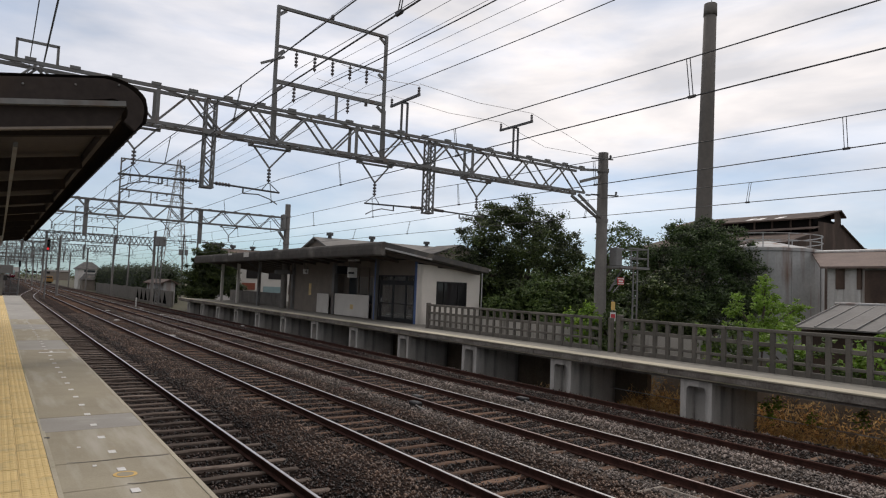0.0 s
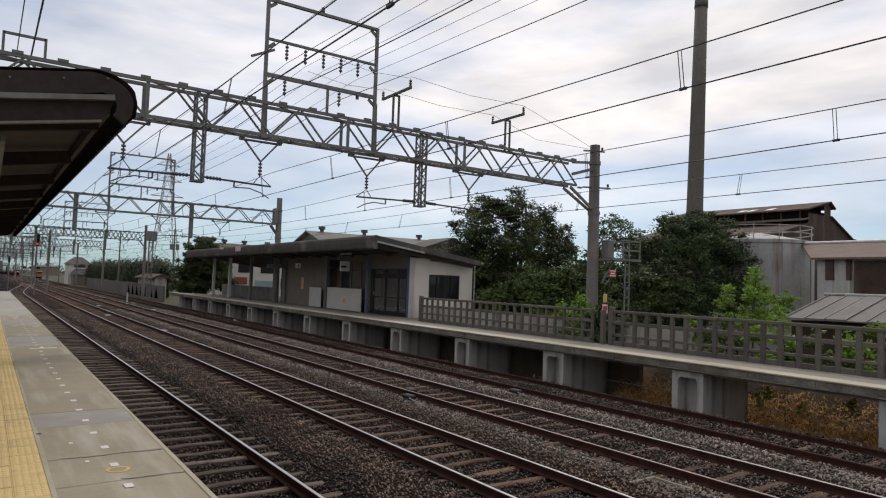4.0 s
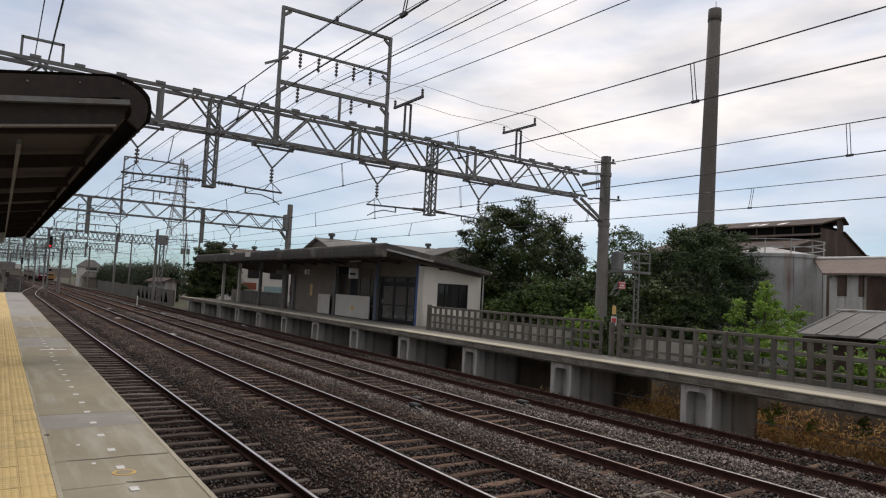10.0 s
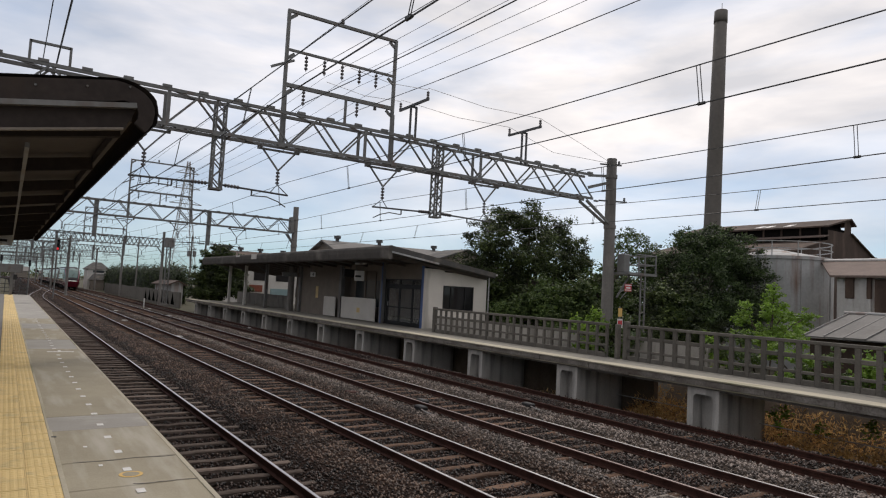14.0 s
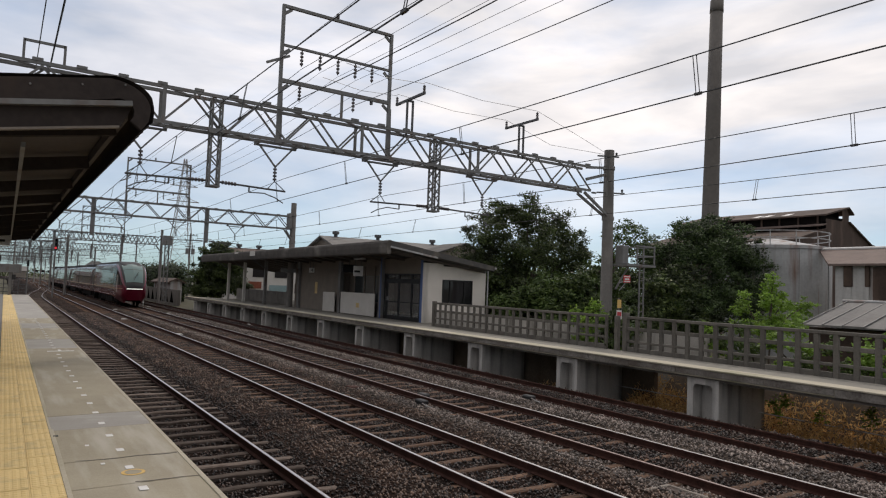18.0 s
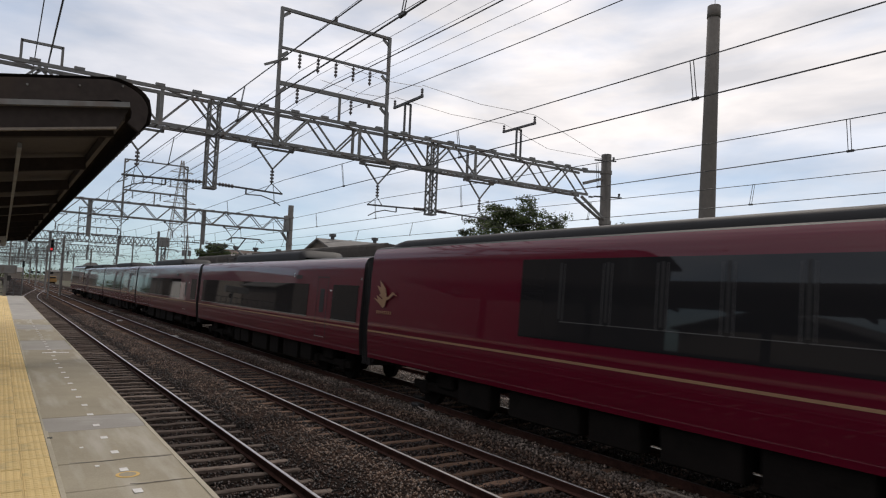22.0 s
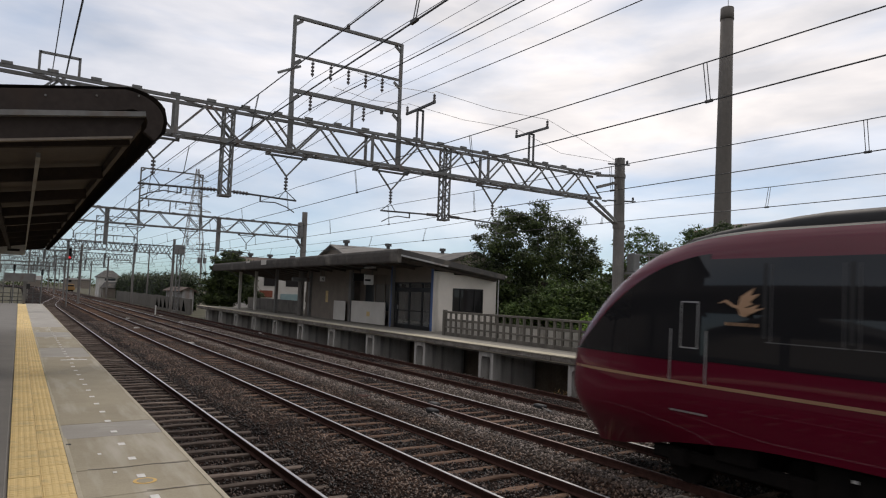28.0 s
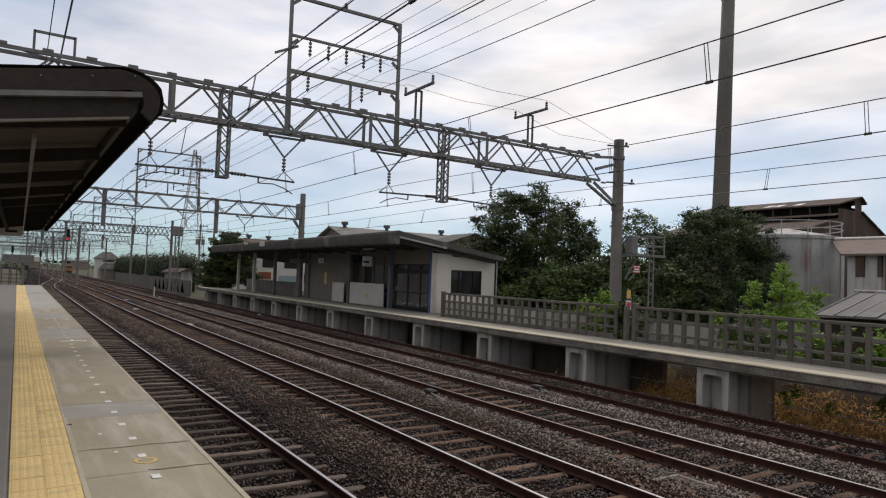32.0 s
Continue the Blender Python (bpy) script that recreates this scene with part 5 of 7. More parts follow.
# signs and equipment beside the pole
eq = thing("transformer_platform", "grey steel pole platform with a transformer box and ladder", "pole equipment", loc=(21.1, 18.6, 0))
boxes((0.2, 2.05, -0.5, 0.5, 4.18, 4.28)).done("deck", STEEL, eq)
boxes((0.28, 0.66, -0.2, 0.2, 4.28, 5.05), c=0.03).done("transformer", STEEL, eq, "grey transformer box")
m = Mesh()
for x in (1.3, 2.0):
    for y in (-0.45, 0.45):
        m.beam((x, y, 4.3), (x, y, 5.1), 0.05, 0.05)
for z in (4.65, 5.05):
    for y in (-0.45, 0.45):
        m.beam((0.8, y, z), (2.0, y, z), 0.04, 0.05)
    m.beam((2.0, -0.45, z), (2.0, 0.45, z), 0.04, 0.05)
m.done("guard_rail", STEEL, eq)
m = Mesh()
for x in (1.05, 1.32):
    m.beam((x, -0.45, 1.0), (x, -0.45, 4.2), 0.05, 0.05)
for i in range(9):
    m.beam((1.05, -0.45, 1.3 + 0.33 * i), (1.32, -0.45, 1.3 + 0.33 * i), 0.03, 0.03)
m.done("ladder", STEEL, eq, "steel ladder")
m = Mesh()
m.beam((0.1, 0, 3.2), (0.9, 0, 4.2), 0.06, 0.06)
m.beam((-0.2, -0.47, 3.45), (0.3, -0.47, 3.6), 0.03, 0.03)
m.beam((-0.2, -0.47, 3.15), (0.2, -0.47, 3.5), 0.03, 0.03)
m.done("brace", STEEL, eq)
s = thing("warning_sign", "small red and white warning plate on the pole", "sign", loc=(21.32, 18.1, 3.48))
boxes((-0.2, 0.2, -0.01, 0.01, 0, 0.3)).done("plate", RED, s)
for z in (0.03, 0.23):
    boxes((-0.19, 0.19, -0.014, -0.01, z, z + 0.04)).done("border", WHITE, s)
boxes((-0.13, 0.13, -0.014, -0.01, 0.11, 0.18)).done("lettering", WHITE, s, "unreadable white bar")
s = thing("notice_post", "thin post with small orange and white plates by the fence", "sign", loc=(18.38, 15.95, FZ))
boxes((-0.02, 0.02, -0.02, 0.02, 0, 1.85)).done("post", STEEL, s)
boxes((-0.1, 0.1, -0.03, -0.02, 1.5, 1.8)).done("plate", ORANGE, s, "orange plate")
boxes((-0.14, 0.14, -0.03, -0.02, 1.1, 1.42)).done("plate", WHITE, s, "white plate")
boxes((-0.11, 0.11, -0.034, -0.03, 1.2, 1.36)).done("lettering", RED, s, "red unreadable bar")


# ---- plants ----
def leaves(m, rnd, c, r, n, size, shell=0.55):
    """Small bent leaves scattered through an uneven ellipsoid."""
    for _ in range(n):
        d = Vector((rnd.gauss(0, 1), rnd.gauss(0, 1), rnd.gauss(0, 1))).normalized()
        k = shell + (1 - shell) * rnd.random() ** 0.6
        k *= 1 + 0.45 * noise.noise(d * 2.6 + Vector(c))
        p = Vector(c) + Vector((d.x * r[0], d.y * r[1], d.z * r[2])) * k
        a = Vector((rnd.gauss(0, 1), rnd.gauss(0, 1), rnd.gauss(0, 0.6))).normalized()
        b = a.cross(d + Vector((0, 0, 0.6))).normalized()
        s = size * rnd.uniform(0.6, 1.3)
        q = p + a * s
        up = a.cross(b) * s * 0.2
        m.add([p, (p + q) / 2 + b * s * 0.3 + up, q, (p + q) / 2 - b * s * 0.3 + up], [(0, 1, 2), (0, 2, 3)])


def tree(name, label, x, y, z0, trunk, clumps, leaf, size, seed, radius=0.25, category="tree", dense=1.0):
    rnd = random.Random(seed)
    t = thing(name, label, category, loc=(x, y, z0))
    m = Mesh()
    m.tube([(0, 0, 0), (0.1, 0.05, trunk * 0.5), (0.05, -0.05, trunk)], radius, 10, radius * 0.6)
    for cx, cy, cz, r in clumps:
        a = Vector((0.05, -0.05, trunk * rnd.uniform(0.7, 1.0)))
        b = Vector((cx, cy, cz))
        m.tube([a, a.lerp(b, 0.5) + Vector((rnd.uniform(-0.2, 0.2), rnd.uniform(-0.2, 0.2), 0.25)), b], radius * 0.45, 6, 0.03)
    m.done("trunk", BARK, t, "dark trunk and limbs")
    m = Mesh()
    for cx, cy, cz, r in clumps:
        k = int(620 * r * r * dense / (size / 0.2) ** 1.4)
        leaves(m, rnd, (cx, cy, cz), (r * 0.75, r * 0.75, r * 0.6), int(k * 0.6), size, 0.0)
        n = int(9 + 8 * r)
        for _ in range(n):
            d = Vector((rnd.gauss(0, 1), rnd.gauss(0, 1), rnd.gauss(0.15, 0.8))).normalized()
            e = r * rnd.uniform(0.55, 1.12)
            q = r * rnd.uniform(0.2, 0.42)
            leaves(m, rnd, (cx + d.x * e, cy + d.y * e, cz + d.z * e * 0.85), (q, q, q * 0.62), int(k * 1.0 / n * rnd.uniform(0.6, 1.5)), size * rnd.uniform(0.8, 1.1), 0.0)
    m.done("crown", leaf, t, "dense leafy crown with gaps")
    return t


tree("tree", "broad dark green tree behind the waiting room", 28.6, 33.0, -0.75, 3.6,
     [(-3.6, -0.5, 7.0, 1.7), (-1.8, 0.4, 8.3, 1.8), (0.2, 0, 8.6, 1.6), (2.2, 0.3, 8.0, 1.8), (4.0, 0.2, 7.3, 1.5), (5.0, 0, 6.3, 1.3), (-4.0, 0, 5.4, 1.4), (-2.2, -0.8, 5.9, 1.9), (0.4, -0.8, 6.2, 2.2), (3.0, -0.6, 5.8, 1.9)], LEAF, 0.17, 1)
tree("bush", "sprawling green shrubs below the tree", 28.0, 29.2, -0.75, 1.2,
     [(-3.2, 0.6, 2.6, 1.5), (-1.6, 0.2, 3.6, 1.5), (0.3, 0, 3.2, 1.7), (1.6, 0.2, 4.3, 1.3), (2.7, 0, 3.2, 1.6), (4.2, 0.3, 4.6, 1.5), (5.0, 0.2, 3.0, 1.6), (-0.6, 0, 1.9, 1.6)], LEAF_MID, 0.24, 2, 0.12, "shrub")
tree("bush", "dark undergrowth filling the gap below the trees", 29.5, 31.6, -0.75, 0.8,
     [(-4.6, 0, 2.2, 1.6), (-3.0, 0.5, 3.4, 1.8), (-0.8, 0.6, 2.6, 2.0), (1.4, 0.5, 3.2, 2.0), (3.6, 0.5, 2.8, 2.0), (5.6, 0.3, 3.6, 1.7), (-4.4, 0.6, 4.0, 1.3)], LEAF, 0.26, 41, 0.1, "shrub", 1.3)
tree("tree", "dense dark tree with thin upper twigs beside the pole", 35.0, 24.5, -0.75, 3.0,
     [(-3.6, -1, 3.4, 2.1), (-1.2, -1, 3.6, 2.3), (1.6, -1, 3.6, 2.3), (4.4, -0.6, 3.8, 2.0), (-1.8, 0, 6.0, 2.0), (0.6, 0, 6.6, 2.0), (2.8, 0, 6.6, 2.0), (4.9, 0, 6.0, 1.7), (0.0, 0, 7.7, 1.2), (6.0, -0.4, 4.6, 1.5), (-3.4, 0.4, 6.2, 1.2), (3.6, 0, 7.7, 1.3), (5.8, 0, 6.9, 1.2), (6.7, -0.2, 5.8, 1.2), (-1.2, 0, 7.6, 0.9), (1.6, 0, 8.2, 1.0)], LEAF_DEEP, 0.165, 3)
tree("tree", "sparse light green treetop behind the pole", 31.5, 29.5, -0.75, 5.0,
     [(2.2, 0, 7.6, 0.9), (3.2, 0, 8.3, 0.8), (4.3, 0, 8.0, 0.9), (5.3, 0, 7.6, 0.8), (3.2, 0, 7.0, 1.1), (4.8, 0, 6.8, 1.0), (2.2, 0, 6.2, 1.1)], LEAF_MID, 0.17, 4, 0.15, dense=0.42)
tree("bush", "dark undergrowth beside the pole", 31.2, 22.6, -0.75, 0.8,
     [(-2.4, 0, 1.8, 1.4), (-0.9, 0, 2.8, 1.5), (0.6, 0, 2.2, 1.6), (-1.6, 0.4, 4.2, 1.1), (0.2, 0.4, 4.4, 1.3), (2.0, 0, 2.4, 1.5)], LEAF, 0.22, 42, 0.1, "shrub", 1.2)
for i, (x, y) in enumerate(((38.5, 44.0), (33.5, 42.0), (44.0, 41.0), (39.5, 33.5))):
    tree("tree", "dark tree mass behind the yard", x, y, -0.75, 2.0, [(-2.6, 0, 1.8, 2.2), (0, 0, 2.2, 2.4), (2.6, 0, 1.9, 2.2), (-1.4, 0, 4.4, 2.0), (1.4, 0, 4.6, 2.0)], LEAF, 0.36, 60 + i, 0.2, "tree", 1.2)
tree("sapling", "bright yellow-green sapling in front of the tank", 27.2, 15.4, -0.75, 2.2,
     [(-1.5, 0.3, 2.6, 0.55), (-1.45, 0.3, 3.3, 0.45), (-1.4, 0.3, 3.9, 0.3), (0.25, 0, 2.8, 0.75), (0.2, 0, 3.7, 0.62), (0.25, 0, 4.35, 0.42), (0.3, 0, 4.75, 0.25), (-0.6, -0.2, 2.5, 0.7), (1.2, -0.4, 2.7, 0.75), (1.9, -0.5, 3.5, 0.5), (2.4, 0, 3.0, 0.5), (1.0, 0, 3.5, 0.5)], LEAF_LIGHT, 0.15, 5, 0.05, "tree", 0.85)
for i, (x, y, h, s) in enumerate(((20.6, 6.2, 1.7, 0.8), (20.9, 7.9, 1.6, 0.75), (20.4, 9.4, 1.2, 0.7), (20.8, 10.7, 1.7, 0.6), (20.5, 12.3, 1.6, 0.7), (20.4, 13.4, 1.5, 0.55), (19.9, 16.6, 1.9, 0.8), (19.7, 17.9, 2.0, 0.75), (20.3, 4.4, 1.6, 0.8))):
    tree("climber", "leafy green climbing plant behind the fence", x, y, -0.75, 0.9, [(-0.9, 0, h, s * 0.8), (-0.8, 0.5, h + 0.7, s * 0.7), (-0.7, -0.5, h + 0.6, s * 0.7), (-0.5, 0, h + 1.2, s * 0.5)], LEAF_LIGHT if i % 2 else LEAF_MID, 0.17, 10 + i, 0.04, "shrub", 0.8)
tree("bush", "tall rounded dark bush at the end of the far roof", 19.3, 74.0, -0.75, 2.0,
     [(-1.2, 0, 2.4, 1.6), (0.3, 0, 2.8, 1.9), (-0.9, 0, 4.2, 1.7), (1.0, 0, 4.8, 1.9), (-0.3, 0, 5.8, 1.6), (0.4, 0, 7.1, 1.2), (1.9, 0, 6.2, 1.3), (2.2, 0, 3.4, 1.8), (1.8, 0, 5.2, 1.5), (0.5, 0, 5.0, 1.8)], LEAF, 0.26, 30, 0.2, "shrub", 2.2)
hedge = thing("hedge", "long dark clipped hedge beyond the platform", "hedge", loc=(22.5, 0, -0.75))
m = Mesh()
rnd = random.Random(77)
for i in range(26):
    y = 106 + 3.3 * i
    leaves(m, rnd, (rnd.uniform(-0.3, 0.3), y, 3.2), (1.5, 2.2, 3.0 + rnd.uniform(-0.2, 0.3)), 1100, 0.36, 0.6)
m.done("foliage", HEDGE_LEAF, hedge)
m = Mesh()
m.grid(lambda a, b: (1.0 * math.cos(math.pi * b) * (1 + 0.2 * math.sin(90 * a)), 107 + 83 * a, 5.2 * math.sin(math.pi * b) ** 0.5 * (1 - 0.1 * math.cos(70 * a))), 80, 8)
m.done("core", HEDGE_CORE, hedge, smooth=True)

# dry grass and weeds below the far platform
gr = Mesh()
rnd = random.Random(9)
for y0, y1, n in ((0.3, 5.0, 5200), (5.9, 10.6, 9500), (10.9, 14.6, 7000), (15.6, 17.6, 1600)):
    for _ in range(n):
        y = rnd.uniform(y0, y1)
        edge = 15.95 + 1.45 * ease(((y - 0.48) % 5.02 - 2.2) / 2.4)
        x = edge + (18.7 - edge) * rnd.random() ** 0.8
        top = 0.5 + 0.4 * noise.noise((x * 1.3, y * 1.1, 1)) + 0.4 * max(0.0, x - 17.2)
        z = -0.74 + top * rnd.random() ** 1.25
        a = Vector((rnd.gauss(0, 0.5), rnd.gauss(0, 0.6), rnd.gauss(0.45, 0.5))).normalized() * rnd.uniform(0.07, 0.2)
        b = a.cross(Vector((rnd.gauss(0, 1), rnd.gauss(0, 1), rnd.gauss(0, 1)))).normalized() * rnd.uniform(0.008, 0.022)
        p = Vector((x, y, z))
        gr.add([p, p + a * 0.5 + b, p + a, p + a * 0.5 - b], [(0, 1, 2), (0, 2, 3)])
tagged(gr.done("dry_grass", STRAW), "dry straw-brown grass below the platform", "grass", kind="stuff")
gr = Mesh()
for c in ((17.5, 9.75, 0.25), (17.5, 9.45, 0.35), (17.4, 8.5, 0.1), (17.5, 9.65, -0.05), (17.2, 7.25, 0.25), (17.1, 7.2, 0.45), (17.5, 5.2, 0.2)):
    leaves(gr, rnd, c, (0.16, 0.2, 0.24), 42, 0.11, 0.1)
tagged(gr.done("weeds", LEAF_LIGHT), "small green weeds below the platform", "weeds", kind="stuff")
m = Mesh()
m.tube([(17.4, -5, -0.15), (17.4, 6, -0.08), (17.4, 8, -0.1), (17.4, 13, -0.07), (17.4, 18, -0.1)], 0.018, 6)
tagged(m.done("cable_conduit", SHEET), "thin pale conduit below the platform", "conduit")

# ---- factory and yard ----
ch = thing("chimney", "tall tapering sooty factory chimney", "chimney", loc=(53.3, 36.0, -0.75))
m = Mesh()
m.tube([(0, 0, 0), (0.3, 0, 10), (0.6, 0, 20), (0.95, 0, 31.4)], 0.84, 28, 0.56)
m.done("shaft", BRICKY, ch, "dark grey concrete shaft", True)
m = Mesh()
m.tube([(0.92, 0, 30.6), (0.94, 0, 31.0), (0.96, 0, 31.75)], 0.62, 28, 0.59)
m.done("rim", BRICKY, ch, "thicker top rim", True)
m = Mesh()
m.tube([(1.1, 0, 31.7), (1.1, 0, 32.6)], 0.03, 6)
m.done("lightning_rod", DARK_STEEL, ch)


def gable_roof(m, x0, x1, y0, y1, zr, ze, along="y", t=0.15):
    """Two roof slabs; the ridge lies along the named axis."""
    if along == "y":
        xm = (x0 + x1) / 2
        for e in (x0, x1):
            m.add([(e, y0, ze), (xm, y0, zr), (xm, y1, zr), (e, y1, ze), (e, y0, ze - t), (xm, y0, zr - t), (xm, y1, zr - t), (e, y1, ze - t)], [(0, 1, 2, 3), (7, 6, 5, 4), (0, 4, 5, 1), (3, 2, 6, 7), (0, 3, 7, 4)])
    else:
        ym = (y0 + y1) / 2
        for e in (y0, y1):
            m.add([(x0, e, ze), (x0, ym, zr), (x1, ym, zr), (x1, e, ze), (x0, e, ze - t), (x0, ym, zr - t), (x1, ym, zr - t), (x1, e, ze - t)], [(0, 1, 2, 3), (7, 6, 5, 4), (0, 4, 5, 1), (3, 2, 6, 7), (0, 3, 7, 4)])


def corrugate(m, p, q, z0, z1, step=0.3, amp=0.04):
    """A corrugated wall from p to q."""
    p, q = Vector((*p, 0)), Vector((*q, 0))
    n = max(2, int((q - p).length / step) * 2)
    nn = (q - p).normalized().cross(Vector((0, 0, 1)))
    vs = []
    for i in range(n + 1):
        c = p.lerp(q, i / n) + nn * (amp if i % 2 else 0)
        vs += [(c.x, c.y, z0), (c.x, c.y, z1)]
    m.add(vs, [(2 * i, 2 * i + 2, 2 * i + 3, 2 * i + 1) for i in range(n)])


fa = thing("factory_hall", "old rusty-roofed factory hall with a raised roof monitor", "factory")
def roof_slab(m, p, q, y0, y1, t=0.14):
    """A sloping sheet from (x, z) p to q between y0 and y1."""
    m.add([(x, y, z - e) for e in (0, t) for x, z, y in ((*p, y0), (*q, y0), (*q, y1), (*p, y1))],
          [(0, 1, 2, 3), (7, 6, 5, 4), (0, 4, 5, 1), (3, 2, 6, 7), (0, 3, 7, 4), (1, 5, 6, 2)])


m = Mesh()
roof_slab(m, (66.7, 10.7), (72.6, 8.2), 29.8, 46)
roof_slab(m, (56.5, 8.3), (62.35, 9.72), 29.9, 46)
m.done("roof", RUST, fa, "rust-brown sheet roof")
m = Mesh()
roof_slab(m, (61.9, 11.0), (66.4, 12.08), 29.75, 45.5)
roof_slab(m, (67.35, 11.5), (66.4, 12.08), 29.75, 45.5)
m.done("monitor_roof", RUST, fa, "raised brown monitor roof")
# near-black solids stand in for the shade inside the open monitor
boxes((62.35, 66.9, 30.4, 45.3, 9.0, 10.98)).done("monitor_wall", UNDER, fa, "near-black box standing for the shade in the open monitor")
m = Mesh()
m.add([(x, y, z) for y in (30.9, 45.0) for x, z in ((62.4, 9.0), (66.8, 9.0), (66.8, 11.4), (66.4, 11.9), (62.4, 10.97))], [(0, 1, 2, 3, 4), (9, 8, 7, 6, 5), (2, 7, 8, 3), (3, 8, 9, 4), (1, 6, 7, 2)])
m.done("monitor_lining", UNDER, fa, "near-black fill standing for the monitor's shaded interior")
m = Mesh()
roof_slab(m, (61.5, 9.98), (62.4, 10.2), 29.9, 45.4, 0.1)
m.done("ledge_roof", RUST_PALE, fa, "faded sheet ledge along the monitor")
for k in range(9):
    boxes((62.25, 62.35, 30.6 + 1.8 * k, 30.75 + 1.8 * k, 9.6, 11.0)).done("monitor_post", RUST, fa)
m = Mesh()
corrugate(m, (57.0, 45.8), (57.0, 30), -0.75, 8.3)
corrugate(m, (57.0, 30), (72.2, 30), -0.75, 8.3)
m.add([(57.0, 30, 8.3), (72.2, 30, 8.3), (66.8, 30, 10.55), (66.8, 30, 11.4), (66.4, 30, 11.95), (65.5, 30, 11.7), (65.5, 30, 10.65), (62.4, 30, 10.65), (62.4, 30, 9.6)], [tuple(range(9))])
m.done("wall", RUST, fa, "dark rusty corrugated wall")
for y in (33.6, 35.6, 36.6):
    m = Mesh()
    m.add([(62.6, y, 11.19), (63.9, y, 11.5), (63.9, y + 0.7, 11.5), (62.6, y + 0.7, 11.19)], [(0, 1, 2, 3)])
    m.done("skylight", WHITE, fa, "white skylight sheet")
m = boxes((68.6, 76, 31.5, 50, -0.75, 9.1), c=0.05)
m.done("annex", RUST, fa, "lower dark annex")

tk = thing("storage_tank", "grey cylindrical storage tank with a rust-streaked rim and railing", "tank", loc=(44.0, 24.6, -0.75))
m = Mesh()
m.tube([(0, 0, 0), (0, 0, 7.25)], 3.5, 48)
m.tube([(0, 0, 7.1), (0, 0, 7.3)], 3.58, 48)
m.done("shell", SHEET, tk, "weathered grey shell", False)
m = Mesh()
m.tube([(0, 0, 7.3), (0, 0, 7.95)], 3.5, 32, 0.2)
m.done("top", SHEET, tk)
m = Mesh()
for k in range(28):
    a = 2 * math.pi * k / 28
    b = 2 * math.pi * (k + 1) / 28
    for z in (7.8, 8.25):
        m.beam((3.4 * math.cos(a), 3.4 * math.sin(a), z), (3.4 * math.cos(b), 3.4 * math.sin(b), z), 0.05, 0.06)
    if k % 2 == 0:
        m.beam((3.4 * math.cos(a), 3.4 * math.sin(a), 7.3), (3.4 * math.cos(a), 3.4 * math.sin(a), 8.3), 0.05, 0.05)
m.done("railing", SHEET, tk, "pale safety railing")
m = Mesh()
for k in range(3):
    a = -2.9 + k * 0.7
    m.beam((3.52 * math.cos(a), 3.52 * math.sin(a), 0), (3.52 * math.cos(a), 3.52 * math.sin(a), 7.2), 0.06, 0.06)
m.done("seam", SHEET, tk)

ws = thing("warehouse", "rust-streaked white corrugated warehouse with a faded roof", "warehouse")
m = Mesh()
corrugate(m, (40, 18.7), (40, 4), -0.75, 5.25, 0.36, 0.05)
corrugate(m, (47, 18.7), (40, 18.7), -0.75, 5.25, 0.36, 0.05)
m.done("wall", WARE, ws, "white corrugated wall streaked with rust")
m = Mesh()
m.add([(39.6, 18.9, 5.2), (43.5, 21.3, 6.3), (43.5, 3, 6.3), (39.6, 3, 5.2), (39.6, 18.9, 5.08), (43.5, 21.3, 6.18), (43.5, 3, 6.18), (39.6, 3, 5.08)], [(0, 1, 2, 3), (7, 6, 5, 4), (0, 4, 5, 1), (3, 2, 6, 7), (0, 3, 7, 4), (1, 5, 6, 2)])
m.done("roof", RUST_PALE, ws, "faded brown sheet roof")
for y, w in ((17.96, 0.22), (16.95, 0.11)):
    boxes((39.8, 40.0, y - w, y + w, 3.9, 5.1), c=0.02).done("downpipe_housing", RUST, ws, "rusty duct head")
    boxes((39.84, 40.0, y - w * 0.75, y + w * 0.75, 1.5, 3.9), c=0.02).done("downpipe", WARE, ws, "rust-streaked downpipe")
boxes((39.85, 39.97, 9.5, 16.66, -0.75, 5.0)).done("sliding_door", RUST, ws, "rust-brown sliding door")
m = Mesh()
m.tube([(43.5, 21.3, 6.36), (43.5, 3, 6.36)], 0.09, 8)
m.done("ridge_cap", WHITE, ws, "bright ridge cap")

sh = thing("shed", "low shed with a grey panelled sheet roof", "shed")
boxes((22.4, 27.6, 0.5, 11.3, -0.75, 2.15)).done("wall", RUST, sh, "dark wooden walls")
for i in range(19):
    y1 = 11.25 - 0.61 * i
    y0 = y1 - 0.6
    m = Mesh()
    z = 0.016 * (i % 3)
    m.add([(21.95, y0, 2.24 + z), (25.0, y0, 3.02 + z), (25.0, y1, 3.02 + z), (21.95, y1, 2.24 + z), (21.95, y0, 2.2), (25.0, y0, 2.98), (25.0, y1, 2.98), (21.95, y1, 2.2)], [(0, 1, 2, 3), (7, 6, 5, 4), (0, 4, 5, 1), (3, 2, 6, 7), (0, 3, 7, 4), (1, 5, 6, 2)])
    m.done("roof_panel", TILE_ROOF, sh)
for i in range(20):
    y = 11.255 - 0.61 * i
    m = Mesh()
    m.beam((21.93, y, 2.27), (25.0, y, 3.05), 0.025, 0.035)
    m.done("roof_seam", STEEL, sh)
m = Mesh()
m.add([(25.0, 0, 3.0), (28, 0, 2.24), (28, 11.4, 2.24), (25.0, 11.4, 3.0)], [(0, 1, 2, 3)])
m.done("back_roof", TILE_ROOF, sh)
m = Mesh()
m.tube([(25.0, 0, 3.05), (25.0, 11.42, 3.05)], 0.06, 8)
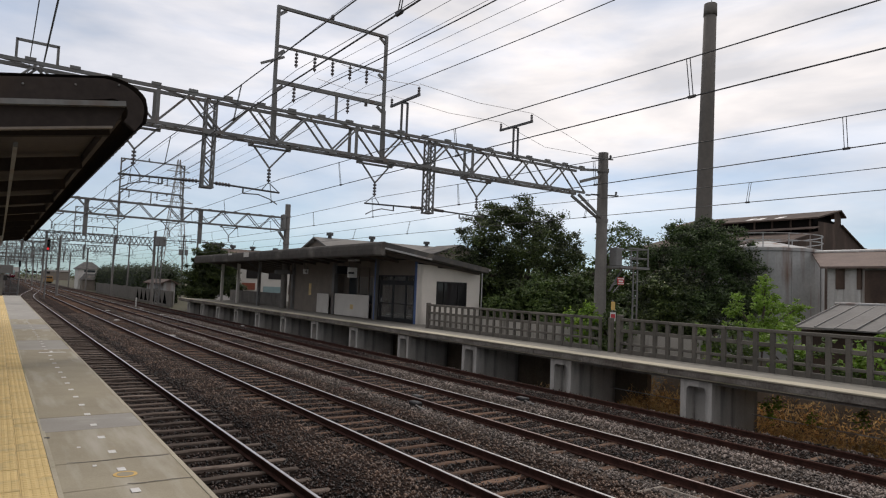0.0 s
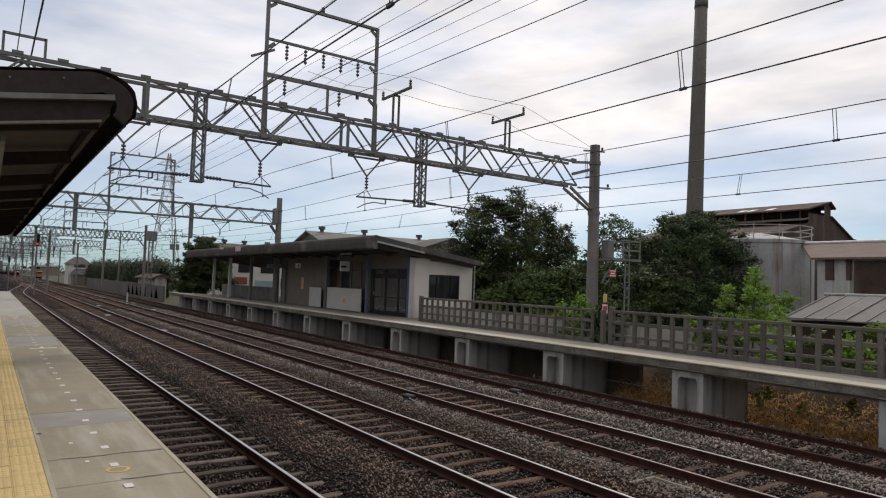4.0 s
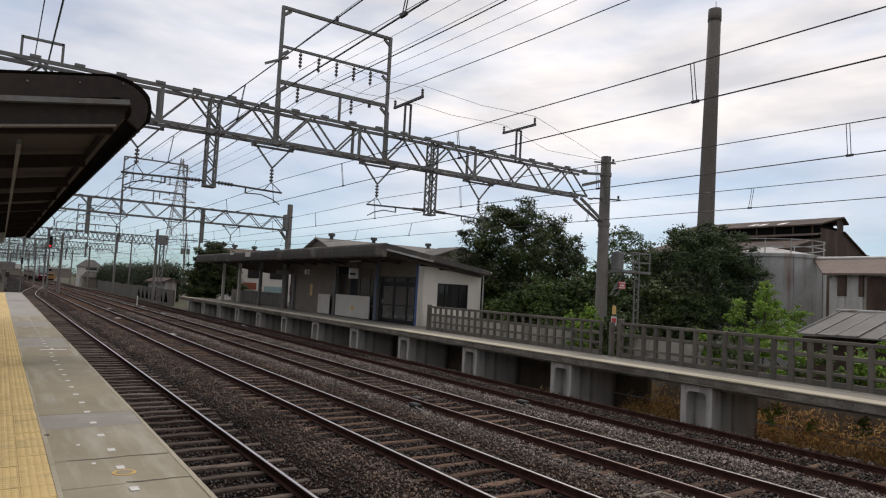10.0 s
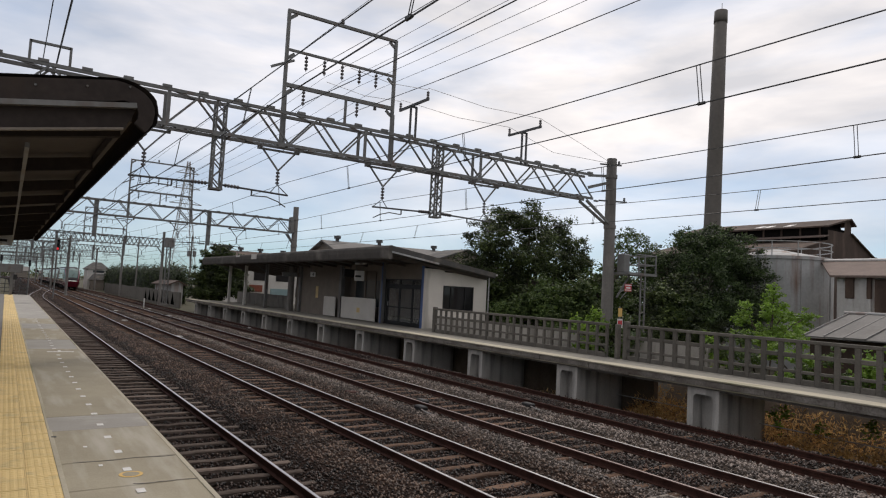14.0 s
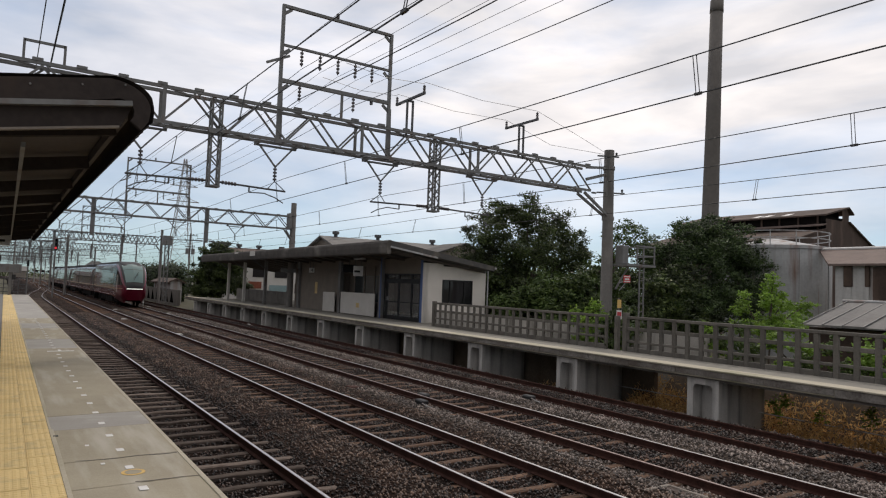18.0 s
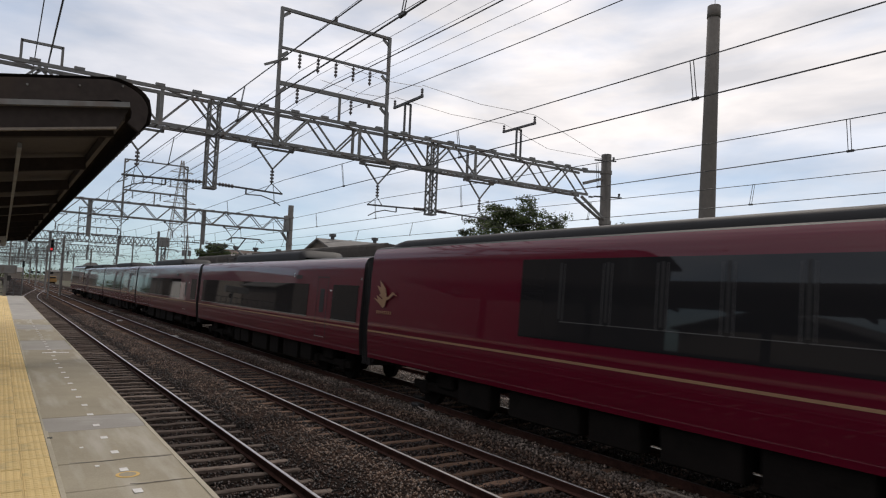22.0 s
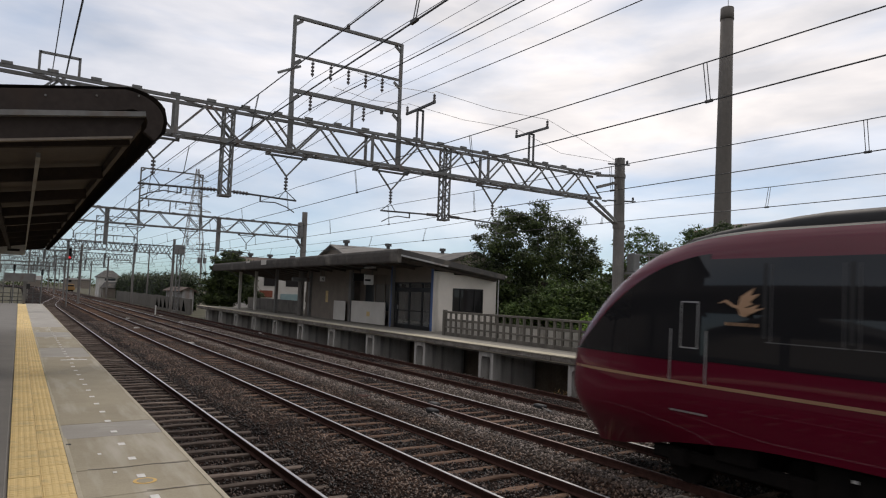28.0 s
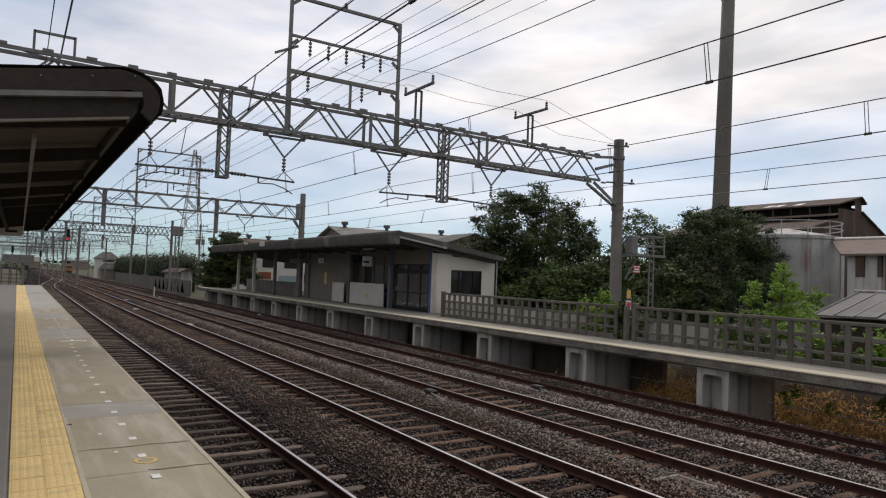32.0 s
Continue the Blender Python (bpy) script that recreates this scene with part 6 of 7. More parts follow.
m.done("ridge_cap", SHEET, sh)


# ---- houses and distance ----
def house(label, x0, x1, y0, y1, z1, zr, along, wall, roof, vents=(), windows=(), category="house"):
    h = thing("house", label, category)
    m = boxes((x0, x1, y0, y1, -0.75, z1))
    if along == "y":
        m.add([(x0, y0, z1), (x1, y0, z1), ((x0 + x1) / 2, y0, zr - 0.1)], [(0, 1, 2)])
    else:
        m.add([(x0, y0, z1), (x0, y1, z1), (x0, (y0 + y1) / 2, zr - 0.1)], [(0, 1, 2)])
    m.done("wall", wall, h)
    m = Mesh()
    gable_roof(m, x0 - 0.5, x1 + 0.5, y0 - 0.5, y1 + 0.5, zr, z1 - 0.1, along)
    m.done("roof", roof, h)
    for vx, vy, vz in vents:
        m = Mesh()
        m.tube([(vx, vy, vz - 0.9), (vx, vy, vz)], 0.2, 10)
        m.tube([(vx, vy, vz - 0.15), (vx, vy, vz + 0.15)], 0.36, 10)
        m.done("roof_vent", DARK_STEEL, h, "dark roof ventilator")
    for a, b, c, d, side in windows:
        m = Mesh()
        if side == "x":
            m.box(x0 - 0.05, x0 - 0.01, a, b, c, d)
        else:
            m.box(a, b, y0 - 0.05, y0 - 0.01, c, d)
        m.done("window", DARK_GLASS, h)
    return h


house("grey gabled hall with roof ventilators behind the platform", 27.3, 46, 58, 68, 6.2, 7.9, "x", WALL_DARK, TILE_ROOF, ((28.6, 63, 8.3), (33.6, 63, 8.3), (40.7, 63, 8.25)), (), "hall")
house("small grey gabled shed in front of the hall", 35.9, 41.6, 54, 57.4, 6.6, 7.6, "y", WALL_DARK, ROOF_DARK, (), (), "shed")
house("long low brown-roofed house with ventilators", 23.2, 33, 77, 87, 5.9, 7.0, "x", PLASTER, RUST, ((24.2, 82, 7.3), (26.7, 82, 7.3), (29.7, 82, 7.3)), ((77.8, 80, 3.4, 4.6, "x"), (82, 84.5, 3.4, 4.6, "x"), (24.5, 26.2, 3.4, 4.5, "y"), (27.2, 28.8, 3.4, 4.5, "y"), (29.8, 31.5, 1.6, 2.8, "y")))
house("low pale grey shed with a brown roof beside the line", 19.35, 20.9, 97, 109, 2.4, 2.9, "y", SHEET, RUST)
for a, b, c, d, ma, lab in ((24.0, 25.6, 2.05, 2.85, RED_BROWN, "red-brown shutter"), (26.6, 28.8, 1.2, 2.5, GATE_BLUE, "pale blue-green garage shutter")):
    st = tagged(boxes((a, b, 76.9, 76.98, c, d), c=0.01).done("shutter", ma), lab + " on the white house wall", "shutter")
up = thing("power_pole", "concrete power pole with transformers and crossarms beyond the hedge", "pole", loc=(26.8, 120, -0.75))
m = Mesh()
m.tube([(0, 0, 0), (0, 0, 11.6)], 0.17, 12, 0.12)
m.done("shaft", POLE, up)
for z, l in ((11.2, 1.1), (10.4, 1.0), (9.2, 0.8)):
    m = Mesh()
    m.beam((-l, -0.15, z), (l, -0.15, z), 0.09, 0.1)
    arm = m.done("crossarm", DARK_STEEL, up)
    for x in (-l + 0.1, 0.45, l - 0.1):
        m = Mesh()
        insulator(m, (x, -0.15, z + 0.05), (x, -0.15, z + 0.32), 0.07, 2)
        m.done("insulator", PORCELAIN, arm)
for x in (-0.45, 0.5):
    m = Mesh()
    m.tube([(x, -0.2, 7.9), (x, -0.2, 7.95), (x, -0.2, 8.9)], 0.3, 14)
    m.done("transformer", STEEL, up, "grey can transformer")
hh = thing("house", "two-storey pale house with a dark hipped roof in the distance", "house", loc=(20.4, 196, -0.75))
boxes((-2.5, 2.6, 0, 9, 0, 5.4)).done("wall", PLASTER, hh, "pale upper walls")
for nm, hw, z0, z1, y0, y1, sc in (("roof", 3.0, 5.4, 7.3, -0.5, 9.5, 0.28), ("porch_roof", 2.2, 2.6, 4.2, -4.6, 0.0, 0.55)):
    m = Mesh()
    m.add([(-hw, y0, z0), (hw, y0, z0), (hw, y1, z0), (-hw, y1, z0), (-hw * sc, (y0 * 0.7 + y1 * 0.3), z1), (hw * sc, (y0 * 0.7 + y1 * 0.3), z1), (hw * sc, (y0 * 0.3 + y1 * 0.7), z1), (-hw * sc, (y0 * 0.3 + y1 * 0.7), z1)],
          [(0, 1, 5, 4), (1, 2, 6, 5), (2, 3, 7, 6), (3, 0, 4, 7), (4, 5, 6, 7), (3, 2, 1, 0)])
    m.done(nm, ROOF_DARK, hh, "dark blue-grey tiled roof")
# the porch roof's shade is put into this darker wall colour
boxes((-1.8, 2.0, -4.2, -0.01, 0, 2.6)).done("porch_wall", WALL_DARK, hh, "ground-floor walls coloured dark for the porch roof's shade")
boxes((-1.2, 1.4, -0.05, -0.01, 4.5, 5.1)).done("window", PANE, hh)
house("small pale distant house", 30, 40, 240, 252, 3.6, 5.5, "x", WALL_DARK, TILE_ROOF)
house("small distant house with a dark roof", -18, -8, 330, 342, 4.5, 7.0, "x", WALL_DARK, ROOF_DARK)
house("small distant house with a grey roof", 2, 10, 430, 442, 3.5, 6.0, "x", WALL_DARK, TILE_ROOF)
house("low distant apartment block", 24, 38, 470, 482, 4.6, 5.6, "x", WALL_DARK, ROOF_DARK, (), ((15, 17, 3, 4.4, "y"), (18.5, 20.5, 3, 4.4, "y"), (22, 24, 3, 4.4, "y"), (25.5, 27.5, 3, 4.4, "y")))
# boundary wall; flat black triangles paint the dark of its slots
wl_ = thing("boundary_wall", "low grey wall beside the line, its slots painted as dark triangles", "wall", loc=(19.0, 0, -0.75))
boxes((0, 0.18, 89.6, 91.9, 0, 2.1)).done("slab", FENCE, wl_)
for i in range(18):
    boxes((0, 0.18, 92 + 4.2 * i, 96.1 + 4.2 * i, 0, 2.1 + 0.05 * (i % 3))).done("slab", FENCE, wl_)
for i in range(7):
    m = Mesh()
    y = 92.6 + 3.4 * i
    m.add([(-0.02, y, 0.35), (-0.02, y + 2.3, 0.35), (-0.02, y + 1.5, 2.0)], [(0, 1, 2)])
    m.done("slot", VOID, wl_)
# far poles
for x, y, h in ((19.9, 131, 10.1), (21.4, 88, 8.9), (-2.0, 88, 8.6), (-4.0, 120, 9.0), (1.2, 130, 8.5), (-6.5, 165, 9.5)):
    p = thing("utility_pole", "slim grey trackside pole", "pole", "trackside poles", loc=(x, y, -0.75))
    m = Mesh()
    m.tube([(0, 0, 0), (0, 0, h + 0.75)], 0.16, 10, 0.11)
    m.done("shaft", POLE, p)
    m = Mesh()
    m.beam((-0.9, 0, h), (0.9, 0, h), 0.08, 0.08)
    m.done("crossarm", STEEL, p)
p = thing("lattice_post", "lattice steel post with a box on top", "pole", loc=(15.35, 80, -0.75))
m = Mesh()
lattice_post(m, 0, 0, 0, 7.4, 0.42, 0.06)
m.done("shaft", STEEL, p)
boxes((-0.5, 0.5, -0.4, 0.4, 7.4, 8.5), c=0.04).done("box", STEEL, p, "grey equipment box")
boxes((-0.4, 0.4, -0.4, 0.4, 0, 0.9)).done("foundation", CONCRETE, p)
tw = thing("transmission_tower", "lattice steel transmission tower in the distance", "pylon", loc=(42.0, 200, -0.75))
m = Mesh()
lev = [0, 6, 12, 18, 23, 28, 33, 38.5]
wid = [4.2, 3.5, 2.8, 2.2, 1.7, 1.2, 0.8, 0.3]
for (za, wa), (zb, wb) in zip(zip(lev, wid), zip(lev[1:], wid[1:])):
    cs = ((-1, -1), (1, -1), (1, 1), (-1, 1))
    for i in range(4):
        a, b = cs[i], cs[(i + 1) % 4]
        m.beam((a[0] * wa, a[1] * wa, za), (a[0] * wb, a[1] * wb, zb), 0.18, 0.18)
        m.beam((a[0] * wa, a[1] * wa, za), (b[0] * wb, b[1] * wb, zb), 0.08, 0.08)
        m.beam((b[0] * wa, b[1] * wa, za), (a[0] * wb, a[1] * wb, zb), 0.08, 0.08)
        m.beam((a[0] * wa, a[1] * wa, za), (b[0] * wa, b[1] * wa, za), 0.08, 0.08)
m.done("tower_frame", SHEET, tw)
for z, l in ((26, 4.5), (30.5, 3.8), (35, 3.2)):
    m = Mesh()
    m.beam((-l, 0, z), (l, 0, z), 0.2, 0.25)
    m.beam((-l, 0, z), (0, 0, z + 1.4), 0.12, 0.12)
    m.beam((l, 0, z), (0, 0, z + 1.4), 0.12, 0.12)
    m.done("crossarm", SHEET, tw)
# orange works vehicle far off
v = thing("works_vehicle", "orange track maintenance vehicle standing far off", "vehicle", loc=(15.6, 268, -0.4))
boxes((-1.3, 1.3, 0, 7, 0.6, 1.6), c=0.1).done("chassis", DULL_ORANGE, v)
boxes((-1.1, 1.1, 0.2, 2.6, 1.6, 2.6), c=0.15).done("cab", DULL_ORANGE, v)
boxes((-0.9, 0.9, 0.17, 0.2, 1.9, 2.4)).done("window", DARK_GLASS, v)
for y in (1.4, 5.6):
    m = Mesh()
    m.tube([(-0.9, y, 0.45), (0.9, y, 0.45)], 0.45, 14)
    m.done("wheel", UNDER, v)
# far woods
m = Mesh()
rnd = random.Random(21)
for i in range(70):
    x = -180 + 7.5 * i
    y = 560 + 40 * math.sin(i * 1.7)
    leaves(m, rnd, (x, y, 2.0), (7, 6, 4 + 3 * rnd.random()), 130, 1.6, 0.4)
tagged(m.done("distant_trees", LEAF), "dark line of distant trees on the horizon", "trees", kind="stuff")

# ---- behind the camera: unseen, mostly added to darken the train's reflections ----
house("unseen plain low house added behind the near platform", -38, -27, -30, 14, 2.8, 4.6, "y", WALL_DARK, ROOF_DARK)
house("plain gabled house behind the near platform", -36, -26, 17, 32, 4.2, 6.3, "x", WALL_DARK, ROOF_DARK)
# made-up tall house: its dark walls keep the train's side dark
house("unseen tall dark house added to darken the train's reflections", -19, -9, 28, 70, 8.6, 11.4, "y", CANOPY_UNDER, ROOF_DARK)
house("plain pale house beside the near platform", -26, -16, 74, 86, 4.6, 6.6, "y", PLASTER, TILE_ROOF)
for i in range(5):
    house("unseen plain house added to the row for the train's reflections", -22, -10 - (i % 2), 78 + 17 * i, 91 + 17 * i, 4.8 + (i % 3) * 0.8, 7.4 + (i % 3), "yx"[i % 2], (CANOPY_UNDER, WALL_DARK, CANOPY_UNDER, PLASTER, CANOPY_UNDER)[i], ROOF_DARK)
tagged(boxes((-7.2, -7.0, -60, 62, -0.75, 2.2), c=0.01).done("platform_fence_wall", FASCIA), "unseen plain wall added behind the near platform for reflections", "wall", kind="structure")
house("unseen gabled house added further along the near platform", -22, -9, -60, -40, 5.6, 8.5, "x", WALL_DARK, ROOF_DARK)

# ballast stones between and beside the tracks
rng = np.random.default_rng(4)
N = 125000
sy = 2.2 + 58.0 * rng.random(N) ** 1.9
sx = 1.75 + 13.5 * rng.random(N)
keep = np.ones(N, bool)
for c in (T1, T2, T3, T4):
    for e in (-1, 1):
        keep &= np.abs(sx - c - e * GAUGE) > 0.07
keep &= sx < 2.0 + 1.9 * sy + 4
sx, sy = sx[keep], sy[keep]
base = np.array([(1, 0, 0), (-1, 0, 0), (0, 1, 0), (0, -1, 0), (0, 0, 1), (0, 0, -1)], float)
tri = np.array([(0, 2, 4), (2, 1, 4), (1, 3, 4), (3, 0, 4), (2, 0, 5), (1, 2, 5), (3, 1, 5), (0, 3, 5)])
off = np.min(np.abs(sx[:, None] - np.array([T1, T2, T3, T4])), 1) + rng.normal(0, 0.12, len(sx))
oily = 0.45 * np.array([noise.noise((b * 0.45, a * 0.8, 2.0)) for a, b in zip(sx, sy)])
kind = np.where((off < 1.12) & (sx < 9) | (off < 0.6) | (sx < 4.9 + oily), 0, np.where(sx < 8.9, 1, 2))
ALL_X, ALL_Y = sx, sy
for name, col, sel in (("ballast_stones", STONE, kind == 0), ("ballast_stones", STONE_TAN, kind == 1), ("ballast_stones", STONE_GREY, kind == 2)):
    sx, sy = ALL_X[sel], ALL_Y[sel]
    n = len(sx)
    r = (0.014 + 0.02 * rng.random(n))[:, None, None] * (0.65 + 0.7 * rng.random((n, 6, 1)))
    ang = rng.random(n) * 6.28
    ca, sa = np.cos(ang), np.sin(ang)
    pts = base[None] * r
    tl = rng.normal(0, 0.4, (n, 2))
    px_ = pts[..., 0] * ca[:, None] - pts[..., 1] * sa[:, None]
    py_ = pts[..., 0] * sa[:, None] + pts[..., 1] * ca[:, None]
    pz_ = pts[..., 2] + tl[:, :1] * pts[..., 0] + tl[:, 1:] * pts[..., 1]
    zz = np.array([bed_z(a, b) for a, b in zip(sx, sy)]) + 0.012
    vv = np.stack([px_ + sx[:, None], py_ + sy[:, None], pz_ + zz[:, None]], -1).reshape(-1, 3)
    ff = (tri[None] + 6 * np.arange(n)[:, None, None]).reshape(-1, 3)
    me = bpy.data.meshes.new(name)
    me.vertices.add(len(vv))
    me.vertices.foreach_set("co", vv.ravel())
    me.loops.add(ff.size)
    me.loops.foreach_set("vertex_index", ff.ravel())
    me.polygons.add(len(ff))
    me.polygons.foreach_set("loop_start", np.arange(0, ff.size, 3))
    me.polygons.foreach_set("loop_total", np.full(len(ff), 3))
    me.materials.append(col)
    me.update()
    me.validate()
    tagged(new(name, me), {0: "dark oily angular ballast stones", 1: "loose tan-brown angular ballast stones", 2: "loose grey angular ballast stones"}[[STONE, STONE_TAN, STONE_GREY].index(col)], "ballast", kind="stuff")


# ---- the express train ----
PITCH, NOSE = 19.94, 21.65
CAR_OFF = [0.0] + [-PITCH] * 5
AV = ((0, 0.966, 0), (0.27, 1, 0.27), (0.29, 1, 0.29), (0.36, 0.993, 0.36), (0.45, 0.982, 0.46), (0.55, 0.9687, 0.575), (0.64, 0.947, 0.74), (0.72, 0.92, 0.885), (0.755, 0.885, 0.92), (0.79, 0.82, 0.948), (1, 0, 1))
VS = [0, 0.04, 0.08, 0.13, 0.19, 0.25, 0.28, 0.32, 0.36, 0.42, 0.48, 0.55, 0.6, 0.64, 0.68, 0.71, 0.735, 0.755, 0.775, 0.79]
NOSE_TOP = ((0, 1.86), (0.16, 2.12), (0.8, 2.78), (1.57, 3.38), (2.27, 3.78), (2.9, 4.03), (4.05, 4.3), (5.2, 4.36), (30, 4.36))
NOSE_LOW = ((0, 0.62), (0.2, 0.48), (0.5, 0.38), (0.9, 0.35), (1.6, 0.4), (2.6, 0.56), (3.6, 0.76), (5.0, 0.92), (6.0, 0.95), (30, 0.95))
NOSE_HALF = ((0, 0.76), (0.05, 0.88), (0.14, 0.98), (0.4, 1.1), (1.0, 1.21), (1.8, 1.3), (2.9, 1.37), (4.2, 1.4), (30, 1.4))
MID_TOP, MID_LOW, MID_HALF = ((0, 4.08), (30, 4.08)), ((0, 0.95), (30, 0.95)), ((0, 1.4), (30, 1.4))


def slope(tab, i, k):
    if i == 0 or i == len(tab) - 1:
        return 0.0
    a, b, c = tab[i - 1], tab[i], tab[i + 1]
    u, w = (b[k] - a[k]) / (b[0] - a[0]), (c[k] - b[k]) / (c[0] - b[0])
    return 0.0 if u * w <= 0 else 2 * u * w / (u + w)


@functools.lru_cache(maxsize=200000)
def table(tab, s, k=1):
    """A smooth curve through the rows of a table, without overshoot."""
    for i in range(len(tab) - 1):
        a, b = tab[i], tab[i + 1]
        if s <= b[0]:
            h = b[0] - a[0]
            w = (s - a[0]) / h
            p, q = slope(tab, i, k) * h, slope(tab, i + 1, k) * h
            if i == 0:
                p = (3 * (b[k] - a[k]) - q) / 2
            return a[k] * (1 - w) ** 2 * (1 + 2 * w) + b[k] * w * w * (3 - 2 * w) + p * w * (1 - w) ** 2 - q * w * w * (1 - w)
    return tab[-1][k]


def blunt(s):
    """The nose is shorter than its tables: its first metres are pressed together."""
    return 0.62 * max(0.0, 1 - s / 3.2)


def skin(lead, s, v, side):
    """A point on the body: s along the car from its front end, v from the sill (0) to the roof's middle (1)."""
    top, low, half = (NOSE_TOP, NOSE_LOW, NOSE_HALF) if lead else (MID_TOP, MID_LOW, MID_HALF)
    zb, zt, hw = table(low, s), table(top, s), table(half, s)
    z = zb + (zt - zb) * table(AV, v, 2)
    tuck = 0.42 * ease((1.5 - z) / 1.2) * ease((1.1 - s) / 1.1) + blunt(s) if lead else 0.0
    wide = table(AV, v, 1)
    if lead:
        wide -= 0.3 * ease((1.5 - z) / 1.2) ** 2 * ease((5.0 - s) / 3.5)
    return Vector((side * hw * wide, s + tuck, z))


def v_of(lead, s, z):
    lo, hi = 0.0, 1.0
    for _ in range(24):
        m = (lo + hi) / 2
        if skin(lead, s, m, 1).z < z:
            lo = m
        else:
            hi = m
    return lo


def patch(m, lead, side, s0, s1, low, high, off=0.006, n=24, k=6):
    """A panel lying on the body between the heights or v's given by low(s) and high(s)."""
    def fn(a, b):
        s = s0 + (s1 - s0) * a
        v = low(s) + (high(s) - low(s)) * b
        p = skin(lead, s, v, side)
        dv = skin(lead, s, min(v + 0.02, 1), side) - skin(lead, s, max(v - 0.02, 0), side)
        ds = skin(lead, s + 0.05, v, side) - skin(lead, max(s - 0.05, 0), v, side)
        nn = ds.cross(dv).normalized() * side
        if nn.dot(Vector((p.x, 0, p.z - 2))) < 0:
            nn = -nn
        return p + nn * off
    m.grid(fn, n, k)


def flip(ms, lead, back):
    """Car space: y = 0 at the coupling behind the lead car, or before the others."""
    for m in ms:
        if lead and not back:
            m.v = [(x, y - NOSE, z) for x, y, z in m.v]
        elif lead:
            m.v = [(-x, NOSE - y, z) for x, y, z in m.v]


def bogie(car, y):
    b = Mesh()
    for sx in (-1, 1):
        b.box(sx * 1.0 - 0.07, sx * 1.0 + 0.07, y - 1.6, y + 1.6, 0.38, 0.6, c=0.03)
        b.box(sx * 1.05 - 0.1, sx * 1.05 + 0.1, y - 0.35, y + 0.35, 0.55, 0.95, c=0.04)
        for dy in (-1.05, 1.05):
            b.box(sx * 1.0 - 0.12, sx * 1.0 + 0.12, y + dy - 0.2, y + dy + 0.2, 0.28, 0.62, c=0.05)
    b.box(-0.95, 0.95, y - 0.25, y + 0.25, 0.4, 0.75)
    bo = b.done("bogie", UNDER, car, "grimy steel bogie frame")
    for dy in (-1.05, 1.05):
        for sx in (-1, 1):
            w = Mesh()
            x = sx * GAUGE
            w.tube([(x - 0.07, y + dy, 0.43), (x + 0.07, y + dy, 0.43)], 0.43, 24)
            w.tube([(x - 0.09 * sx, y + dy, 0.43), (x - 0.06 * sx, y + dy, 0.43)], 0.455, 24)
            w.done("wheel", UNDER, bo)


def emblem(m, s0, z0, w, x, flipx=1, lean=0.0):
    """Plain gold swept shapes in place of the emblem, on the side at x, which leans inwards above."""
    for pts in (((1.0, 0.05), (0.83, 0.08), (0.66, -0.01), (0.55, -0.04), (0.5, -0.16), (0.4, -0.2), (0.28, -0.13), (0.0, 0.0), (0.2, -0.04), (0.12, 0.06), (0.36, -0.02), (0.5, 0.02), (0.62, 0.03), (0.8, 0.14)),
                ((0.56, 0.0), (0.5, 0.2), (0.22, 0.38), (0.3, 0.22), (0.12, 0.26), (0.3, 0.1), (0.24, 0.06), (0.4, -0.01))):
        vs = [Vector((x - (lean * max(0.0, z0 + b * w - 2.9)) + math.copysign(0.006, x), s0 + flipx * a * w, z0 + b * w)) for a, b in pts]
        m.add(vs, [tuple(range(len(pts)))])


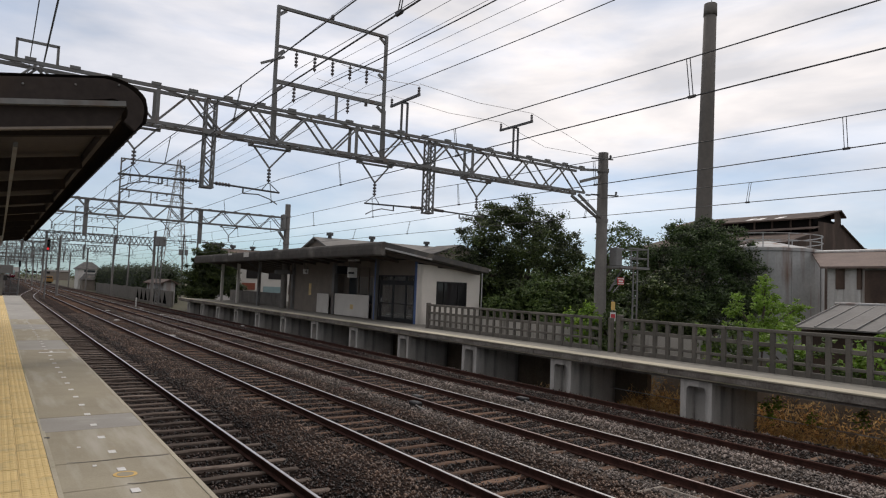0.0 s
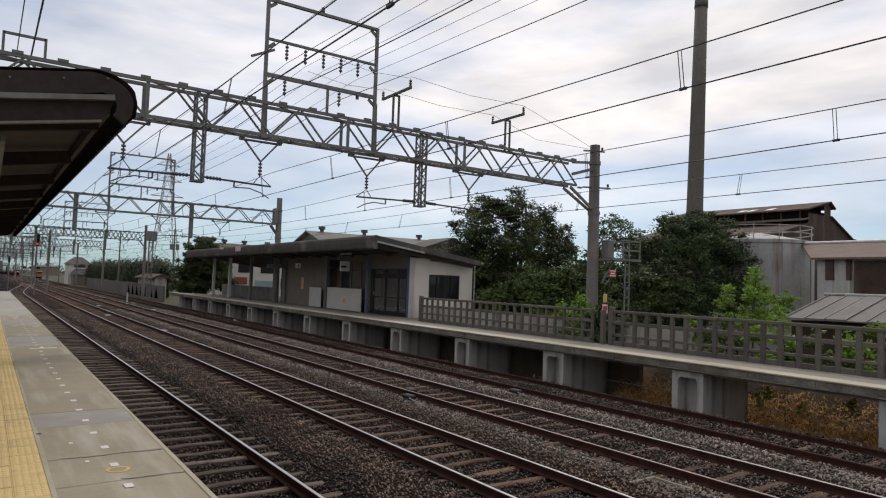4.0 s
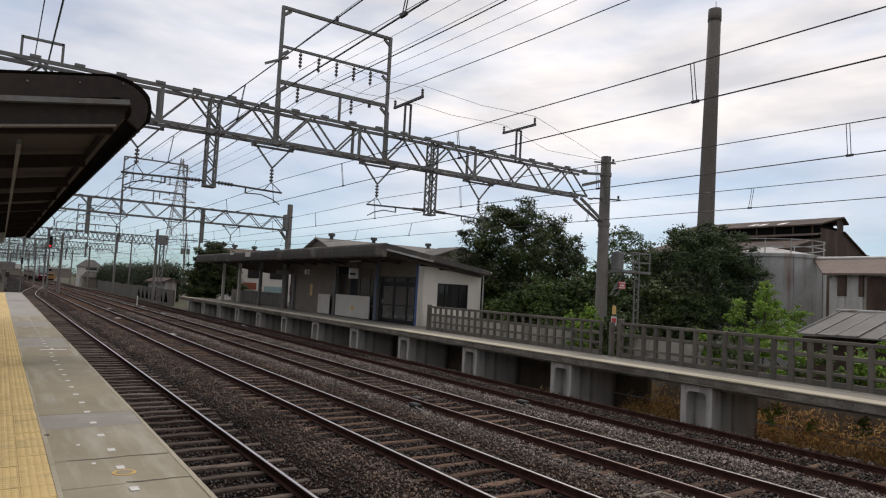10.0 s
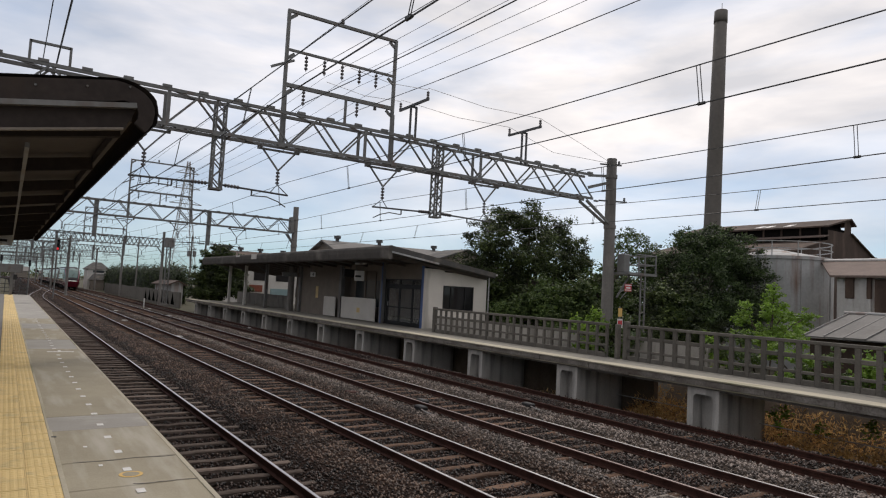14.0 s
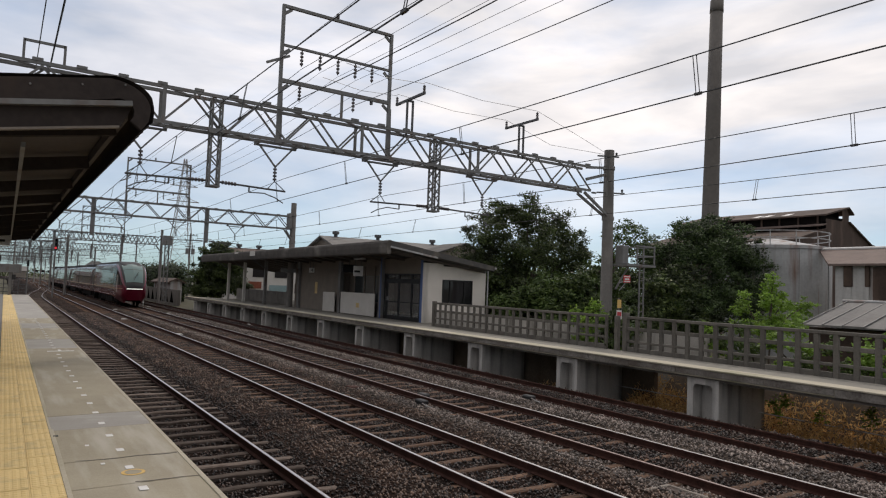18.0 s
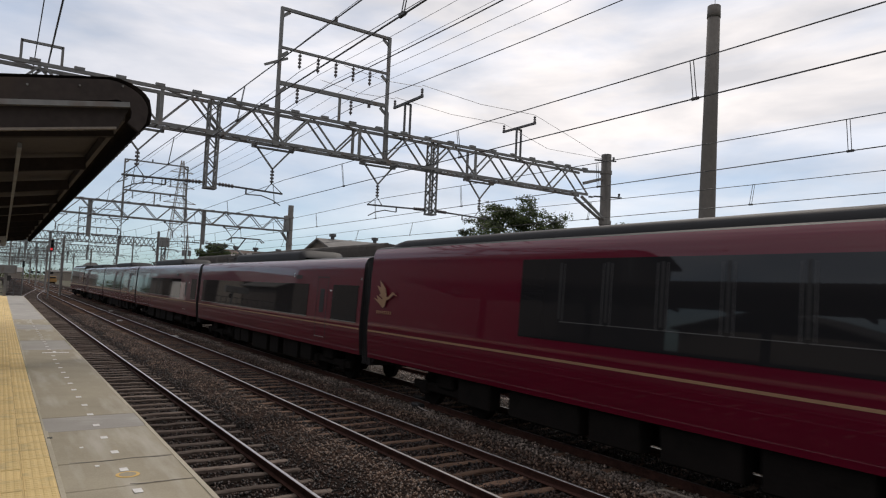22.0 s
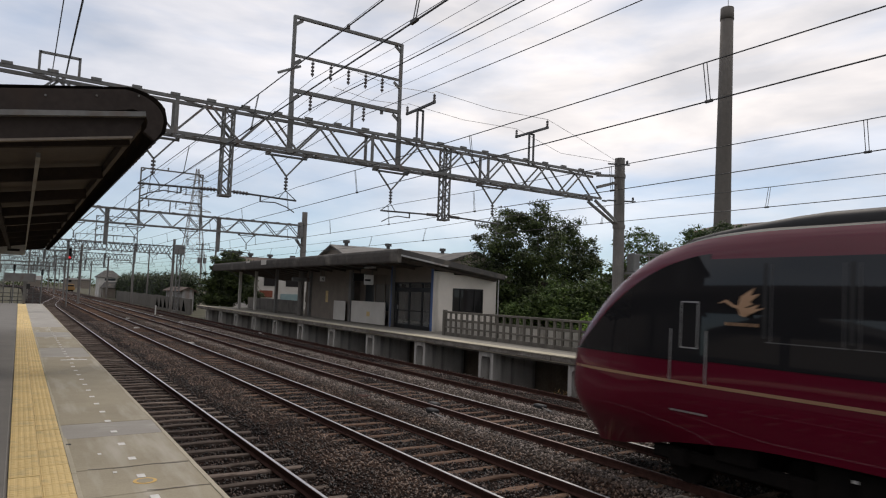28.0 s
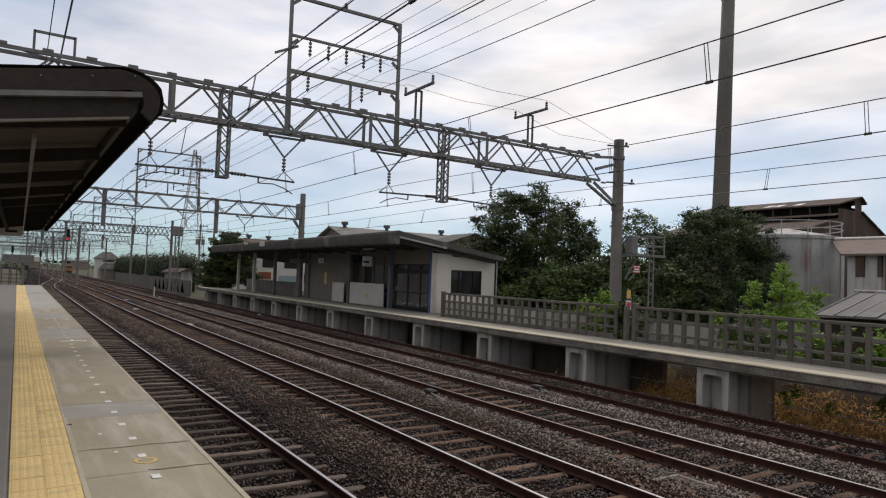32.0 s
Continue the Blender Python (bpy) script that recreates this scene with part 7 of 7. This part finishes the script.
def train_car(k):
    lead, back = k in (0, 5), k == 5
    L = (NOSE if lead else PITCH) - 0.27
    start = 0.0 if lead else 0.27
    car = thing("train_car", ("crimson express train end car with a streamlined black-windowed nose" if lead else
                              "glossy crimson express train car with dark window band and gold stripe"), "train car", "six coupled cars of the express")
    shoulder = lambda s: 0.79 - (0.015 * ease((s - 2.2) / 2.2) if lead else 0.0)
    red, roof, black, shade = Mesh(), Mesh(), Mesh(), Mesh()
    n = 60 if lead else 14
    ss = lambda a: (start + (L - start) * (a ** 2 if lead else a))
    for sd in (-1, 1):
        red.grid(lambda a, b, sd=sd: skin(lead, ss(a), VS[round(b * 19)] * shoulder(ss(a)) / 0.79, sd), n, 19)
        roof.grid(lambda a, b, sd=sd: skin(lead, ss(a), shoulder(ss(a)) + (1 - shoulder(ss(a))) * b, sd), n, 12)
    for s in ((L,) if lead else (start, L)):
        ring = [skin(lead, s, j / 26, -1) for j in range(27)] + [skin(lead, s, 1 - j / 26, 1) for j in range(1, 27)]
        shade.add(ring, [tuple(range(len(ring)))])
    parts = [(red, "body", TRAIN_RED, "glossy crimson body shell", True), (roof, "roof", TRAIN_GREY, "dark grey roof", True), (shade, "end_wall", BLACK, "", False)]
    stripe, sill, handle = Mesh(), Mesh(), Mesh()
    for sd in (-1, 1):
        patch(stripe, lead, sd, start + (0.35 if lead else 0.02), L - 0.02, lambda s: v_of(lead, s, 1.715), lambda s: v_of(lead, s, 1.765), 0.005, 60 if lead else 4, 1)
        patch(sill, lead, sd, start + (3.4 if lead else {1: 2.6, 2: 2.4, 3: 3.0, 4: 15.2}[k]), start + (4.1 if lead else {1: 3.4, 2: 3.2, 3: 3.8, 4: 16.0}[k]), lambda s: v_of(lead, s, 1.27), lambda s: v_of(lead, s, 1.3), 0.02, 2, 1)
    parts += [(stripe, "stripe", GOLD, "thin champagne gold stripe", False), (sill, "door_step", SILVER, "pale metal door step", False)]
    if lead:
        shield, apron, seam, lampbar = Mesh(), Mesh(), Mesh(), Mesh()
        for j in range(16):
            lampbar.box(-0.7 + 0.088 * j, -0.7 + 0.088 * j + 0.07, 0.59, 0.63, 1.69, 1.765)
        apron.box(-0.75, 0.75, 0.6, 0.64, 1.66, 1.83)
        nose = [skin(True, 0, j / 20, -1) for j in range(21)] + [skin(True, 0, 1 - j / 20, 1) for j in range(1, 21)]
        red.add(nose, [tuple(range(len(nose)))])
        for sd in (-1, 1):
            patch(shield, True, sd, 0.4, 3.3, lambda s: 0.83, lambda s: 1.0, 0.012, 30, 10)
            patch(apron, True, sd, 0.015, 0.39, lambda s: 0.8, lambda s: 1.0, 0.01, 8, 8)
            patch(seam, True, sd, 1.95, 2.0, lambda s: 0.78, lambda s: 1.0, 0.016, 2, 8)
            patch(black, True, sd, 0.35, 4.1, lambda s: v_of(True, s, 2.08), lambda s: max(v_of(True, s, 2.1), 0.685 + 0.02 * ease((s - 0.7) / 3.2)), 0.008, 40, 10)
            patch(black, True, sd, 4.1, 14.6, lambda s: v_of(True, s, 2.12), lambda s: v_of(True, s, 3.74), 0.008, 40, 8)
        for s in (5.0, 6.2, 7.4, 8.6, 9.8, 11.0, 12.2, 13.4):
            for sd in (-1, 1):
                patch(handle, True, sd, s, s + 0.05, lambda q: v_of(True, q, 2.55), lambda q: v_of(True, q, 3.66), 0.012, 1, 6)
        line, trim = Mesh(), Mesh()
        for sd in (-1, 1):
            for j in range(7):
                patch(trim, True, sd, 5.05 + 1.2 * j, 6.2 + 1.2 * j, lambda s: v_of(True, s, 2.49), lambda s: v_of(True, s, 2.505), 0.014, 6, 1)
            for s in (5.12, 6.12, 6.32, 7.32, 7.52, 8.52, 8.72, 9.72, 9.92, 10.92, 11.12, 12.12, 12.32, 13.32):
                patch(trim, True, sd, s, s + 0.014, lambda q: v_of(True, q, 2.505), lambda q: v_of(True, q, 3.64), 0.014, 1, 6)
            for s in (3.38, 4.06):
                patch(line, True, sd, s, s + 0.025, lambda q: v_of(True, q, 1.75), lambda q: v_of(True, q, 2.6), 0.014, 1, 5)
            for s in (3.58, 3.9):
                patch(line, True, sd, s, s + 0.02, lambda q: v_of(True, q, 2.3), lambda q: v_of(True, q, 3.06), 0.014, 1, 5)
            for z in (2.3, 3.04):
                patch(line, True, sd, 3.58, 3.9, lambda q: v_of(True, q, z), lambda q: v_of(True, q, z + 0.02), 0.014, 1, 1)
        gold = Mesh()
        for sd in (-1, 1):
            emblem(gold, 5.05, 3.0, 0.78, sd * 1.4, -1, sd * 0.1)
            emblem(gold, 21.05, 2.72, 1.38, sd * 1.413, -1, sd * 0.06)
            for j in range(8):
                gold.box(sd * 1.405 - 0.004, sd * 1.405 + 0.004, 20.02 + 0.112 * j, 20.07 + 0.112 * j, 2.27, 2.36)
                gold.box(sd * 1.405 - 0.004, sd * 1.405 + 0.004, 4.42 + 0.07 * j, 4.46 + 0.07 * j, 2.71, 2.76)
        parts += [(shield, "windscreen", WINDSCREEN, "tall sloping greenish windscreen, tint lightened for reflected sky", True), (apron, "lamp_panel", BLACK, "", False), (seam, "windscreen_seam", BLACK, "", False), (lampbar, "headlight_bar", LAMP if not back else DARK_GLASS, "bright white headlight strip" if not back else "unlit light strip", False),
                  (handle, "window_post", BLACK, "", False), (trim, "pane_trim", DARK_STEEL, "thin metal pane edge", False), (line, "door_outline", SILVER, "thin silver door and sill lines", False), (gold, "emblem", GOLD, "plain gold swept emblem and bars", False)]
        # black box stands in for the shade inside the coupler opening
        mouth = boxes((-0.46, 0.46, 1.0, 1.6, 0.56, 0.86), c=0.08)
        parts.append((mouth, "coupler_cover", VOID, "black box standing for the shade in the coupler opening", False))
        wiper = Mesh()
        for q in ((0.35, 0.55, 1.5), (0.1, 0.75, 1.25)):
            a, b = skin(True, q[1], 0.97, -1), skin(True, q[2], 0.9, 1)
            wiper.tube([a + Vector((0, -0.03, 0.05)), b + Vector((0, -0.03, 0.06))], 0.018, 5)
        parts.append((wiper, "wiper", BLACK, "black wiper arms", False))
    else:
        windows = {1: ((0.52, 2.38), (4.42, 19.1)), 2: ((0.55, 1.73), (4.41, 19.06)), 3: ((1.56, 2.86), (6.65, 19.2)), 4: ((0.8, 13.4), (17.2, 18.5))}[k]
        bars = Mesh()
        for sd in (-1, 1):
            for a, b in windows:
                patch(black, False, sd, a, b, lambda s: v_of(False, s, 1.93), lambda s: v_of(False, s, 3.05), 0.007, 4, 6)
                patch(bars, False, sd, a, b, lambda s: v_of(False, s, 1.9), lambda s: v_of(False, s, 1.93), 0.008, 4, 1)
            patch(bars, False, sd, 0.33, 0.42, lambda s: v_of(False, s, 3.22), lambda s: v_of(False, s, 3.3), 0.008, 1, 1)
            patch(handle, False, sd, {1: 5.15, 2: 5.2, 3: 1.9, 4: 14.4}[k], {1: 5.75, 2: 5.8, 3: 2.5, 4: 15.0}[k], lambda s: v_of(False, s, 3.22), lambda s: v_of(False, s, 3.36), 0.006, 1, 2)
        door, marks = Mesh(), Mesh()
        for sd in (-1, 1):
            d = {1: 2.78, 2: 2.55, 3: 3.2, 4: 15.3}[k]
            for q in (d, d + 0.85):
                patch(door, False, sd, q, q + 0.035, lambda s: v_of(False, s, 1.2), lambda s: v_of(False, s, 3.28), 0.006, 1, 8)
            patch(door, False, sd, d - 0.06, d + 0.92, lambda s: v_of(False, s, 3.28), lambda s: v_of(False, s, 3.315), 0.02, 1, 1)
            for q, w in ((d - 0.34, 0.05), (d - 0.26, 0.1)):
                patch(marks, False, sd, q, q + w, lambda s: v_of(False, s, 2.83), lambda s: v_of(False, s, 2.88), 0.008, 1, 1)
            for z in (3.28, 3.38):
                patch(marks, False, sd, d + 3.1, d + 3.15, lambda s: v_of(False, s, z), lambda s: v_of(False, s, z + 0.05), 0.01, 1, 1)
            patch(door, False, sd, d + 0.25, d + 0.6, lambda s: v_of(False, s, 2.1), lambda s: v_of(False, s, 2.9), 0.006, 1, 4)
        parts += [(marks, "number_mark", WHITE, "small unreadable pale mark", False), (bars, "window_trim", STEEL, "", False), (door, "door", BLACK, "plug door seams and dark door window", False), (handle, "destination_display", BLACK, "unlit destination display", False)]
        fair = Mesh()
        f0, f1 = 6.3, 15.0
        def hump(a, b):
            s = f0 + (f1 - f0) * a
            e = min(1.0, min(a, 1 - a) * 34)
            hw = 0.8 + 0.12 * math.sqrt(max(e, 0))
            ang = math.pi * b
            return Vector((-hw * math.copysign(abs(math.cos(ang)) ** 0.4, math.cos(ang)), s, 3.98 + (0.1 + 0.29 * math.sqrt(max(e, 0))) * math.sin(ang) ** 0.35))
        fair.grid(hump, 36, 16)
        parts.append((fair, "roof_fairing", TRAIN_GREY, "rounded dark grey air-conditioner fairing", True))
    if lead:
        fair = Mesh()
        def crest(a, b):
            s = 3.0 + (L - 3.3) * a
            e = math.sqrt(min(1.0, a * 7, (1 - a) * 30))
            ang = math.pi * b
            return Vector((-(0.78 + 0.3 * e) * math.copysign(abs(math.cos(ang)) ** 0.3, math.cos(ang)), s, 3.9 + (0.1 + 0.43 * e) * math.sin(ang) ** 0.3))
        fair.grid(crest, 40, 20)
        parts.append((fair, "roof_fairing", TRAIN_GREY, "long dark grey roof fairing", True))
    parts.append((black, "window_band", DARK_GLASS, "continuous dark window band", True))
    under, gear = Mesh(), Mesh()
    rr = random.Random(k)
    y = 5.6 if lead else 4.2
    while y < L - 5.2:
        w = rr.uniform(0.8, 2.2)
        low = rr.uniform(0.25, 0.36)
        style = rr.random()
        for sx in (-1, 1):
            if style < 0.3:
                r = (0.92 - low) / 2
                under.tube([(sx * 0.95, y, low + r), (sx * 0.95, y + 0.05, low + r), (sx * 0.95, y + w, low + r)], r, 16)
                for q in (0.2, w - 0.2):
                    under.box(sx * 0.95 - r - 0.02, sx * 0.95 + r + 0.02, y + q - 0.03, y + q + 0.03, low + r, 0.98)
            else:
                under.box(sx * 1.0 - 0.25, sx * 1.0 + 0.1, y, y + w, low, 0.98, c=0.03)
                for q in range(max(1, int(w / 0.55))):
                    y0_ = y + 0.06 + q * (w - 0.06) / max(1, int(w / 0.55))
                    under.box(sx * 1.12 - 0.02, sx * 1.12 + 0.01, y0_, y0_ + 0.42, low + 0.08, 0.88, c=0.012)
            gear.box(sx * 1.13 - 0.01, sx * 1.13 + 0.01, y + 0.3 * w, y + 0.3 * w + 0.07, low + 0.4, low + 0.44)
        y += w + rr.uniform(0.1, 0.7)
    under.box(-1.2, 1.2, 3.9 if lead else 0.3, L, 0.9, 1.05)
    # added centre fillers keep the gaps below the floor dark
    under.box(-0.45, 0.45, 7.0 if lead else 5.6, L - 9.0, 0.34, 0.92, c=0.03)
    under.box(-0.4, 0.4, L - 7.4, L - 5.6, 0.36, 0.92, c=0.03)
    for sx in (-1, 1):
        under.tube([(sx * 1.18, 6.0, 0.93), (sx * 1.18, L - 5.4, 0.93)], 0.03, 6)
    parts.append((under, "underfloor_equipment", UNDER, "dark underfloor equipment boxes and tanks with added centre fillers", False))
    parts.append((gear, "inspection_plate", WHITE, "small pale inspection plate", False))
    flip([p[0] for p in parts], lead, back)
    for m, name, ma, lab, sm in parts:
        apart = name in ("stripe", "door_step", "window_trim", "door", "destination_display", "window_post", "pane_trim", "number_mark", "inspection_plate", "window_band", "end_wall", "door_outline", "headlight_bar", "wiper", "windscreen_seam", "emblem")
        for piece in (m.islands() if apart else [m]):
            piece.done({"headlight_bar": "headlight", "door": "door_panel_seam"}.get(name, name), ma, car, lab, sm)
    for s in ((4.4, 17.6) if lead else (3.0, 16.94)):
        bogie(car, s - NOSE if lead and not back else NOSE - s if lead else s)
    if k:
        bel = boxes((-1.22, 1.22, -0.3, 0.3, 0.75, 3.75), c=0.06)
        for j in range(5):
            bel.box(-1.27, 1.27, -0.25 + 0.11 * j, -0.2 + 0.11 * j, 0.7, 3.8)
        bel.done("gangway_bellows", BLACK, car, "black ribbed gangway bellows")
    if k in (1, 2, 4):
        pan = Mesh()
        y = PITCH - 3.2 if k < 4 else 3.4
        pan.box(-0.75, 0.75, y - 0.75, y - 0.65, 4.2, 4.28)
        pan.box(-0.75, 0.75, y + 0.65, y + 0.75, 4.2, 4.28)
        for sx in (-0.6, 0.6):
            pan.box(sx - 0.05, sx + 0.05, y - 0.75, y + 0.75, 4.2, 4.26)
            for dy in (-0.6, 0.6):
                pan.tube([(sx, y + dy, 4.02), (sx, y + dy, 4.22)], 0.06, 8)
        pan.tube([(0, y - 0.5, 4.28), (0, y + 1.15, 4.75)], 0.05, 6)
        pan.tube([(0, y + 1.15, 4.75), (0, y - 0.2, 5.28)], 0.035, 6)
        pan.tube([(0.12, y - 0.3, 4.3), (0.06, y + 1.1, 4.7)], 0.018, 5)
        for dy in (-0.2, 0.12):
            pan.tube([(-0.95, y + dy - 0.2, 5.12), (-0.72, y + dy - 0.2, 5.3), (0.72, y + dy - 0.2, 5.3), (0.95, y + dy - 0.2, 5.12)], 0.025, 5)
        for sx in (-0.5, 0.5):
            pan.tube([(sx, y - 0.4, 5.29), (sx, y - 0.08, 5.29)], 0.02, 5)
        pan.done("pantograph", DARK_STEEL, car, "raised single-arm pantograph")
    return car


# green tint is lightened to stand in for the reflected sky
WINDSCREEN = glass("greenish_windscreen_sky_tint", (0.115, 0.18, 0.168), 0.05)
CARS = [train_car(k) for k in range(6)]


def motions():
    ts = [0, 0.1, 0.5] + [1 + i for i in range(31)] + [31.5, 31.9, 32]
    for k, car in enumerate(CARS):
        rows = []
        for t in ts:
            y = 17.6 - 18.087 * (t - 22.0) + PITCH * k + CAR_OFF[k]
            a = 0.0013 * max(0.0, y - 320.0)
            rows.append((t, pose(T3 + bend(y), y, 0, 0, 0, math.degrees(math.atan(a)))))
        walk(car, rows)


motions()
